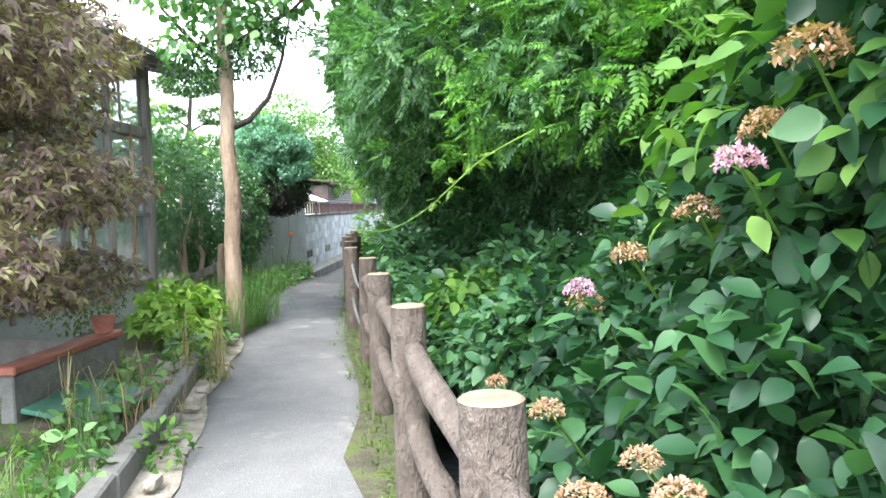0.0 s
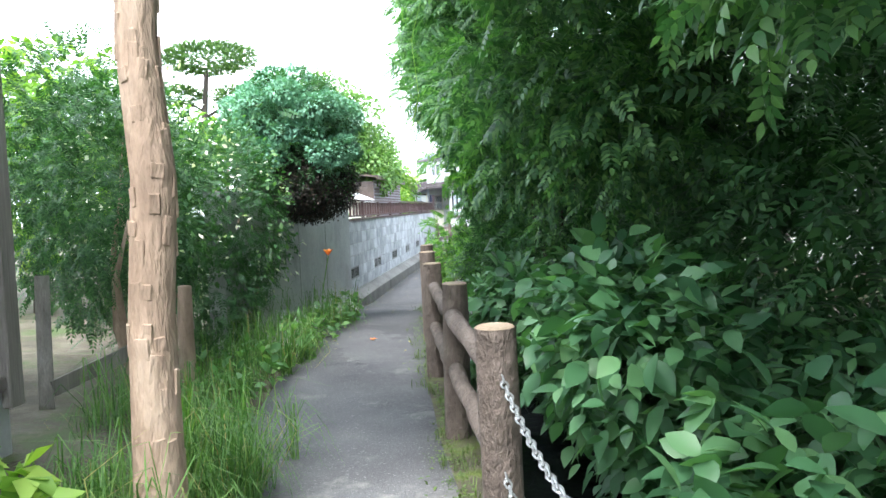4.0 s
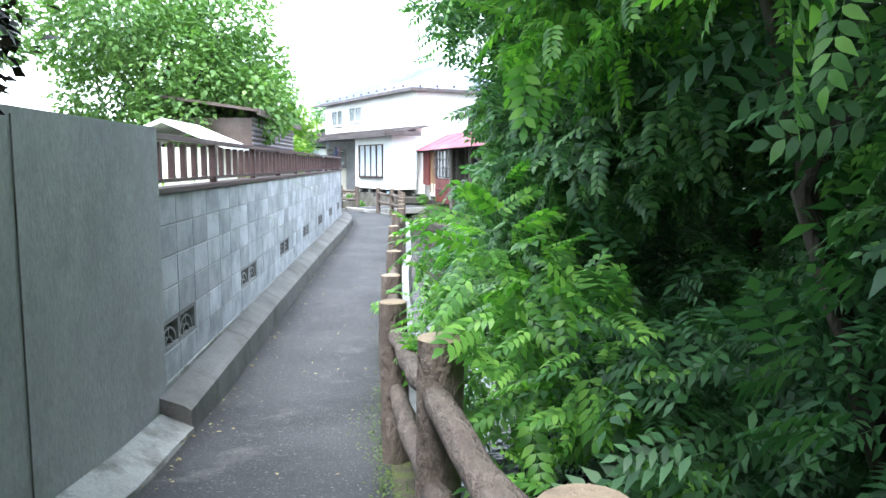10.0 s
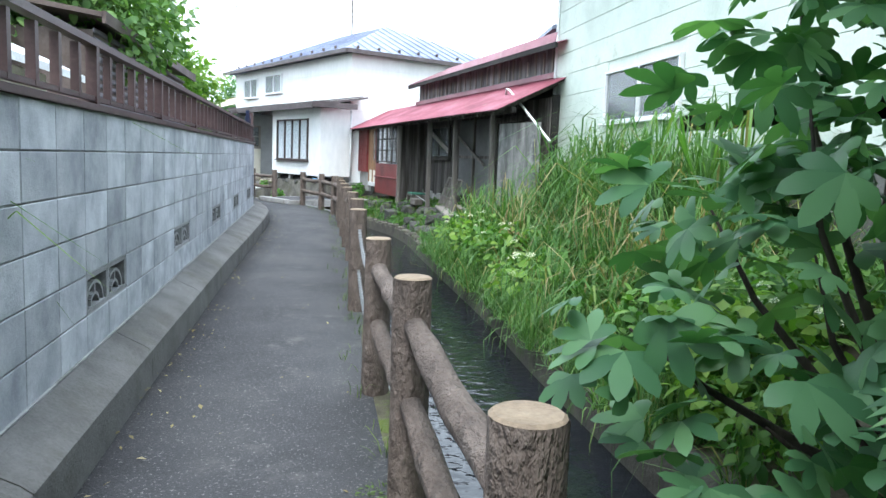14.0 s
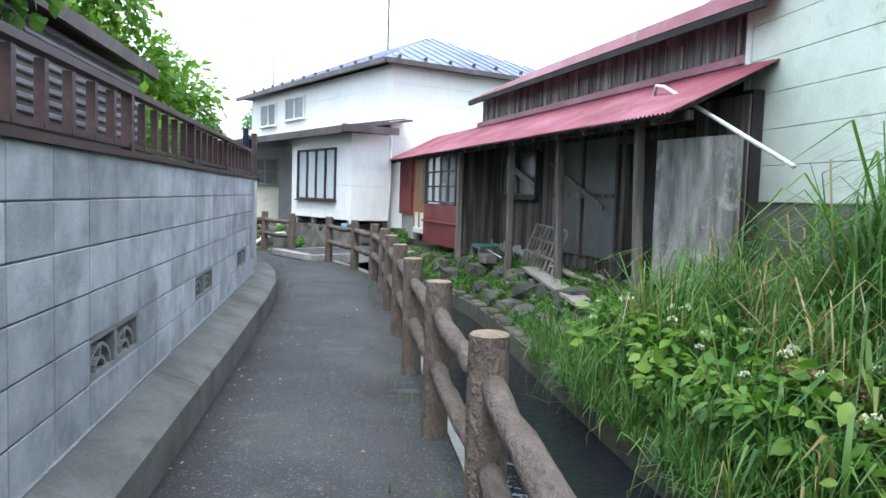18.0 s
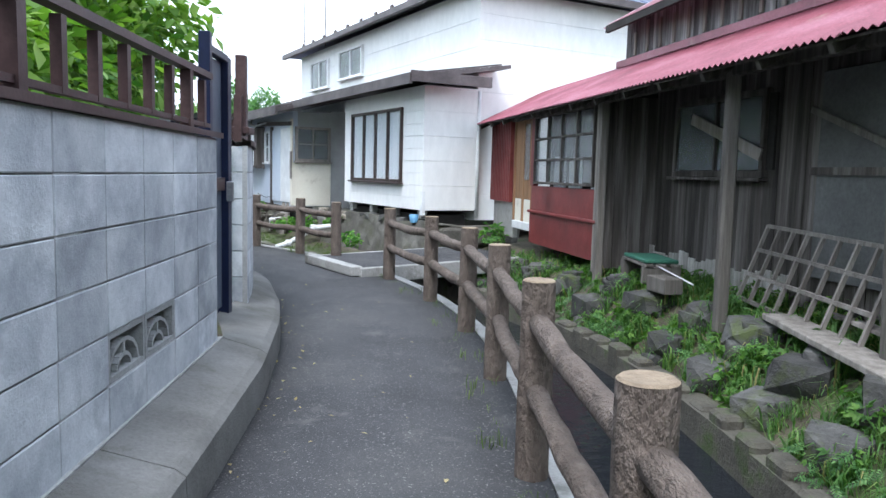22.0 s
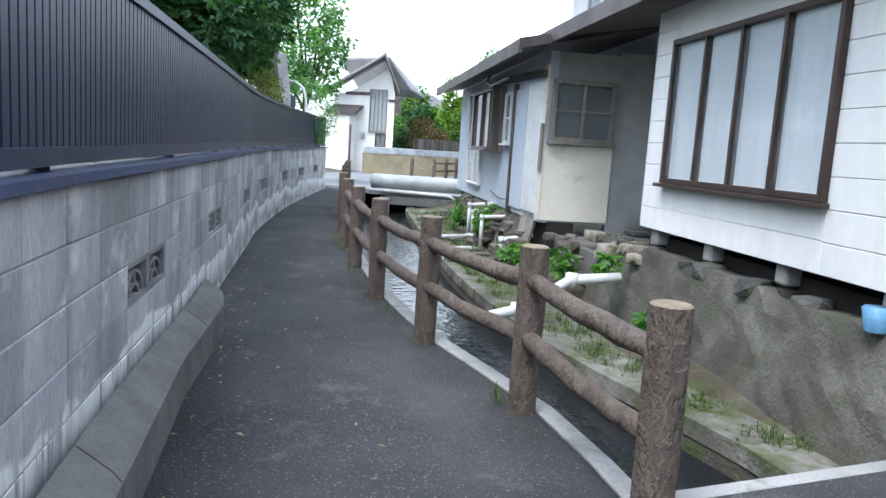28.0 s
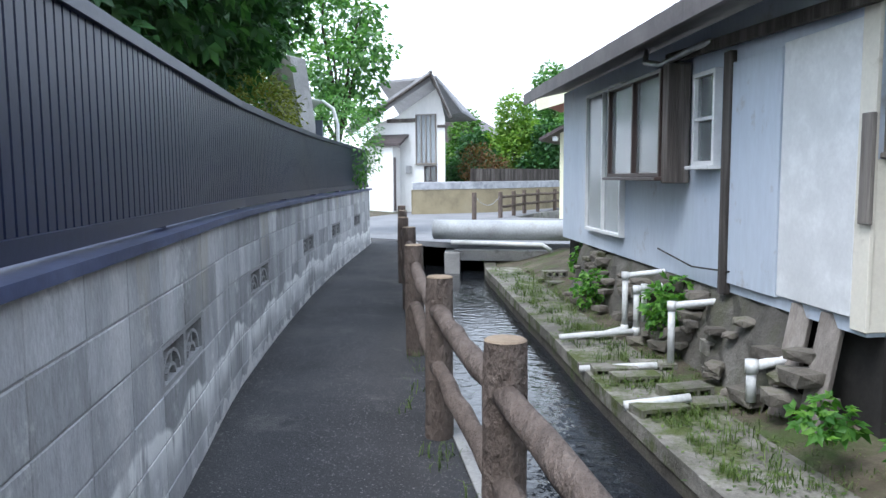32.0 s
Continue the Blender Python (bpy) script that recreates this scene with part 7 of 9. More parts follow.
maple = thing("maple_tree", (-3.6, 4.8, 0.2), "purple-bronze Japanese maple spreading over the garden", "tree")
mp = [(-2.9, 4.6, 2.3, 0.8, 1.0, 0.32), (-3.4, 5.2, 2.0, 0.8, 1.0, 0.3), (-3.1, 5.4, 1.45, 0.6, 0.9, 0.2), (-2.85, 5.0, 0.95, 0.5, 0.8, 0.2), (-3.5, 4.3, 1.1, 0.8, 0.8, 0.3), (-3.9, 5.4, 2.7, 0.9, 1.0, 0.4), (-2.7, 4.0, 2.6, 0.6, 0.8, 0.3), (-2.3, 3.6, 2.05, 0.5, 0.7, 0.25), (-2.45, 4.4, 1.5, 0.5, 0.7, 0.22), (-2.6, 3.5, 1.15, 0.5, 0.6, 0.2), (-2.2, 3.2, 2.75, 0.6, 0.7, 0.3), (-3.3, 4.4, 3.1, 0.9, 0.9, 0.35)]
crown("crown", "maple", mp, 290, 0.085, L_MAPLE, 19, maple, depth=0.8, flat=0.85)
part("trunk", Mesh().tube([(-3.7, 5.3, 0), (-3.6, 5.2, 0.6), (-3.4, 5.1, 1.2), (-3.35, 4.9, 2.2)], [0.06, 0.05, 0.035, 0.02], 8), M_DARKBARK, maple, smooth=True)
for b in mp:
    part("limb", branch_set(Mesh(), (-3.55, 5.2, 0.75), [(b[0], b[1], b[2])], 0.025), M_DARKBARK, maple, smooth=True)

beds = thing("bed_plants", (-2.8, 5, 0.2), "mixed low garden plants and weeds along the path", "plants", kind="stuff")
rng = np.random.default_rng(41)
bb = [(grid_left(y) - rnd.uniform(0.5, 1.2), y, 0.15, 0.18, 0.22, 0.13) for y in np.linspace(1.6, 6.2, 9)]
bb += [(grid_left(y) - rnd.uniform(0.1, 0.35), y, grid_g(y) + 0.1, 0.17, 0.2, 0.13) for y in (1.5, 2.5, 4.1, 6.3)]
crown("leaf_layer", "small", bb, 420, 0.06, L_BRIGHT, 42, beds, depth=0.6, flat=0.4)
crown("leaf_layer", "oval", [(grid_left(y) - rnd.uniform(0.3, 0.9), y, 0.25, 0.2, 0.22, 0.16) for y in np.linspace(1.5, 7.5, 7)], 150, 0.09, L_WISTERIA, 421, beds, depth=0.6, flat=0.6)
tufts("dry_stems", scatter(rng, 26, (-2.6, -2.0), (4.0, 6.5), lambda x, y: 0.1), rng, 8, 0.5, L_DRY, 1.0, beds)
crown("leaf_layer", "lobed", [(-3.0, 7.7, 0.4, 0.45, 0.55, 0.22), (-3.2, 8.2, 0.45, 0.4, 0.4, 0.25), (-2.75, 7.2, 0.3, 0.3, 0.3, 0.15)], 120, 0.13, L_YELLOW, 43, beds, depth=0.6, flat=0.85)
tufts("grass_blades", scatter(rng, 90, (-3.3, -2.65), (7.8, 10.4), lambda x, y: 0.08), rng, 34, 0.52, L_GRASS, 2.2, beds)
tufts("grass_blades", scatter(rng, 110, (-4.1, -3.3), (10.4, 16.3), lambda x, y: 0.08), rng, 30, 0.5, L_GRASS, 2.2, beds)
tufts("grass_blades", scatter(rng, 40, (-3.0, -1.75), (1.2, 4.2), lambda x, y: 0.06), rng, 26, 0.42, L_GRASS, 1.0, beds)
crown("leaf_layer", "oval", [(-3.55, 11.5 + k * 0.9, 0.2, 0.3, 0.5, 0.25) for k in range(6)], 80, 0.1, L_WISTERIA, 44, beds, depth=0.6)
lily = thing("orange_lily", (-3.6, 15.1, 0.1), "orange lily bloom on a thin stem", "flower")
part("stem", Mesh().tube([(-3.6, 15.1, 0.1), (-3.56, 15.12, 0.6), (-3.48, 15.15, 0.96)], 0.006, 6), L_BRIGHT, lily)
lv = np.tile(np.array([(-3.48, 15.15, 0.96)]), (6, 1))
part("bloom", leaf_mesh("bloom", "oval", lv, np.arange(6) * 1.047, np.full(6, 0.95), np.full(6, 0.1), None, L_ORANGE), None, lily)
fallen = thing("fallen_bloom", (-2.79, 14.26, grid_g(14.26) + 0.02), "fallen orange bloom on the asphalt", "flower")
part("petals", leaf_mesh("petals", "oval", np.tile(np.array([(-2.79, 14.26, grid_g(14.26) + 0.025)]), (5, 1)), np.arange(5) * 1.2, np.full(5, 0.4), np.full(5, 0.05), None, L_ORANGE), None, fallen)

settle(built, lay_garden)
tree.location += Vector((0.15, -0.22, 0.0))

# blue-green conifer in soft tufts, bare and brown beneath with shade blackened into the colour, over the start of the
# wall
topi = thing("clipped_conifer", (-4.45, 16.8, 0.36), "rounded blue-green conifer with a bare brown underside darkened as in shade, above the wall", "tree")
tb = [(-4.1, 16.6, 2.74, 0.6, 0.72, 0.5), (-3.95, 16.5, 2.25, 0.5, 0.7, 0.4), (-4.4, 16.8, 2.62, 0.55, 0.7, 0.55)]
cl = random.Random(77)
pads = []
for bx, by, bz, ra, rb, rc in tb:
    for k in range(30):
        d = Vector((cl.gauss(0, 1), cl.gauss(0, 1), cl.gauss(0.25, 1))).normalized()
        r = cl.uniform(0.12, 0.22)
        pads.append((bx + d.x * ra, by + d.y * rb, bz + d.z * rc, r * 1.1, r * 1.1, r * 0.8))


def bare_line(p):
    """Where green gives way to the bare underside."""
    return 2.12 + 0.2 * np.sin(p[:, 1] * 5) * np.sin(p[:, 0] * 7 + 1)


crown("sprays", "small", pads, 2300, 0.045, L_CONIFER, 16, topi, depth=0.3, flat=0.0, skip=lambda p: p[:, 2] < bare_line(p))
crown("inner_sprays", "fern", tb, 160, 0.2, L_SHADE, 161, topi, depth=0.5, skip=lambda p: p[:, 2] < 1.85)
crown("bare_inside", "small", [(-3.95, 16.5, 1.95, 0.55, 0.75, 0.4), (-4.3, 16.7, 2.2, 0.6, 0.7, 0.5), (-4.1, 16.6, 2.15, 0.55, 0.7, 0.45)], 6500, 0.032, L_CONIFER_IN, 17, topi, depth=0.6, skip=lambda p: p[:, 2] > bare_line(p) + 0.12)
part("trunk", Mesh().tube([(-4.5, 16.8, 0.2), (-4.48, 16.8, 1.2), (-4.35, 16.75, 2.4)], [0.1, 0.08, 0.05], 10), M_DARKBARK, topi, smooth=True)

# moss and weeds at the fence side of the path, litter of leaves
edge_weeds = thing("edge_weeds", (-2, 10, 0), "small weeds and moss between the path and the fence", "weeds", kind="stuff")
rng = np.random.default_rng(51)
ep = []
for k in range(420):
    y = rng.uniform(3, 50) if k % 3 else rng.uniform(3, 18)
    ep.append((edge_x(y) - abs(rng.normal()) * 0.09 + 0.02, y, g(y) + 0.005))
tufts("weed_blades", np.array(ep), rng, 7, 0.09, L_MOSS, 1.6, edge_weeds, turf=True)
mossp = np.array([(edge_x(y) - 0.02 - abs(rng.normal()) * 0.13 * (0.55 + 0.45 * math.sin(2.1 * y) * math.sin(0.77 * y + 1)), y, g(y) + 0.012) for y in np.concatenate([rng.uniform(3.5, 11, 5000), rng.uniform(11, 24, 4000)])])
part("moss", leaf_mesh("moss", "small", mossp, rng.random(9000) * 6.28, rng.normal(size=9000) * 0.4, rng.uniform(0.012, 0.035, 9000), None, L_MOSS), None, edge_weeds)
litter = thing("leaf_litter", (-3, 25, 0), "dry fallen leaves scattered on the path and kerb", "leaves", kind="stuff")
lp = []
for k in range(520):
    y = rng.uniform(14, 47)
    x = left_edge(y) + (abs(rng.normal()) * 0.12 if k % 3 else rng.uniform(0, 1.1)) + 0.04
    lp.append((x, y, g(y) + 0.022))
lp = np.array(lp)
part("dry_leaves", leaf_mesh("dry_leaves", "small", lp, rng.random(len(lp)) * 6.28, rng.normal(size=len(lp)) * 0.3, rng.uniform(0.015, 0.045, len(lp)), None, L_DRY), None, litter)

# trees behind the wall and far off
leafy_tree("sunlit_tree", "broad sunlit tree with yellow-green foliage behind the wall", (-7.2, 30.5, 0.3), 1.6,
           [(-7.0, 30.3, 3.4, 1.3, 1.4, 1.0), (-5.7, 30.8, 2.9, 1.0, 1.2, 0.8), (-7.8, 29.6, 4.4, 1.1, 1.2, 0.9), (-6.2, 30.8, 4.5, 1.0, 1.1, 0.9), (-8.4, 30.6, 3.0, 1.0, 1.0, 0.9), (-6.9, 29.6, 2.5, 0.8, 0.8, 0.6), (-8.9, 31.0, 4.2, 1.2, 1.2, 0.9), (-7.4, 31.8, 5.3, 1.2, 1.2, 0.9), (-5.9, 31.8, 3.7, 0.9, 1.0, 0.7)], "oval", 0.12, 190, L_TREE, M_DARKBARK, 0.12, 61, flat=0.35)
leafy_tree("fruit_tree", "dark leafy fruit tree behind the wall", (-7.6, 34.2, 0.3), 1.5,
           [(-7.2, 34.4, 3.6, 1.0, 1.2, 0.9), (-6.6, 33.4, 3.9, 0.8, 0.9, 0.8), (-8.0, 34.0, 4.4, 0.9, 0.9, 0.8)], "oval", 0.16, 80, L_BRIGHT, M_DARKBARK, 0.1, 62, flat=0.35)
pine = thing("cloud_pine", (-10, 28, 0.3), "old garden pine with flat cloud-pruned pads", "tree")
part("trunk", Mesh().tube([(-9.9, 28, 0.2), (-9.7, 28, 2.4), (-9.9, 28.1, 4.0), (-9.7, 28, 5.6)], [0.16, 0.13, 0.1, 0.06], 9), M_DARKBARK, pine, smooth=True)
pads = [(-9.6, 28, 6.0, 1.3, 1.1, 0.35), (-8.8, 28, 4.9, 0.7, 0.7, 0.25), (-10.6, 28, 5.0, 0.7, 0.7, 0.25), (-9.0, 27.5, 3.9, 0.6, 0.6, 0.22), (-10.4, 27.6, 3.7, 0.7, 0.6, 0.22), (-8.6, 26.8, 3.3, 0.5, 0.5, 0.2)]
crown("crown", "spray", pads, 190, 0.22, L_PINE, 63, pine, depth=0.5, flat=0.0)
for b in pads:
    part("limb", branch_set(Mesh(), (-9.75, 28, b[2] - 0.5), [(b[0], b[1], b[2] - 0.1)], 0.05), M_DARKBARK, pine, smooth=True)
bam = thing("bamboo_clump", (-7.5, 42, 0.2), "feathery yellow-green bamboo clump behind the railing", "bamboo")
rng = np.random.default_rng(66)
for k in range(26):
    x, y = rng.uniform(-9.2, -6.2), rng.uniform(39.5, 44)
    if x > -5.2 - (y - 39) * 0.6:
        x -= 1.2
    hgt = rng.uniform(2.6, 4.6)
    part("cane", Mesh().tube([(x, y, 0.1), (x + 0.05, y, hgt * 0.6), (x + rng.uniform(-0.4, 0.4), y, hgt)], [0.015, 0.012, 0.004], 5), L_YELLOW, bam)
crown("leaves", "small", [(x, y, z, 0.7, 0.8, 0.6) for x, y, z in ((-7.0, 41.2, 2.2), (-7.8, 41.8, 2.9), (-8.7, 41.4, 3.3), (-6.9, 40.4, 1.8), (-8.2, 40.2, 2.4), (-7.4, 42.8, 3.2), (-9.2, 42.4, 2.6), (-6.6, 37.2, 2.3), (-6.0, 38.2, 2.1), (-7.4, 37.5, 2.9), (-6.5, 39.0, 2.7), (-5.9, 36.4, 1.9), (-6.2, 38.0, 3.1), (-7.2, 38.6, 3.6), (-6.9, 36.6, 3.2), (-5.9, 39.6, 2.9), (-8.0, 38.0, 4.1), (-6.4, 37.0, 3.9))], 150, 0.17, L_YELLOW, 67, bam, depth=0.9, flat=0.4)
crown("leaves", "oval", [(-6.3, 40.2, 2.2, 0.5, 0.5, 0.5), (-6.6, 41.0, 2.6, 0.5, 0.5, 0.5)] + [(-5.7, 39.2, 2.2, 0.5, 0.5, 0.5), (-5.6, 37.4, 1.7, 0.5, 0.7, 0.4)], 120, 0.1, L_BRIGHT, 68, bam, depth=0.8)

for k, (x, y, h, s, leaf, kind) in enumerate(((-11.6, 49.4, 3.3, 1.5, L_SHADE, "lobed"), (-13.0, 51.6, 3.4, 1.6, L_SHADE, "lobed"), (-14.4, 54.6, 3.2, 1.4, L_WISTERIA, "oval"))):
    leafy_tree("garden_tree", "dense dark leafy garden tree overhanging the steel fence", (x - 0.4, y, 0.2), h * 0.6,
               [(x, y, h + 0.4, s, s, s * 0.8), (x + s * 0.5, y - 0.4, h - 0.3, s * 0.7, s * 0.7, s * 0.5), (x - s * 0.4, y + 0.5, h + 1.0, s * 0.7, s * 0.7, s * 0.6), (x + 0.3, y + s * 0.7, h + 0.3, s * 0.7, s * 0.7, s * 0.6), (x + 0.2, y - s * 0.8, h + 0.2, s * 0.7, s * 0.7, s * 0.6)], kind, 0.14 if k < 2 else 0.12, 150, leaf, M_DARKBARK, 0.11, 70 + k, flat=0.55)
shr = thing("golden_shrub", (-12.6, 52.6, 0.2), "yellow-green clipped shrub just above the steel fence", "shrub")
crown("leaves", "small", [(-12.2, 52.4, 2.2, 0.6, 0.9, 0.55), (-12.8, 53.4, 2.3, 0.6, 0.8, 0.5)], 420, 0.07, L_GOLD, 78, shr, depth=0.3)
shr = thing("clipped_shrub", (-13.9, 57.4, 0.2), "rounded dark green clipped shrub behind the steel fence", "shrub")
crown("leaves", "small", [(-13.5, 57.0, 2.0, 0.9, 1.0, 0.9)], 420, 0.08, L_WISTERIA, 79, shr, depth=0.3)
leafy_tree("garden_tree", "tall light-leaved tree above the dark fence", (-15.0, 60.0, 0.2), 2.0,
           [(-15.0, 60.2, 3.9, 1.1, 1.2, 0.8), (-14.8, 60.2, 3.1, 0.8, 0.9, 0.5), (-15.2, 60.5, 5.0, 1.0, 1.0, 0.7), (-16.0, 60.2, 3.4, 0.9, 1.0, 0.8), (-14.2, 59.9, 4.3, 0.7, 0.8, 0.5), (-15.4, 60.2, 5.9, 0.7, 0.7, 0.6), (-14.3, 60.0, 5.2, 0.5, 0.5, 0.4)], "oval", 0.15, 85, L_WISTERIA, M_DARKBARK, 0.11, 75, flat=0.4)
for k, (x, y, h, s, leaf) in enumerate(((-16.2, 80, 3.2, 1.6, L_YELLOW), (-15.2, 84, 5.0, 1.7, L_WISTERIA), (-12.6, 82, 4.0, 1.9, L_WISTERIA), (-18.6, 80, 2.6, 1.5, L_BRIGHT), (-17.6, 78, 1.8, 1.3, L_SHADE), (-9, 84, 4, 2.5, L_WISTERIA), (-14.2, 79, 2.2, 1.3, L_SHADE), (-10.8, 79, 2.0, 1.4, L_SHADE))):
    leafy_tree("distant_tree", "leafy tree beyond the canal bend", (x, y, 0.2), h * 0.5,
               [(x, y, h * 0.7, s, s, s * 0.8), (x + s * 0.5, y, h, s * 0.7, s * 0.7, s * 0.6), (x - s * 0.5, y, h * 0.85, s * 0.7, s * 0.7, s * 0.6), (x, y, h + s * 0.7, s * 0.55, s * 0.55, s * 0.7), (x, y, h * 0.35, s * 0.9, s * 0.8, s * 0.6)], "oval", 0.2, 130, leaf, M_DARKBARK, 0.14, 80 + k, flat=0.4)
for k, (x, y, h, s) in enumerate(((-9, 12, 2.6, 1.6), (-8, 17.5, 3.0, 1.6), (-11, 20, 3.6, 1.9), (-9.5, 23.5, 3.0, 1.7))):
    leafy_tree("garden_tree", "leafy tree in the garden behind the shrub", (x, y, 0.2), h * 0.5,
               [(x, y, h * 0.75, s, s, s * 0.8), (x + s * 0.5, y - 0.3, h, s * 0.7, s * 0.7, s * 0.6), (x - s * 0.5, y, h * 0.8, s * 0.8, s * 0.7, s * 0.6)], "oval", 0.17, 65, (L_BRIGHT, L_YELLOW)[k % 2], M_DARKBARK, 0.1, 90 + k, flat=0.4)


# ---- chains across the two gaps in the fence ----
def chain(a, b, sag, owner):
    a, b = Vector(a), Vector(b)
    n = int((b - a).length * 1.06 / 0.034)
    m = Mesh()
    for k in range(n):
        t = (k + 0.5) / n
        c = a.lerp(b, t) - Vector((0, 0, sag * 4 * t * (1 - t)))
        d = ((b - a) / (b - a).length + Vector((0, 0, -sag * 4 * (1 - 2 * t) / (b - a).length))).normalized()
        side = d.cross(Vector((0, 0, 1))).normalized()
        if k % 2:
            side = d.cross(side)
        ring = [c + d * 0.024 * math.cos(q) + side * 0.012 * math.sin(q) for q in np.linspace(0, math.tau, 9)]
        m.tube(ring, 0.0038, 4, False)
    part("chain", m, M_STEEL, owner)


for i in (4, 15):
    ch = thing("chain_barrier", (*POSTS[i], post_top(i) - 0.5), "two sagging galvanised chains between fence posts", "chain")
    (xa, ya), (xb, yb) = POSTS[i], POSTS[i + 1]
    for dz in (0.16, 0.5):
        chain((xa, ya + 0.07, post_top(i) - dz), (xb, yb - 0.07, post_top(i + 1) - dz), 0.16, ch)

# ---- glazed porch on the left ----
built = set(bpy.data.objects)
porch = thing("glazed_porch", (-4.6, 8.5, 0.2), "old timber-framed glazed porch of a house beside the path", "house")
part("sill_wall", Mesh().box((-4.3, 7.1, 0.35), (0.12, 6.0, 0.4), None, 0.01), M_GREYWALL, porch)
for y in (10.1, 9.0, 7.9, 6.8, 5.7, 4.6):
    big = y == 10.1
    part("post", Mesh().box((-4.25, y, 1.75), (0.13 if big else 0.08, 0.13 if big else 0.08, 2.6), None, 0.008), M_GREYWOOD, porch)
for z, h in ((0.58, 0.07), (1.35, 0.045), (2.28, 0.12), (2.95, 0.1)):
    part("rail", Mesh().box((-4.25, 7.35, z), (0.09, 5.5, h), None, 0.006), M_GREYWOOD, porch)
for k in range(5):
    y0 = 9.05 - 1.1 * k
    part("sash", Mesh().box((-4.22, y0 + 0.52, 1.42), (0.03, 0.04, 1.65), None, 0.004), M_BROWNWOOD, porch)
    for z0, z1 in ((0.63, 2.2), (2.36, 2.9)):
        part("pane", Mesh().box((-4.26, y0 + 0.5, (z0 + z1) / 2), (0.006, 1.0, z1 - z0)), M_GLASS, porch).visible_shadow = False
    part("bar", Mesh().box((-4.24, y0 + 0.3, 2.62), (0.025, 0.025, 0.55), None, 0.003), M_GREYWOOD, porch)
for x in (-5.2, -6.2):
    part("post", Mesh().box((x, 10.12, 1.75), (0.08, 0.08, 2.6), None, 0.008), M_GREYWOOD, porch)
for z, h in ((0.58, 0.07), (1.35, 0.045), (2.28, 0.12), (2.95, 0.1)):
    part("rail", Mesh().box((-5.4, 10.1, z), (2.2, 0.07, h), None, 0.006), M_GREYWOOD, porch)
for x in (-4.72, -5.7):
    for z0, z1 in ((0.63, 2.2), (2.36, 2.9)):
        part("pane", Mesh().box((x, 10.1, (z0 + z1) / 2), (0.85, 0.006, z1 - z0)), M_GLASS, porch).visible_shadow = False
part("end_sill_wall", Mesh().box((-5.4, 10.1, 0.3), (2.2, 0.1, 0.5), None, 0.01), M_GREYWALL, porch)
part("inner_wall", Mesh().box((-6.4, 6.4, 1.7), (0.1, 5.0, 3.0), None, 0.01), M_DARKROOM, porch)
for k in range(5):
    part("curtain", Mesh().box((-4.5, 4.9 + 1.1 * k, 1.75), (0.02, 0.3, 1.1)), M_CURTAIN, porch)
part("roof", Mesh().prism([(-3.75, 3.8, 3.02), (-3.75, 10.7, 3.02), (-7.0, 10.7, 3.75), (-7.0, 3.8, 3.75)], (0, 0, 0.06)), M_ROOF_DARK, porch)
for k in range(14):
    part("rafter", Mesh().beam((-3.78, 4.0 + 0.5 * k, 2.98), (-4.6, 4.0 + 0.5 * k, 3.16), 0.05, 0.07), M_GREYWOOD, porch)
# cold frame, bed edging
cold = thing("cold_frame", (-3.3, 5.2, 0.1), "low grey rendered garden frame with red coping tiles", "garden frame")
part("wall", Mesh().box((-2.95, 5.3, 0.27), (0.1, 1.5, 0.35), None, 0.01), M_KERB, cold)
part("wall", Mesh().box((-3.5, 6.0, 0.27), (1.0, 0.1, 0.35), None, 0.01), M_KERB, cold)
part("tile_coping", Mesh().box((-2.95, 5.3, 0.47), (0.16, 1.56, 0.05), None, 0.01), M_TERRA, cold)
part("lid", Mesh().box((-2.62, 5.0, 0.2), (0.5, 0.9, 0.03), Matrix.Rotation(0.18, 3, "Y"), 0.005), M_GREENPLASTIC, cold)
part("lid_frame", Mesh().box((-2.4, 5.0, 0.17), (0.04, 0.95, 0.05), Matrix.Rotation(0.18, 3, "Y"), 0.005), M_GREYWOOD, cold)
potx = thing("flower_pot", (-2.75, 6.05, 0.6), "small terracotta flower pot on the low wall", "flower pot")
part("pot", Mesh().tube([(-2.95, 5.9, 0.495), (-2.95, 5.9, 0.605), (-2.95, 5.9, 0.615), (-2.95, 5.9, 0.505)], [0.07, 0.1, 0.085, 0.06], 12, False), M_TERRA, potx, smooth=True)
bush = thing("low_shrub", (-3.9, 7.6, 0.3), "small yellow-green shrub below the porch windows", "shrub")
crown("leaves", "small", [(-3.8, 7.6, 0.6, 0.3, 0.5, 0.22), (-3.7, 6.9, 0.55, 0.3, 0.4, 0.2)], 330, 0.05, L_MOSS, 201, bush, depth=0.6)
stump = thing("stump", (-3.75, 11.4, 0.1), "pale dead stump among the shrubs", "stump")
part("stump", Mesh().tube([(-3.7, 11.4, 0.0), (-3.72, 11.42, 0.6), (-3.7, 11.4, 0.95)], [0.07, 0.06, 0.05], 9, True, 0.1), M_BARK, stump, smooth=True)
lean = thing("leaning_board", (-4.3, 11.2, 0.1), "grey weathered board leaning in the garden", "board")
part("board", Mesh().beam((-4.6, 11.0, 0.05), (-4.75, 11.3, 1.05), 0.1, 0.03), M_GREYWOOD, lean)
part("board", Mesh().beam((-4.6, 11.1, 0.35), (-3.9, 12.0, 0.65), 0.03, 0.1), M_GREYWOOD, lean)

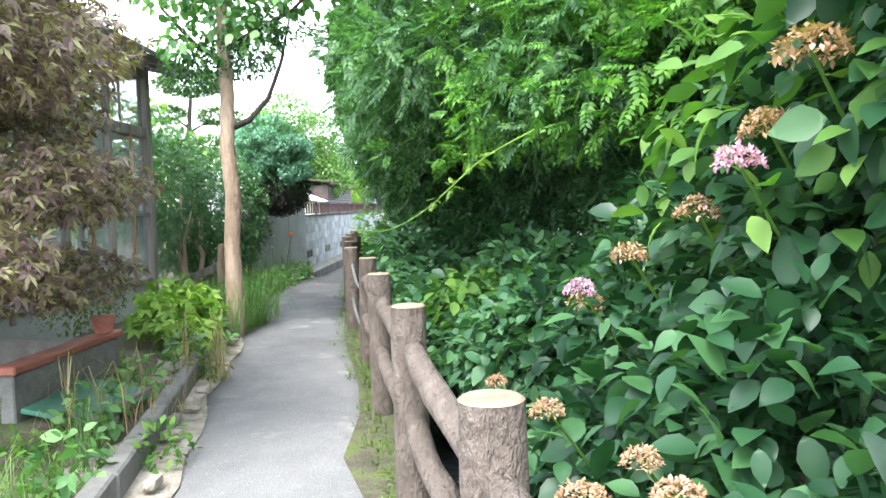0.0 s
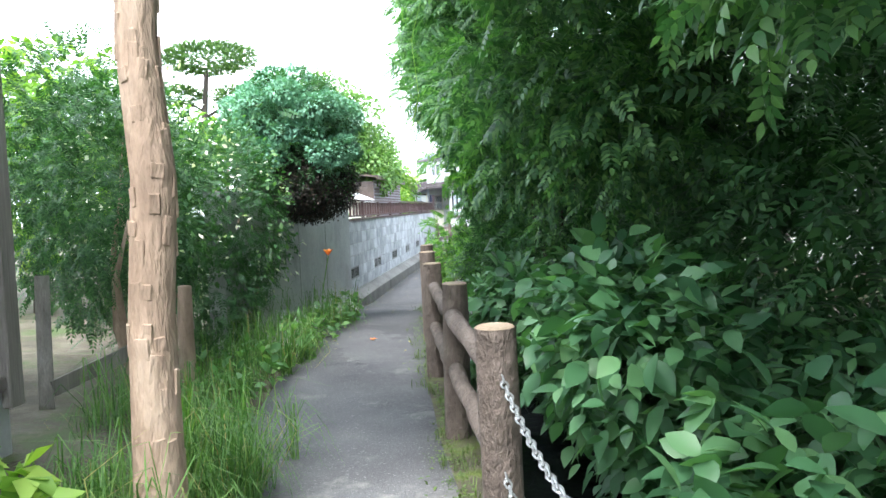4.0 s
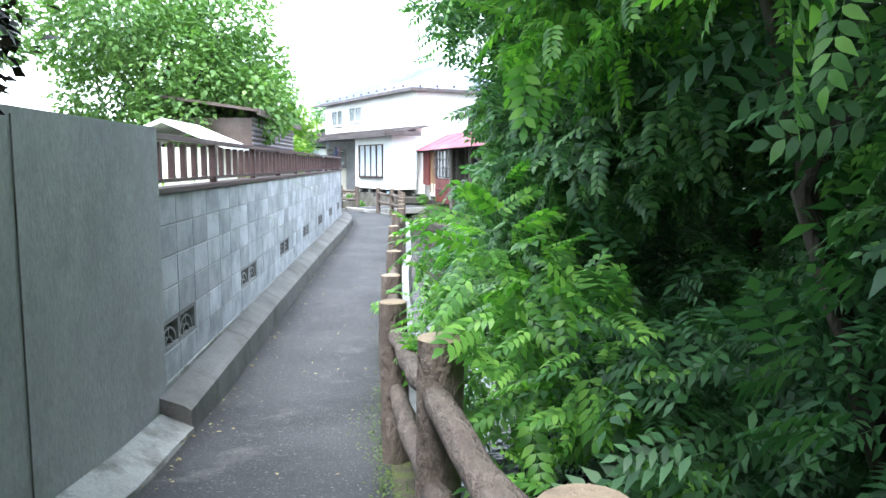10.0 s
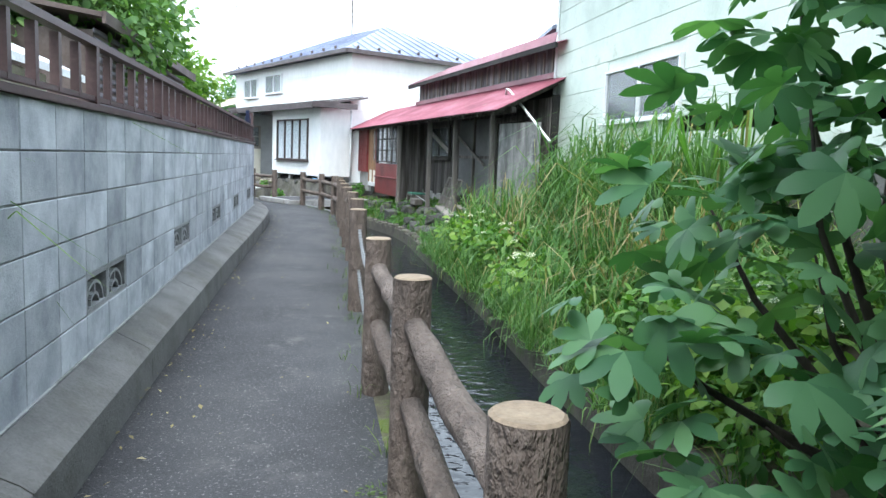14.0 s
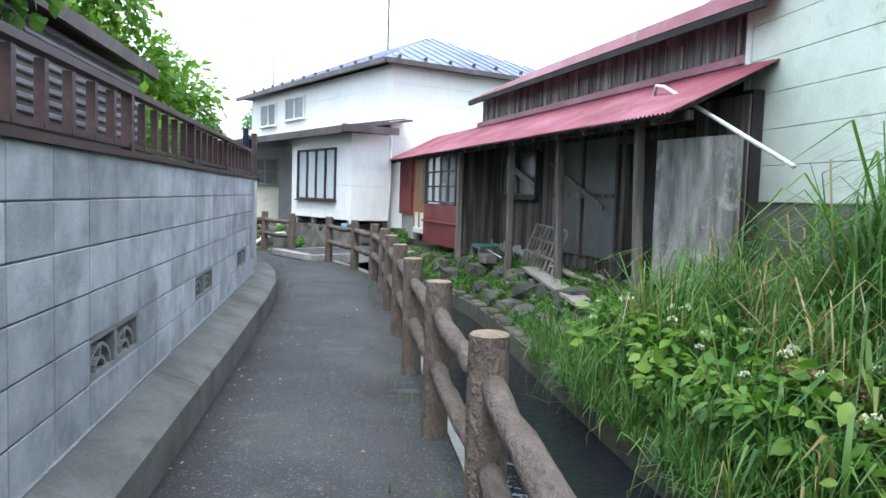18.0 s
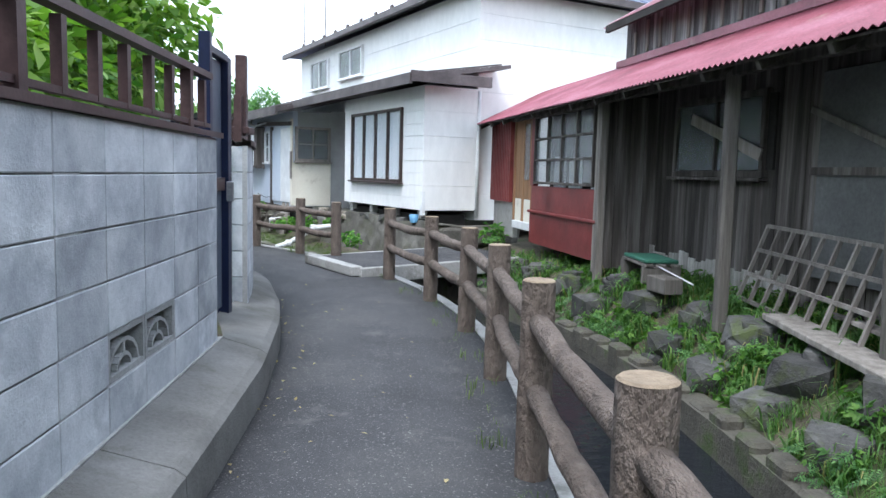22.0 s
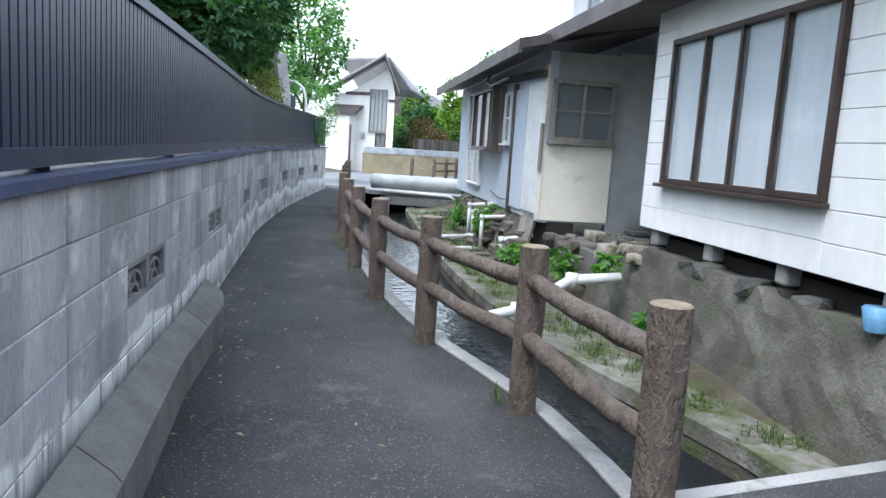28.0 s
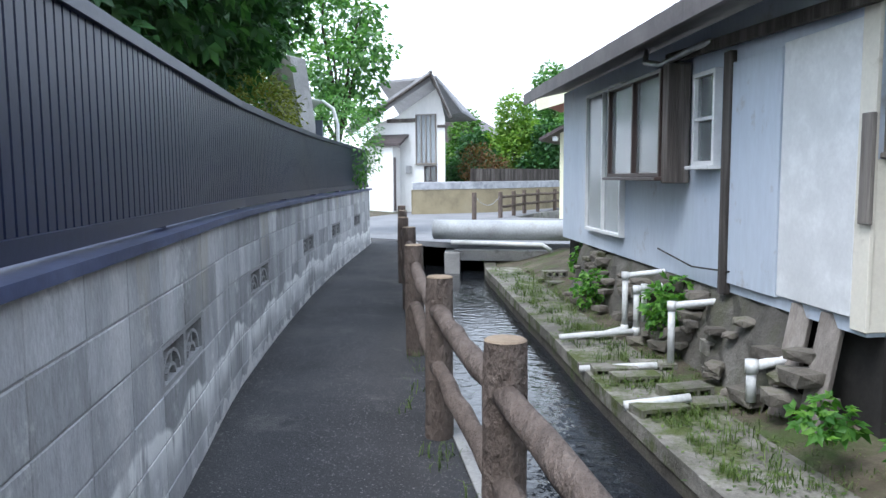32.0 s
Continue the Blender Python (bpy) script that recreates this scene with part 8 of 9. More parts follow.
# ---- white house seen through the thicket ----
far_r = thing("white_cottage", (5.0, 20, 0.2), "white weatherboard house behind the thicket", "house")
C_FR = frame_of((4.2, 15), 0)
part("wall", fbox(Mesh(), C_FR, -2.0, 9.5, -4.5, 0, 0.2, 4.6), M_WHITE, far_r)
for k in range(11):
    part("siding_board", fbox(Mesh(), C_FR, -2.0, 9.5, 0.0, 0.02, 0.25 + 0.4 * k, 0.64 + 0.4 * k, 0.004), M_WHITE, far_r)
window(far_r, C_FR, 5.3, 6.9, 1.9, 2.9, 0.02, 2, 1, M_FRAME_W, M_GLASS, back=M_DARK)
window(far_r, C_FR, 0.5, 2.0, 1.6, 2.8, 0.02, 2, 1, M_FRAME_W, M_GLASS, back=M_DARK)
part("roof", Mesh().prism([C_FR(-2.5, 0.5, 4.6), C_FR(10, 0.5, 4.6), C_FR(10, -5, 6.2), C_FR(-2.5, -5, 6.2)], (0, 0, 0.1)), M_ROOF_BLUE, far_r)

settle(built, lay_garden)

# bed edging along the path
edging = thing("bed_edging", (-2.2, 5, 0.1), "old concrete edging stones along the garden bed", "edging", kind="structure")
ek = random.Random(3)
y = 4.3
while y < 10.8:
    ln = ek.uniform(0.4, 0.62)
    x0, x1 = left_edge(y) - 0.17, left_edge(y + ln) - 0.17
    part("edging_stone", Mesh().beam((x0, y, g(y) + 0.06), (x1, y + ln - 0.015, g(y) + 0.06), 0.1, 0.2 + ek.uniform(-0.02, 0.02), 0.012), M_KERB, edging)
    y += ln
strip_l = [(left_edge(y) - 0.12, y, g(y) + 0.028) for y in np.arange(4, 11.2, 0.4)]
strip_r = [(left_edge(y) + 0.06 + 0.03 * math.sin(5.3 * y) + 0.03 * math.sin(2.1 * y), y, g(y) + 0.013) for y in np.arange(4, 11.2, 0.4)]
put("rubble_strip", Mesh().strip([strip_l, strip_r]), M_CRUSH, kind="structure", label="strip of pale broken concrete beside the asphalt", category="ground")
bare_l = [(left_edge(y) - 0.95, y, g(y) + 0.012 + 0.02 * math.sin(4 * y)) for y in np.arange(4, 9.2, 0.2)]
bare_m = [(left_edge(y) - 0.55 + 0.08 * math.sin(3.1 * y), y, g(y) + 0.045 + 0.03 * math.sin(2.3 * y)) for y in np.arange(4, 9.2, 0.2)]
bare_r = [(left_edge(y) - 0.22, y, g(y) + 0.035) for y in np.arange(4, 9.2, 0.2)]
put("rubble_bed", Mesh().strip([bare_l, bare_m, bare_r]), M_CRUSH, kind="structure", label="bare pale gritty ground of the garden bed", category="ground")
for k in range(55):
    y = ek.uniform(4.3, 10.8)
    st = Mesh().rock((0, 0, 0), (ek.uniform(0.04, 0.13), ek.uniform(0.04, 0.13), ek.uniform(0.03, 0.08)), k)
    put("stone", st, M_CRUSH, label="pale broken stone in the garden bed", category="stone", group="stones in the garden bed", origin=(left_edge(y) - ek.choice((ek.uniform(-0.02, 0.1), ek.uniform(0.28, 0.7))), y, g(y) + 0.06))

# ---- sheds behind the block wall ----
tin = thing("iron_shed", (-6.0, 32, 0.3), "dark ribbed iron shed with a sloping roof behind the wall", "shed")
part("wall", Mesh().box((-6.2, 32.3, 1.3), (1.5, 5.6, 2.4)), M_RUST, tin)
for k in range(20):
    part("rib", Mesh().box((-5.44, 32.3, 0.75 + 0.092 * k), (0.035, 5.6, 0.05), None, 0.012), M_RIB, tin)
part("roof", Mesh().prism([(-5.3, 29.3, 2.6), (-5.3, 35.3, 2.6), (-7.1, 35.3, 2.85), (-7.1, 29.3, 2.85)], (0, 0, 0.05)), M_RUST, tin)
part("fascia", Mesh().beam((-5.29, 29.3, 2.6), (-5.29, 35.3, 2.6), 0.04, 0.12), M_RUST, tin)
M_WHITEROOF = surface("white_sheet_roof", (0.78, 0.79, 0.78), (0.66, 0.67, 0.66), None, 0.6, big=2, fine=30, bump=0.05)
ws = thing("garden_shed", (-6.2, 27, 0.3), "small garden shed with a white sheet roof and cream walls", "shed")
part("wall", Mesh().box((-6.1, 27.3, 1.05), (1.3, 1.6, 1.7), None, 0.01), M_CREAM, ws)
part("roof", Mesh().prism([(-7.0, 26.3, 1.92), (-6.1, 26.3, 2.3), (-5.2, 26.3, 1.92), (-5.2, 26.3, 1.86), (-6.1, 26.3, 2.24), (-7.0, 26.3, 1.86)], (0, 2.0, 0)), M_WHITEROOF, ws)
plantg = thing("broad_grass", (-5.3, 22.5, 0.3), "bright broad-leaved plants behind the railing", "plants", kind="stuff")
rng = np.random.default_rng(91)
tufts("blades", scatter(rng, 60, (-6.6, -4.7), (20.6, 26), lambda x, y: 0.4), rng, 22, 1.1, L_YELLOW, 0.9, plantg)

# ---- shed surroundings ----
lat = thing("lattice_frame", (-0.5, 36.5, 0.3), "grey lattice shutter frame leaning against a shed post", "frame")
pa, pb, pc = Vector((-0.25, 38.1, 0.3)), Vector((-0.32, 36.25, 0.28)), Vector((-0.02, 38.1, 0.93))
u, w = pb - pa, pc - pa
for k in range(9):
    part("slat", Mesh().beam(pa + u * k / 8, pa + u * k / 8 + w, 0.025, 0.03), M_GREYWOOD, lat)
for k in range(4):
    part("bar", Mesh().beam(pa + w * k / 3, pb + w * k / 3, 0.03, 0.03), M_GREYWOOD, lat)
plank = thing("fallen_board", (-0.3, 35, 0.3), "long grey fallen door board at the shed", "board")
part("board", Mesh().beam((-0.35, 37.2, 0.3), (-0.55, 34.0, 0.2), 0.26, 0.045, 0.006), M_GREYWOOD, plank)
junk = random.Random(12)
for k in range(9):
    y = junk.uniform(34.2, 36.8)
    b = thing("scrap_lath", (0.0, y, 0.35), "splintered grey timber scrap on the ground by the shed", "board", "timber scraps")
    part("lath", Mesh().beam((junk.uniform(-0.3, 0.3), y - junk.uniform(0.3, 0.8), 0.28), (junk.uniform(-0.25, 0.35), y + junk.uniform(0.3, 0.8), 0.3 + junk.uniform(0, 0.12)), junk.uniform(0.05, 0.12), 0.025, 0.003), M_GREYWOOD, b)
brace = thing("diagonal_brace", (0, 37, 1.3), "loose diagonal timber hanging on the shed wall", "timber")
part("timber", Mesh().beam(S_FR(-2.9, -0.55, 1.9), S_FR(-4.6, -0.55, 1.25), 0.03, 0.055, 0.005), M_POSTWOOD, brace)
# shed wall: openings and door boards
window(shed, S_FR, -2.2, -0.6, 1.35, 2.15, -0.67, 2, 1, M_OLDWOOD, M_GLASS, depth=0.05, fw=0.06, back=M_DARK)
for a0 in (-3.35, -4.35):
    part("sliding_panel", fbox(Mesh(), S_FR, a0 - 0.45, a0 + 0.45, -0.67, -0.63, 0.55, 2.2, 0.006), M_DUSTY, shed, "dusty grey sliding panel")
    part("panel_frame", fbox(fbox(Mesh(), S_FR, a0 - 0.5, a0 - 0.44, -0.66, -0.6, 0.5, 2.3), S_FR, a0 - 0.5, a0 + 0.5, -0.66, -0.6, 1.38, 1.44), M_OLDWOOD, shed)
# the doorway is a near-black sheet, its shade put into the colour
part("doorway", fbox(Mesh(), S_FR, -6.1, -5.1, -0.66, -0.62, 0.4, 2.1, 0.006), M_DARK, shed, "near-black sheet standing for an unlit doorway")
for a in (-6.15, -5.05):
    part("door_post", fbox(Mesh(), S_FR, a - 0.05, a + 0.05, -0.68, -0.56, 0.3, 2.3, 0.006), M_OLDWOOD, shed)
part("lintel", fbox(Mesh(), S_FR, -6.3, -4.9, -0.68, -0.56, 2.08, 2.18, 0.006), M_OLDWOOD, shed)
fr_ = random.Random(21)
a = -2.6
while a < -0.1:
    wd = fr_.uniform(0.09, 0.14)
    part("bleached_foot", fbox(Mesh(), S_FR, a, a + wd - 0.004, -0.672, -0.655, 0.2, 0.5 + fr_.uniform(-0.05, 0.05), 0.003), M_BLEACH, shed, "bleached board ends")
    a += wd
for k in range(30):
    a = -7.0 + k * 0.34
    if a < 1.3:
        part("loose_lath", fbox(Mesh(), S_FR, a, a + 0.05, -0.97, -0.945, 2.95, 3.3 + fr_.uniform(-0.1, 0.1), 0.003), M_GREYWOOD, shed)
pal = thing("plastic_pallet", (-0.6, 39.5, 0.25), "dull green slatted lid on a grey wooden trestle by the shed", "pallet")
part("lid", Mesh().box((-0.56, 39.55, 0.47), (0.36, 0.72, 0.035), None, 0.008), M_GREENPLASTIC, pal)
for x in (-0.7, -0.56, -0.42):
    part("slat", Mesh().box((x, 39.55, 0.43), (0.09, 0.8, 0.03), None, 0.004), M_POSTWOOD, pal)
for y in (39.2, 39.9):
    part("foot", Mesh().box((-0.56, y, 0.33), (0.4, 0.07, 0.17), None, 0.005), M_POSTWOOD, pal)
crate = thing("wooden_crate", (-0.7, 38.75, 0.3), "weathered grey wooden box lying by the shed", "box")
part("side", Mesh().box((-0.68, 38.75, 0.3), (0.2, 0.34, 0.15), Matrix.Rotation(0.2, 3, "Z"), 0.01), M_POSTWOOD, crate)
rod = thing("white_rod", (-0.9, 38, 0.2), "thin white plastic rod lying on the stones", "rod")
part("rod", Mesh().tube([(-0.62, 39.3, 0.44), (-0.5, 38.5, 0.34)], 0.009, 8), M_PVC, rod, smooth=True)
pipe_d = thing("downpipe", (0.3, 33, 2), "long white plastic pipe slanting between shed and green house", "pipe")
part("pipe", Mesh().tube([(0.32, 34.6, 2.55), (0.3, 34.5, 2.66), (0.3, 34.3, 2.62), (0.3, 31.87, 1.66)], 0.021, 10), M_PVC, pipe_d, smooth=True)


def ledge_z(x, y):
    """Height of the bank between canal lip and buildings, by distance from the canal wall."""
    best = min(((p - Vector((x, y))).length, i) for i, p in enumerate(R_EDGE))[1]
    d = (Vector((x, y)) - R_EDGE[best]).dot(R_NORM[best]) - lerp(WIDTH, y)
    lip, bk = lerp(LIP, y), lerp(BANK, y)
    return lerp([(-0.1, lip), (0.22, lip), (0.7, lerp(SHELF, y)), (1.5, bk), (4, bk + 0.15)], d)


rk = random.Random(33)
for k in range(165):
    y = rk.uniform(33.0, 41.6)
    i = min(range(len(R_EDGE)), key=lambda q: abs(R_EDGE[q].y - y))
    d = rk.choice((rk.uniform(1.5, 1.7), rk.uniform(1.85, 2.2), rk.uniform(1.9, 2.3)))
    p = R_EDGE[i] + R_NORM[i] * d
    s = rk.uniform(0.1, 0.2) if d < 1.6 else rk.choice((rk.uniform(0.16, 0.26), rk.uniform(0.24, 0.4)))
    if d > 1.6 and p.x > S_FR(0, 0, 0).x + 0.6:
        continue
    put("stone", Mesh().rock((0, 0, 0), (s, s * rk.uniform(0.8, 1.4), s * rk.uniform(0.5, 0.8)), k + 900, Matrix.Rotation(rk.uniform(0, 3), 3, "Z")), M_ROCK, label="rough dark stone on the canal bank", category="stone",
        group="stones along the canal bank", origin=(p.x, p.y, ledge_z(p.x, p.y) + s * 0.14))
# edging bricks of the far canal lip
for i in range(len(R_EDGE)):
    y = R_EDGE[i].y
    if not 26 < y < 42:
        continue
    for t in (0.0, 0.5):
        p = R_EDGE[i].lerp(R_EDGE[min(i + 1, len(R_EDGE) - 1)], t) + R_NORM[i] * (lerp(WIDTH, y) + 0.06)
        h = math.atan2(R_NORM[i].y, R_NORM[i].x)
        put("edging_stone", Mesh().box((0, 0, 0), (0.15, 0.24, 0.22), Matrix.Rotation(h, 3, "Z"), 0.025), M_MOSSROCK, parent=None, label="mossy edging stone on the canal lip", category="stone", group="edging stones of the canal", origin=(p.x + rk.uniform(-0.02, 0.02), p.y, lerp(LIP, y) - 0.03 + rk.uniform(-0.03, 0.03)))
grass2 = thing("bank_grass", (-1.2, 37, 0), "bright grass and weeds between the bank stones", "grass", kind="stuff")
rng = np.random.default_rng(101)
gpts = []
while len(gpts) < 1700:
    y = rng.uniform(32.5, 42.0)
    i = min(range(len(R_EDGE)), key=lambda q: abs(R_EDGE[q].y - y))
    p = R_EDGE[i] + R_NORM[i] * rng.uniform(1.5, 2.6) + Vector((-R_NORM[i].y, R_NORM[i].x)) * rng.uniform(-0.3, 0.3)
    gpts.append((p.x, p.y, ledge_z(p.x, p.y)))
gpts = np.array(gpts)
tufts("grass_blades", gpts, rng, 18, 0.2, L_GRASS, 1.8, grass2, turf=True)
sel = gpts[rng.random(len(gpts)) < 0.07]
crown("weed_leaves", "lobed", [(x, y, z + 0.08, 0.16, 0.2, 0.12) for x, y, z in sel], 170, 0.06, L_BRIGHT, 103, grass2, depth=0.8, flat=0.7)
crown("weed_leaves", "fern", [(x, y, z + 0.08, 0.16, 0.2, 0.1) for x, y, z in gpts[::22]], 90, 0.12, L_WISTERIA, 104, grass2, depth=0.8, flat=0.7)

# ---- stone base and ledge below the white house ----
base = thing("stone_base", (-3.5, 45.5, 0.2), "rough rendered stone retaining wall under the white house", "wall", kind="structure")
bk2 = random.Random(55)
M_BASE = surface("rough_render", (0.11, 0.103, 0.09), (0.05, 0.047, 0.04), (0.21, 0.2, 0.178), 0.95, big=1.8, fine=35, bump=0.8, stain=(0.085, 0.085, 0.06), stain_amount=0.55, stain_scale=2.2)
bw = Mesh()
nA, nZ = 26, 7
grid = []
for j in range(nZ):
    row = []
    for k in range(nA + 1):
        a = -0.6 + 5.0 * k / nA
        z = -0.35 + 0.83 * j / (nZ - 1)
        b = 0.28 - 0.2 * j / (nZ - 1) + bk2.uniform(-0.018, 0.018)
        if j == nZ - 1:
            z += bk2.uniform(-0.07, 0.04)
        row.append(E_FR(a, b, z))
    grid.append(row)
grid.append([E_FR(-0.6 + 5.0 * k / nA, -0.5, 0.45) for k in range(nA + 1)])
bw.strip(grid)
part("rendered_face", bw, M_BASE, base)
bw = Mesh()
grid = []
for j in range(5):
    grid.append([E_FR(-0.6 + bk2.uniform(-0.03, 0.03), 0.28 - 0.05 * j - 1.7 * k / 8, -0.35 + 0.2 * j) for k in range(9)])
bw.strip(grid)
part("rendered_face", bw, M_BASE, base)
part("concrete_shelf", fbox(Mesh(), E_FR, -0.7, 0.05, -1.4, 0.0, 0.15, 0.42, 0.03), M_BASE, base)
for k in range(12):
    a = bk2.uniform(-0.5, 4.6)
    s = bk2.uniform(0.08, 0.22)
    p = E_FR(a, bk2.uniform(-0.12, 0.05), 0.46)
    put("stone", Mesh().rock((0, 0, 0), (s, s * 1.2, s * 0.6), k + 50, Matrix.Rotation(bk2.uniform(0, 3), 3, "Z")), M_ROCK, label="loose stone on the retaining wall", category="stone", group="stones on the retaining wall", origin=(p.x, p.y, p.z))
for k in range(14):
    s = bk2.uniform(0.1, 0.24)
    p = E_FR(bk2.uniform(3.3, 4.9), bk2.uniform(-0.3, 0.22), 0.36 + bk2.uniform(-0.08, 0.1))
    put("stone", Mesh().rock((0, 0, 0), (s, s * 1.2, s * 0.65), k + 350, Matrix.Rotation(bk2.uniform(0, 3), 3, "Z")), M_CRUSH, label="pale broken stone heaped by the entrance", category="stone", group="stones heaped by the entrance", origin=(p.x, p.y, p.z))
blue_pot = thing("blue_bucket", E_FR(0.12, 0.1, 0.5), "small blue plastic bucket under the house corner", "bucket")
part("bucket", Mesh().tube([E_FR(0.12, 0.1, 0.47), E_FR(0.12, 0.1, 0.6), E_FR(0.12, 0.1, 0.61), E_FR(0.12, 0.1, 0.49)], [0.06, 0.085, 0.075, 0.05], 12, False), M_BLUEPLASTIC, blue_pot, smooth=True)
bw = Mesh()
# stones below entrance and blue house
ent = random.Random(61)
M_BROWNSTONE = surface("brown_rough_stone", (0.155, 0.14, 0.118), (0.085, 0.077, 0.066), (0.24, 0.22, 0.19), 0.95, big=4, fine=30, bump=0.8, rand=0.25, stain=(0.08, 0.085, 0.045), stain_amount=0.35, stain_scale=4)
bw = Mesh()
bw.strip([[N_FR(0.7 + 5.6 * k / 30, b + ent.uniform(-0.03, 0.03), z + ent.uniform(-0.03, 0.03)) for k in range(31)] for b, z in ((0.3, -0.3), (0.22, -0.12), (0.16, 0.05), (0.1, 0.22), (0.04, 0.38), (-0.03, 0.52), (-0.2, 0.52))])
put("rubble_slope", bw, M_BASE, label="earth and rubble slope under the old house", category="bank", kind="structure")
for k in range(65):
    a = ent.uniform(-1.7, 6.2)
    t = ent.random()
    s = ent.uniform(0.1, 0.22)
    b = 0.34 - 0.3 * t if a > 0 else -0.2 + 0.5 * (1 - t)
    p = N_FR(a, b, -0.15 + 0.6 * t)
    put("stone", Mesh().rock((0, 0, 0), (s * 1.2, s * ent.uniform(0.8, 1.2), s * ent.uniform(0.4, 0.6)), k + 200, Matrix.Rotation(ent.uniform(0, 3), 3, "Z")), M_BROWNSTONE, label="rough stone of the loose wall under the old house", category="stone", group="stones under the old house", origin=tuple(p))
# near-black block painted for the unlit gap under the house
part("foundation", fbox(Mesh(), N_FR, 0.0, 7.6, -0.5, -0.12, -0.3, 0.55), M_DARK, annex)
for a in (0.25, 0.6):
    part("prop", Mesh().beam(N_FR(a, 0.2, -0.25), N_FR(a + 0.1, -0.02, 0.6), 0.16, 0.05, 0.005), M_GREYWOOD, annex, "leaning grey timber prop")
part("wire", Mesh().tube([N_FR(1.7, 0.04, 0.7), N_FR(2.4, 0.06, 0.66), N_FR(3.3, 0.04, 0.74)], 0.008, 5), M_DARK, annex)
part("tap_pipe", Mesh().tube([N_FR(2.0, 0.1, 2.62), N_FR(2.3, 0.15, 2.6), N_FR(2.9, 0.2, 2.55), N_FR(3.2, 0.25, 2.62), N_FR(3.3, 0.2, 2.75)], 0.03, 8), M_STEEL, annex, smooth=True)
stepst = thing("door_step", N_FR(-0.5, -1.6, 0.36), "stacked grey paving slabs and buckets by the entrance", "step")
for k, (a, b, z, sx, sy) in enumerate(((-0.3, -1.5, 0.4, 0.5, 0.9), (-0.25, -1.55, 0.47, 0.35, 0.7), (-0.8, -1.9, 0.38, 0.5, 0.5))):
    part("slab", Mesh().box(N_FR(a, b, z), (sx, sy, 0.06), N_FR.m, 0.01), M_KERB, stepst)
lampj = thing("white_jar", N_FR(-0.25, -1.75, 0.5), "white pottery jar on the slabs", "jar")
part("jar", Mesh().tube([N_FR(-0.25, -1.75, 0.5), N_FR(-0.25, -1.75, 0.56), N_FR(-0.25, -1.75, 0.66), N_FR(-0.25, -1.75, 0.7)], [0.09, 0.12, 0.11, 0.07], 12), M_CREAM, lampj, smooth=True)
# concrete ledge slabs along the canal by the old house
M_LEDGE = surface("mossy_concrete", (0.2, 0.19, 0.165), (0.09, 0.085, 0.068), (0.33, 0.315, 0.28), 0.93, big=2.5, fine=30, bump=0.7, rand=0.15, stain=(0.075, 0.092, 0.03), stain_amount=0.6, stain_scale=2.4)
led = thing("canal_ledge", (-7.5, 51, -0.2), "mossy concrete ledge with hollow blocks beside the canal", "ledge", kind="structure")
for i in range(len(R_EDGE) - 1):
    y = R_EDGE[i].y
    if 42.5 < y < 57:
        w0 = lerp(WIDTH, y)
        q = [R_EDGE[i] + R_NORM[i] * (w0 - 0.03), R_EDGE[i + 1] + R_NORM[i + 1] * (w0 - 0.03), R_EDGE[i + 1] + R_NORM[i + 1] * (w0 + 1.1), R_EDGE[i] + R_NORM[i] * (w0 + 1.1)]
        z = lerp(LIP, y)
        part("ledge_slab", Mesh().prism([v3(p, z - 0.06) for p in q], (0, 0, 0.12)), M_LEDGE, led)


def hollow_block():
    """A block with three open cells, one closed surface."""
    m = Mesh()
    xs = (-0.195, -0.165, -0.07, -0.045, 0.045, 0.07, 0.165, 0.195)
    zs = (-0.055, -0.034, 0.03, 0.055)
    solid = {(a, c) for a in range(7) for c in range(3) if a % 2 == 0 or c != 1}
    for y in (-0.095, 0.095):
        m.add([(x, y, z) for x in xs for z in zs], [tuple((a * 4 + c, a * 4 + c + 1, a * 4 + c + 5, a * 4 + c + 4)[::-1 if y < 0 else 1]) for a, c in sorted(solid)])
    for a, c in sorted(solid):
        for da, dc, p, q in ((-1, 0, (a, c), (a, c + 1)), (1, 0, (a + 1, c), (a + 1, c + 1)), (0, -1, (a, c), (a + 1, c)), (0, 1, (a, c + 1), (a + 1, c + 1))):
            if (a + da, c + dc) not in solid:
                i0, i1 = p[0] * 4 + p[1], q[0] * 4 + q[1]
                m.f.append((i0, i1, 32 + i1, 32 + i0))
    return m


hb_data = hollow_block().data("hollow_block")
hb_data.materials.append(M_LEDGE)
hbk = random.Random(71)
for k, (x, y, z) in enumerate(((-7.55, 51.1, -0.12), (-7.35, 50.9, -0.12), (-7.25, 51.35, -0.12), (-7.1, 50.1, -0.12), (-6.75, 50.35, -0.12), (-6.95, 50.6, -0.1), (-6.6, 51.3, 0.0), (-6.65, 51.32, 0.115), (-7.9, 52.4, -0.12), (-7.4, 52.9, 0.3), (-9.2, 56.2, -0.1), (-9.15, 56.25, 0.015), (-8.7, 56.8, 0.25), (-9.0, 55.9, -0.1))):
    ob = tagged(new("hollow_block", hb_data), "old hollow concrete block on the ledge", "concrete block", "hollow blocks on the ledge")
    ob.matrix_world = Matrix.Translation((x, y, z - 0.17)) @ Matrix.Rotation(radians(24) + hbk.uniform(-0.2, 0.2), 4, "Z")


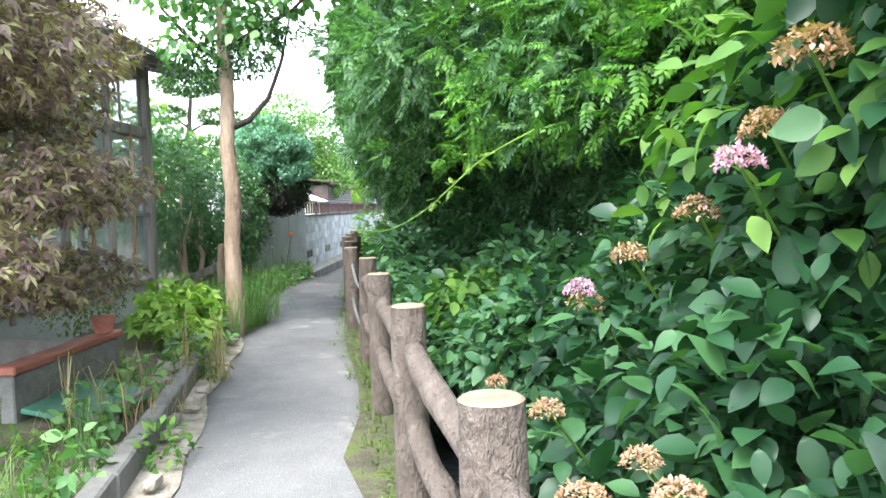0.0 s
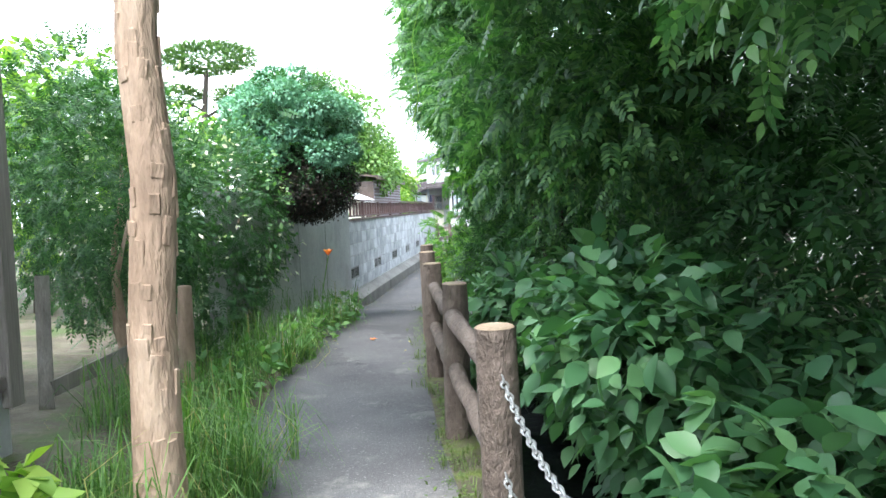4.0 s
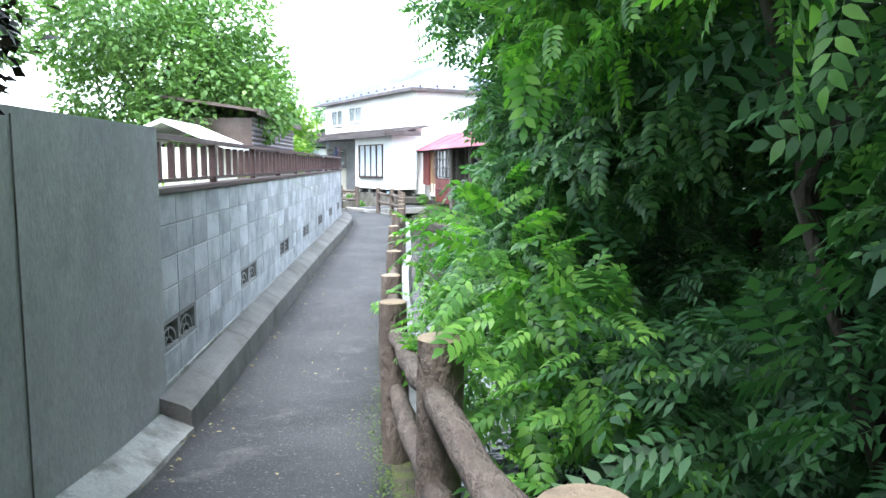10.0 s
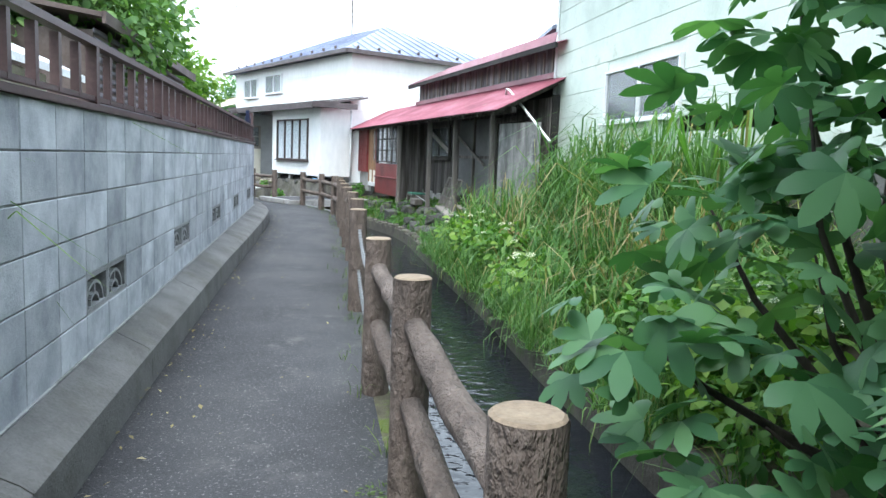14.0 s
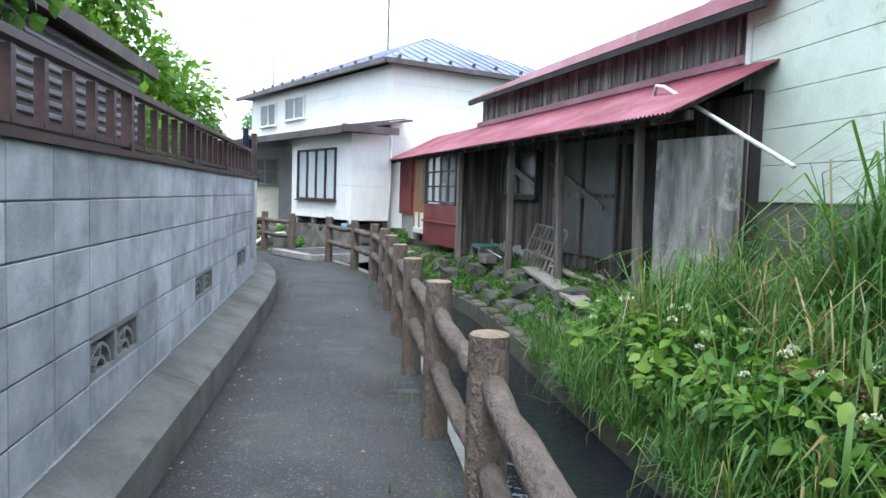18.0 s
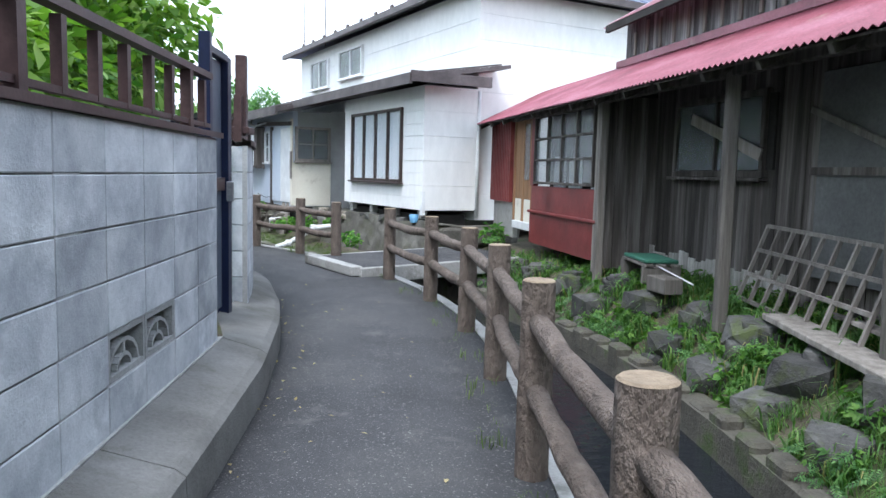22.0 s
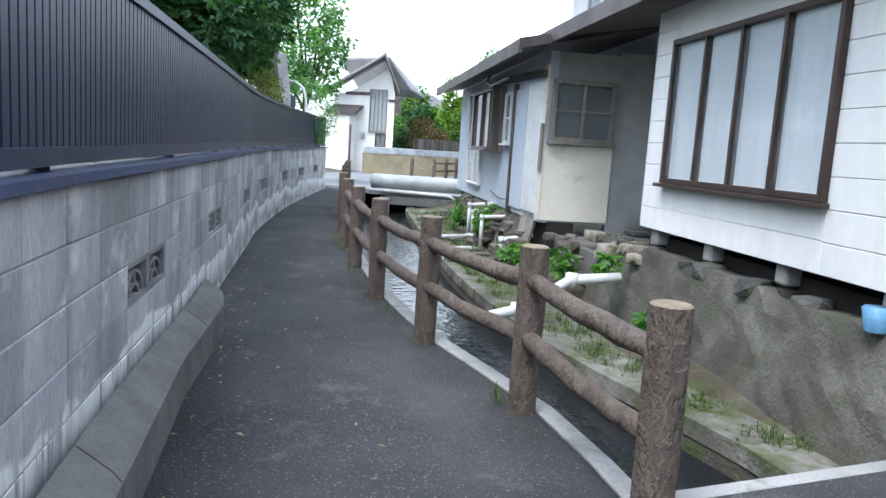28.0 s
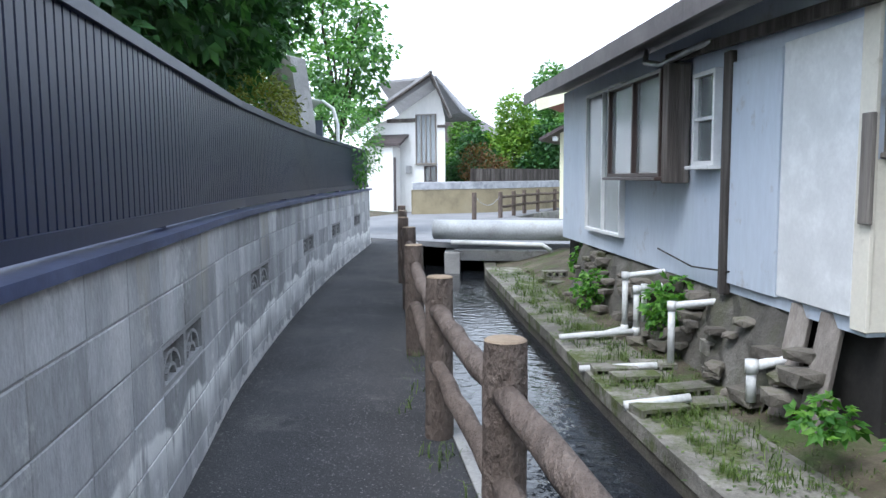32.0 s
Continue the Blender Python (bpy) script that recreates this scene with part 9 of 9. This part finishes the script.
def pvc(pts, r, label="grey-white plastic drain pipe from the old house"):
    pts = [Vector(p) - Vector((0, 0, 0.13)) for p in pts]
    t = thing("drain_pipe", pts[0], label, "pipe", "drain pipes at the canal")
    for a, b in zip(pts, pts[1:]):
        part("pipe", Mesh().tube([a, b], r, 10), M_PVC, t, smooth=True)
    for p in pts[1:-1]:
        p = Vector(p)
        part("elbow", Mesh().tube([p - Vector((0, 0, r * 1.3)), p + Vector((0, 0, r * 1.3))], r * 1.3, 10), M_PVC, t, smooth=True)
    return t


pvc([(-7.05, 52.7, 0.56), (-7.62, 52.45, 0.5), (-7.62, 52.45, -0.05), (-7.9, 52.3, -0.12)], 0.03)
pvc([(-6.95, 52.4, 0.46), (-7.48, 52.2, 0.4), (-7.48, 52.2, -0.02), (-8.2, 51.95, -0.08)], 0.03)
pvc([(-6.9, 52.3, 0.5), (-7.4, 52.1, 0.44), (-7.4, 52.1, 0.1)], 0.025)
pvc([(-6.45, 51.6, 0.46), (-7.1, 51.35, 0.4), (-7.1, 51.35, -0.1)], 0.03)
pvc([(-6.0, 50.4, 0.3), (-6.5, 50.2, 0.2), (-6.5, 50.2, -0.05)], 0.036)
pvc([(-7.2, 51.2, -0.1), (-7.85, 51.1, -0.16)], 0.03)
pvc([(-6.9, 50.25, -0.08), (-7.35, 50.1, -0.14)], 0.035)
pvc([(-4.6, 47.1, 0.32), (-5.05, 46.95, 0.27), (-5.5, 46.6, -0.02), (-5.75, 46.55, -0.1)], 0.05, "thick grey plastic drain pipe from the white house")
rng = np.random.default_rng(111)
plants2 = thing("ledge_weeds", (-6, 48.5, 0), "fresh green weeds growing from the ledge and stones", "weeds", kind="stuff")
crown("weed_leaves", "lobed", [(-5.75, 48.6, 0.1, 0.22, 0.24, 0.16), (-5.3, 48.0, 0.15, 0.18, 0.22, 0.15), (-4.75, 47.2, 0.3, 0.15, 0.15, 0.12), (-4.2, 45.6, 0.05, 0.2, 0.2, 0.15), (-6.15, 49.3, 0.02, 0.17, 0.2, 0.12), (-7.15, 52.0, 0.15, 0.25, 0.4, 0.3), (-8.2, 54.0, 0.0, 0.25, 0.35, 0.25), (-1.75, 43.7, 0.35, 0.2, 0.2, 0.2), (-8.6, 55.8, 0.1, 0.2, 0.3, 0.25)], 210, 0.085, L_SUNLIT, 112, plants2, depth=0.7, flat=0.8)
lp2 = []
while len(lp2) < 800:
    y = rng.uniform(42.6, 56.5)
    i = min(range(len(R_EDGE)), key=lambda q: abs(R_EDGE[q].y - y))
    p = R_EDGE[i] + R_NORM[i] * rng.uniform(1.4, 2.35) + Vector((-R_NORM[i].y, R_NORM[i].x)) * rng.uniform(-0.3, 0.3)
    lp2.append((p.x, p.y, lerp(LIP, y) + 0.05))
tufts("grass_blades", np.array(lp2), rng, 14, 0.1, L_MOSS, 1.6, plants2, turf=True)
mp2 = np.repeat(np.array(lp2), 8, 0) + rng.normal(size=(800 * 8, 3)) * np.array([0.1, 0.1, 0.004]) + np.array([0, 0, 0.015])
part("moss", leaf_mesh("moss", "small", mp2, rng.random(len(mp2)) * 6.28, rng.normal(size=len(mp2)) * 0.3, rng.uniform(0.02, 0.05, len(mp2)), None, L_MOSS), None, plants2)

# ---- far end: road bridge, white gabled house, ochre wall, fence, trees ----
built = set(bpy.data.objects)
road = Mesh().prism([(-24, 60.0, 0.06), (-14.2, 59.6, 0.1), (-11.9, 58.9, 0.1), (-9.6, 59.3, 0.1), (-9.2, 67.6, 0.1), (-13.2, 68.4, 0.1), (-13.3, 80, 0.1), (-24, 80, 0.1)], (0, 0, 0.11))
M_LANE = surface("pale_asphalt", (0.22, 0.225, 0.235), (0.17, 0.175, 0.185), (0.27, 0.27, 0.275), 0.9, big=0.6, fine=60, bump=0.3)
put("road", road, M_LANE, kind="structure", label="pale grey asphalt lane bridging the canal", category="road")
pb_ = thing("road_bridge", (-10.8, 58.8, -0.1), "concrete bridge slab with a thin white pipe along its edge", "bridge")
part("slab", Mesh().beam((-11.95, 58.85, -0.02), (-9.3, 59.2, -0.02), 0.3, 0.22, 0.015), M_CONCRETE, pb_)
part("water_main", Mesh().tube([(-12.3, 58.62, 0.5), (-11.9, 58.66, 0.5), (-9.3, 59.0, 0.5), (-8.9, 59.05, 0.5)], 0.2, 20), M_PIPE, pb_, "fat grey painted steel pipe", smooth=True)
part("thin_pipe", Mesh().tube([(-11.9, 58.5, 0.26), (-10.1, 58.72, 0.23), (-9.95, 58.77, 0.12)], 0.045, 10), M_PVC, pb_, smooth=True)
part("abutment", Mesh().beam((-11.85, 58.4, -0.5), (-13.2, 62.5, -0.5), 0.3, 1.1), M_CONCRETE, pb_)
part("abutment", Mesh().beam((-9.9, 59.2, -0.5), (-11.2, 63.2, -0.5), 0.3, 1.1), M_CONCRETE, pb_)
# near-black sheet stands for the unlit depth of the culvert
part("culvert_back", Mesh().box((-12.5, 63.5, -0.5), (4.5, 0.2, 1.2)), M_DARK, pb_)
fh = thing("gable_house", (-17.5, 72, 0.2), "white stucco house with a steep grey gable roof", "house")
part("wall", Mesh().prism([(-19.6, 71, 0.1), (-16.62, 71, 0.1), (-16.62, 71, 3.75), (-16.9, 71, 4.9), (-18.6, 71, 3.9), (-19.6, 71, 3.6)], (-2.4, 5.6, 0)), M_WHITE, fh)
M_SLATE = surface("weathered_roofing", (0.3, 0.3, 0.31), (0.22, 0.22, 0.23), (0.37, 0.37, 0.38), 0.8, big=1.5, fine=30, streak=(1, 1, 0.3), bump=0.3)
part("roof", Mesh().prism([(-16.82, 70.2, 5.37), (-16.05, 70.2, 3.75), (-16.5, 71.4, 3.75), (-17.3, 71.4, 5.37)], (-0.12, 0, 0.05)), M_SLATE, fh)
part("roof", Mesh().prism([(-16.5, 72.6, 4.1), (-17.2, 71.6, 5.35), (-20.4, 73.2, 5.45), (-20.4, 76.0, 4.0), (-17.0, 76.0, 4.0)], (0, 0, 0.1)), M_SLATE, fh, "grey main roof slope")
part("roof", Mesh().prism([(-16.82, 70.2, 5.33), (-20.4, 70.2, 3.3), (-21.0, 71.8, 3.3), (-17.4, 71.8, 5.33)], (0, 0, 0.14)), M_SLATE, fh, "weathered grey roof slope")
part("bargeboard", Mesh().beam((-16.85, 70.17, 5.28), (-16.07, 70.17, 3.68), 0.05, 0.22, up=(0, 1, 0)), M_OLDWOOD, fh)
part("bargeboard", Mesh().beam((-16.85, 70.17, 5.28), (-19.2, 70.17, 3.95), 0.05, 0.2, up=(0, 1, 0)), M_OLDWOOD, fh)


def flat_frame(y0):
    """Facade axes of a wall that faces -y: a runs along x."""
    def at(a, b, z):
        return Vector((a, y0 - b, z))

    at.m = Matrix(((1, 0, 0), (0, -1, 0), (0, 0, 1)))
    return at


H_FR = flat_frame(71.0)
window(fh, H_FR, -17.8, -16.97, 2.06, 3.93, 0.0, 4, 1, M_GREYWOOD, M_GLASS, back=M_BLUEWALL)
window(fh, H_FR, -17.46, -16.96, 1.35, 1.98, 0.0, 2, 1, M_FRAME_B, M_GLASS, back=M_DARK)
part("band", Mesh().box((-18.4, 70.97, 3.72), (1.2, 0.06, 0.14)), M_OLDWOOD, fh)
part("band", Mesh().box((-16.75, 70.97, 3.46), (0.32, 0.06, 0.1)), M_OLDWOOD, fh)
part("porch_roof", Mesh().prism([(-19.6, 70.98, 3.1), (-18.1, 70.98, 3.1), (-18.1, 70.1, 2.72), (-19.6, 70.1, 2.72)], (0, 0, 0.1)), M_ROOF_DARK, fh)
part("porch_wall", Mesh().box((-19.2, 70.6, 1.4), (1.5, 0.7, 2.6)), M_WHITE, fh)
part("downpipe", Mesh().tube([(-18.35, 70.2, 0.3), (-18.35, 70.2, 2.3)], 0.05, 8), M_ROOF_DARK, fh)
part("meter_box", Mesh().box((-18.08, 70.9, 1.85), (0.18, 0.18, 0.3), None, 0.02), M_GREYWALL, fh)
h2 = thing("gable_house", (-15, 92, 0.2), "distant house with a dark gable roof", "house")
part("wall", Mesh().box((-21.5, 88, 1.7), (5, 5, 3.4)), M_GREYWALL, h2)
part("roof", Mesh().prism([(-24.8, 85, 3.4), (-21.4, 85, 5.2), (-18.4, 85, 3.4)], (0, 6, 0)), M_ROOF_DARK, h2)
fw = thing("wall_blocks", (-15, 71, 0.2), "long low ochre rendered wall with a grey block top beyond the lane", "wall", kind="structure")
FW = smooth_line([(-17.3, 69.4), (-15.3, 71.2), (-14.3, 73.2), (-13.3, 76.2)], 0.4)
oa, ob_ = offset(FW, 0.0), offset(FW, -0.15)
part("rendered_wall", Mesh().strip([[v3(p, 0.1) for p in oa], [v3(p, 1.1) for p in oa], [v3(p, 1.1) for p in ob_], [v3(p, 0.1) for p in ob_]]), M_YELLOWWALL, fw)
part("block_course", Mesh().strip([[v3(p, 1.105) for p in offset(FW, 0.02)], [v3(p, 1.36) for p in offset(FW, 0.02)], [v3(p, 1.38) for p in ob_]]), M_BLOCK, fw)
part("board_fence", Mesh().strip([[v3(p, 1.38) for p in offset(FW, 0.03)[5:]], [v3(p, 1.86) for p in offset(FW, 0.03)[5:]], [v3(p, 1.86) for p in oa[5:]]]), M_OLDWOOD, fw, "dark board fence on the wall")
hedge3 = thing("round_shrub", (-16.9, 74.5, 0.2), "rust-brown rounded garden shrub behind the ochre wall", "shrub")
crown("leaves", "small", [(-16.6, 75.0, 2.0, 0.8, 0.8, 1.0), (-15.9, 75.4, 1.7, 0.7, 0.7, 0.8)], 120, 0.15, L_RUSSET, 121, hedge3, depth=0.6)
far_posts = [(-14.05, 66.6), (-13.6, 68.0), (-13.55, 69.5), (-13.55, 71.0), (-13.4, 72.5), (-13.05, 74.0), (-12.5, 75.4), (-11.8, 76.6)]
ff = thing("log_fence", (-13.6, 68, 0.2), "brown imitation-log fence following the canal bend", "fence", "log fences along the canal")
for k, (x, y) in enumerate(far_posts):
    p = put("post", post_data[k % 4], None, ff)
    p.location = (x, y, 1.06 - 1.3)
    c = new("log_end", cap_data)
    c.parent = p
    if k > 1:
        xa, ya = far_posts[k - 1]
        for z in (0.9, 0.58):
            part("rail", rail_mesh((xa, ya, z), (x, y, z), 0.045, k + int(z * 10)), M_BARK_POST, ff, smooth=True)
chn = thing("chain_barrier", (-14, 67, 0.6), "sagging chain between two fence posts by the lane", "chain")
chain((-14.0, 66.7, 0.9), (-13.62, 67.95, 0.9), 0.25, chn)
bend = Mesh().strip([[(x + 0.2, y, 0.2) for x, y in far_posts[1:]], [(x + 0.32, y, 0.2) for x, y in far_posts[1:]], [(x + 0.32, y, -1.0) for x, y in far_posts[1:]]])
put("canal_wall", bend, M_CONCRETE, kind="structure", label="curved concrete canal wall at the bend", category="wall")
yh = thing("cream_house", (-10, 69, 0.2), "small cream house with a brown gable roof at the canal bend", "house")
part("wall", Mesh().box((-9.3, 70.0, 1.55), (4.7, 4.0, 2.7)), M_PALEYELLOW, yh)
part("gable", Mesh().prism([(-11.65, 68.0, 2.9), (-9.3, 68.0, 4.0), (-7.0, 68.0, 2.9)], (0, 4, 0)), M_PALEYELLOW, yh)
part("roof", Mesh().prism([(-12.2, 67.5, 2.65), (-9.3, 67.5, 4.15), (-9.3, 72.4, 4.15), (-12.2, 72.4, 2.65)], (0, 0, 0.1)), M_ROOF_DARK, yh)
part("roof", Mesh().prism([(-6.4, 67.5, 2.65), (-9.3, 67.5, 4.15), (-9.3, 72.4, 4.15), (-6.4, 72.4, 2.65)], (0, 0, 0.1)), M_ROOF_DARK, yh)
window(yh, flat_frame(68.0), -11.5, -11.05, 1.65, 2.42, 0.0, 1, 1, M_FRAME_W, M_GLASS, back=M_DARK)
part("lamp", Mesh().box((-11.75, 67.75, 2.72), (0.16, 0.2, 0.14), None, 0.02), M_FRAME_W, yh)
shop = thing("shop_front", (-9.2, 62.5, 0.2), "small shop porch with a brown tiled eave and white post", "house")
part("eave", Mesh().prism([(-10.95, 61.6, 3.25), (-10.95, 64.6, 3.25), (-7.0, 64.6, 4.3), (-7.0, 61.6, 4.3)], (0, 0, 0.09)), M_TERRA, shop)
part("fascia", Mesh().beam((-10.9, 61.55, 3.2), (-7.0, 61.55, 4.2), 0.05, 0.3), M_PALEYELLOW, shop)
part("post", Mesh().box((-9.75, 62.1, 1.7), (0.3, 0.3, 3.0), None, 0.01), M_CREAM, shop)
part("wall", Mesh().box((-8.0, 63.2, 1.7), (2.8, 1.6, 3.4)), M_GREYWALL, shop)
part("door_frame", Mesh().box((-9.42, 62.35, 1.5), (0.05, 0.8, 2.4)), M_FRAME_B, shop)
pole = thing("barber_pole", (-9.86, 61.85, 2.5), "striped red and white barber pole on the shop post", "sign")
part("cylinder", Mesh().tube([(-9.86, 61.82, 2.32), (-9.86, 61.82, 2.8)], 0.13, 16), M_WHITE, pole, smooth=True)
for k in range(4):
    pts = [(-9.86 + 0.133 * math.cos(q + k * 1.57), 61.82 + 0.133 * math.sin(q + k * 1.57), 2.34 + 0.43 * q / 2.4) for q in np.linspace(0, 2.4, 9)]
    part("stripe", Mesh().strip([pts, [(x, y, z + 0.06) for x, y, z in pts]]), M_STRIPE if k % 2 == 0 else M_STRIPE_B, pole)
for z in (2.3, 2.82):
    part("cap", Mesh().tube([(-9.86, 61.82, z - 0.03), (-9.86, 61.82, z + 0.03)], 0.14, 16), M_FRAME_B, pole, smooth=True)
arch = thing("arched_shelter", (-13.3, 55.3, 1.2), "small white arched frame roof behind the dark fence", "shelter")
for y in (54.9, 56.0):
    part("frame", Mesh().tube([(-13.62, y, 0.6), (-13.62, y, 2.62), (-13.5, y, 2.8), (-13.32, y, 2.86), (-13.12, y, 2.72), (-13.04, y, 2.45), (-13.04, y, 0.6)], 0.03, 8), M_FRAME_W, arch, smooth=True)
part("roof", Mesh().prism([(-13.64, 54.9, 2.63), (-13.34, 54.9, 2.86), (-13.34, 56.0, 2.86), (-13.64, 56.0, 2.63)], (0, 0, 0.02)), M_GREENWALL, arch)
part("back_wall", Mesh().box((-13.33, 55.5, 1.7), (0.56, 0.03, 1.6)), M_GATE, arch)
rockt = thing("garden_rock", (-13.2, 54.0, 0.3), "tall pale standing garden stone behind the fence", "stone")
part("stone", Mesh().prism([(-13.65, 54.4, 0.2), (-12.75, 54.4, 0.2), (-12.8, 54.4, 2.4), (-12.95, 54.4, 3.35), (-13.1, 54.4, 3.4), (-13.4, 54.4, 2.9)], (0.05, 0.35, 0)), M_CONCRETE, rockt)

settle(built, lambda p: p + np.array([[0.2, 0.0, -0.16]]))

# ---- aerials and wires ----
for k, (x, y, z0, h) in enumerate(((-1.6, 52.08, 5.6, 3.4), (-6.47, 55.8, 4.5, 3.3), (-5.4, 52.0, 4.6, 1.6))):
    ant = thing("tv_aerial", (x, y, z0), "thin roof aerial mast", "aerial")
    part("mast", Mesh().tube([(x, y, z0), (x, y, z0 + h)], 0.032 if k == 0 else 0.018, 6), M_FRAME_B, ant)
    if k < 2:
        part("boom", Mesh().tube([(x - 0.4, y, z0 + h - 0.1), (x + 0.5, y, z0 + h - 0.1)], 0.012, 5), M_FRAME_B, ant)
        for q in range(6):
            part("element", Mesh().tube([(x - 0.35 + 0.15 * q, y - 0.2, z0 + h - 0.1), (x - 0.35 + 0.15 * q, y + 0.2, z0 + h - 0.1)], 0.009, 5), M_FRAME_B, ant)
wire = thing("overhead_wire", (-10, 60, 6), "thin black overhead cable", "cable")
part("cable", Mesh().tube([(-22, 60, 7.6), (-14, 60, 7.0), (-8, 60, 6.1), (-4, 60, 6.0)], 0.012, 5), M_DARK, wire)
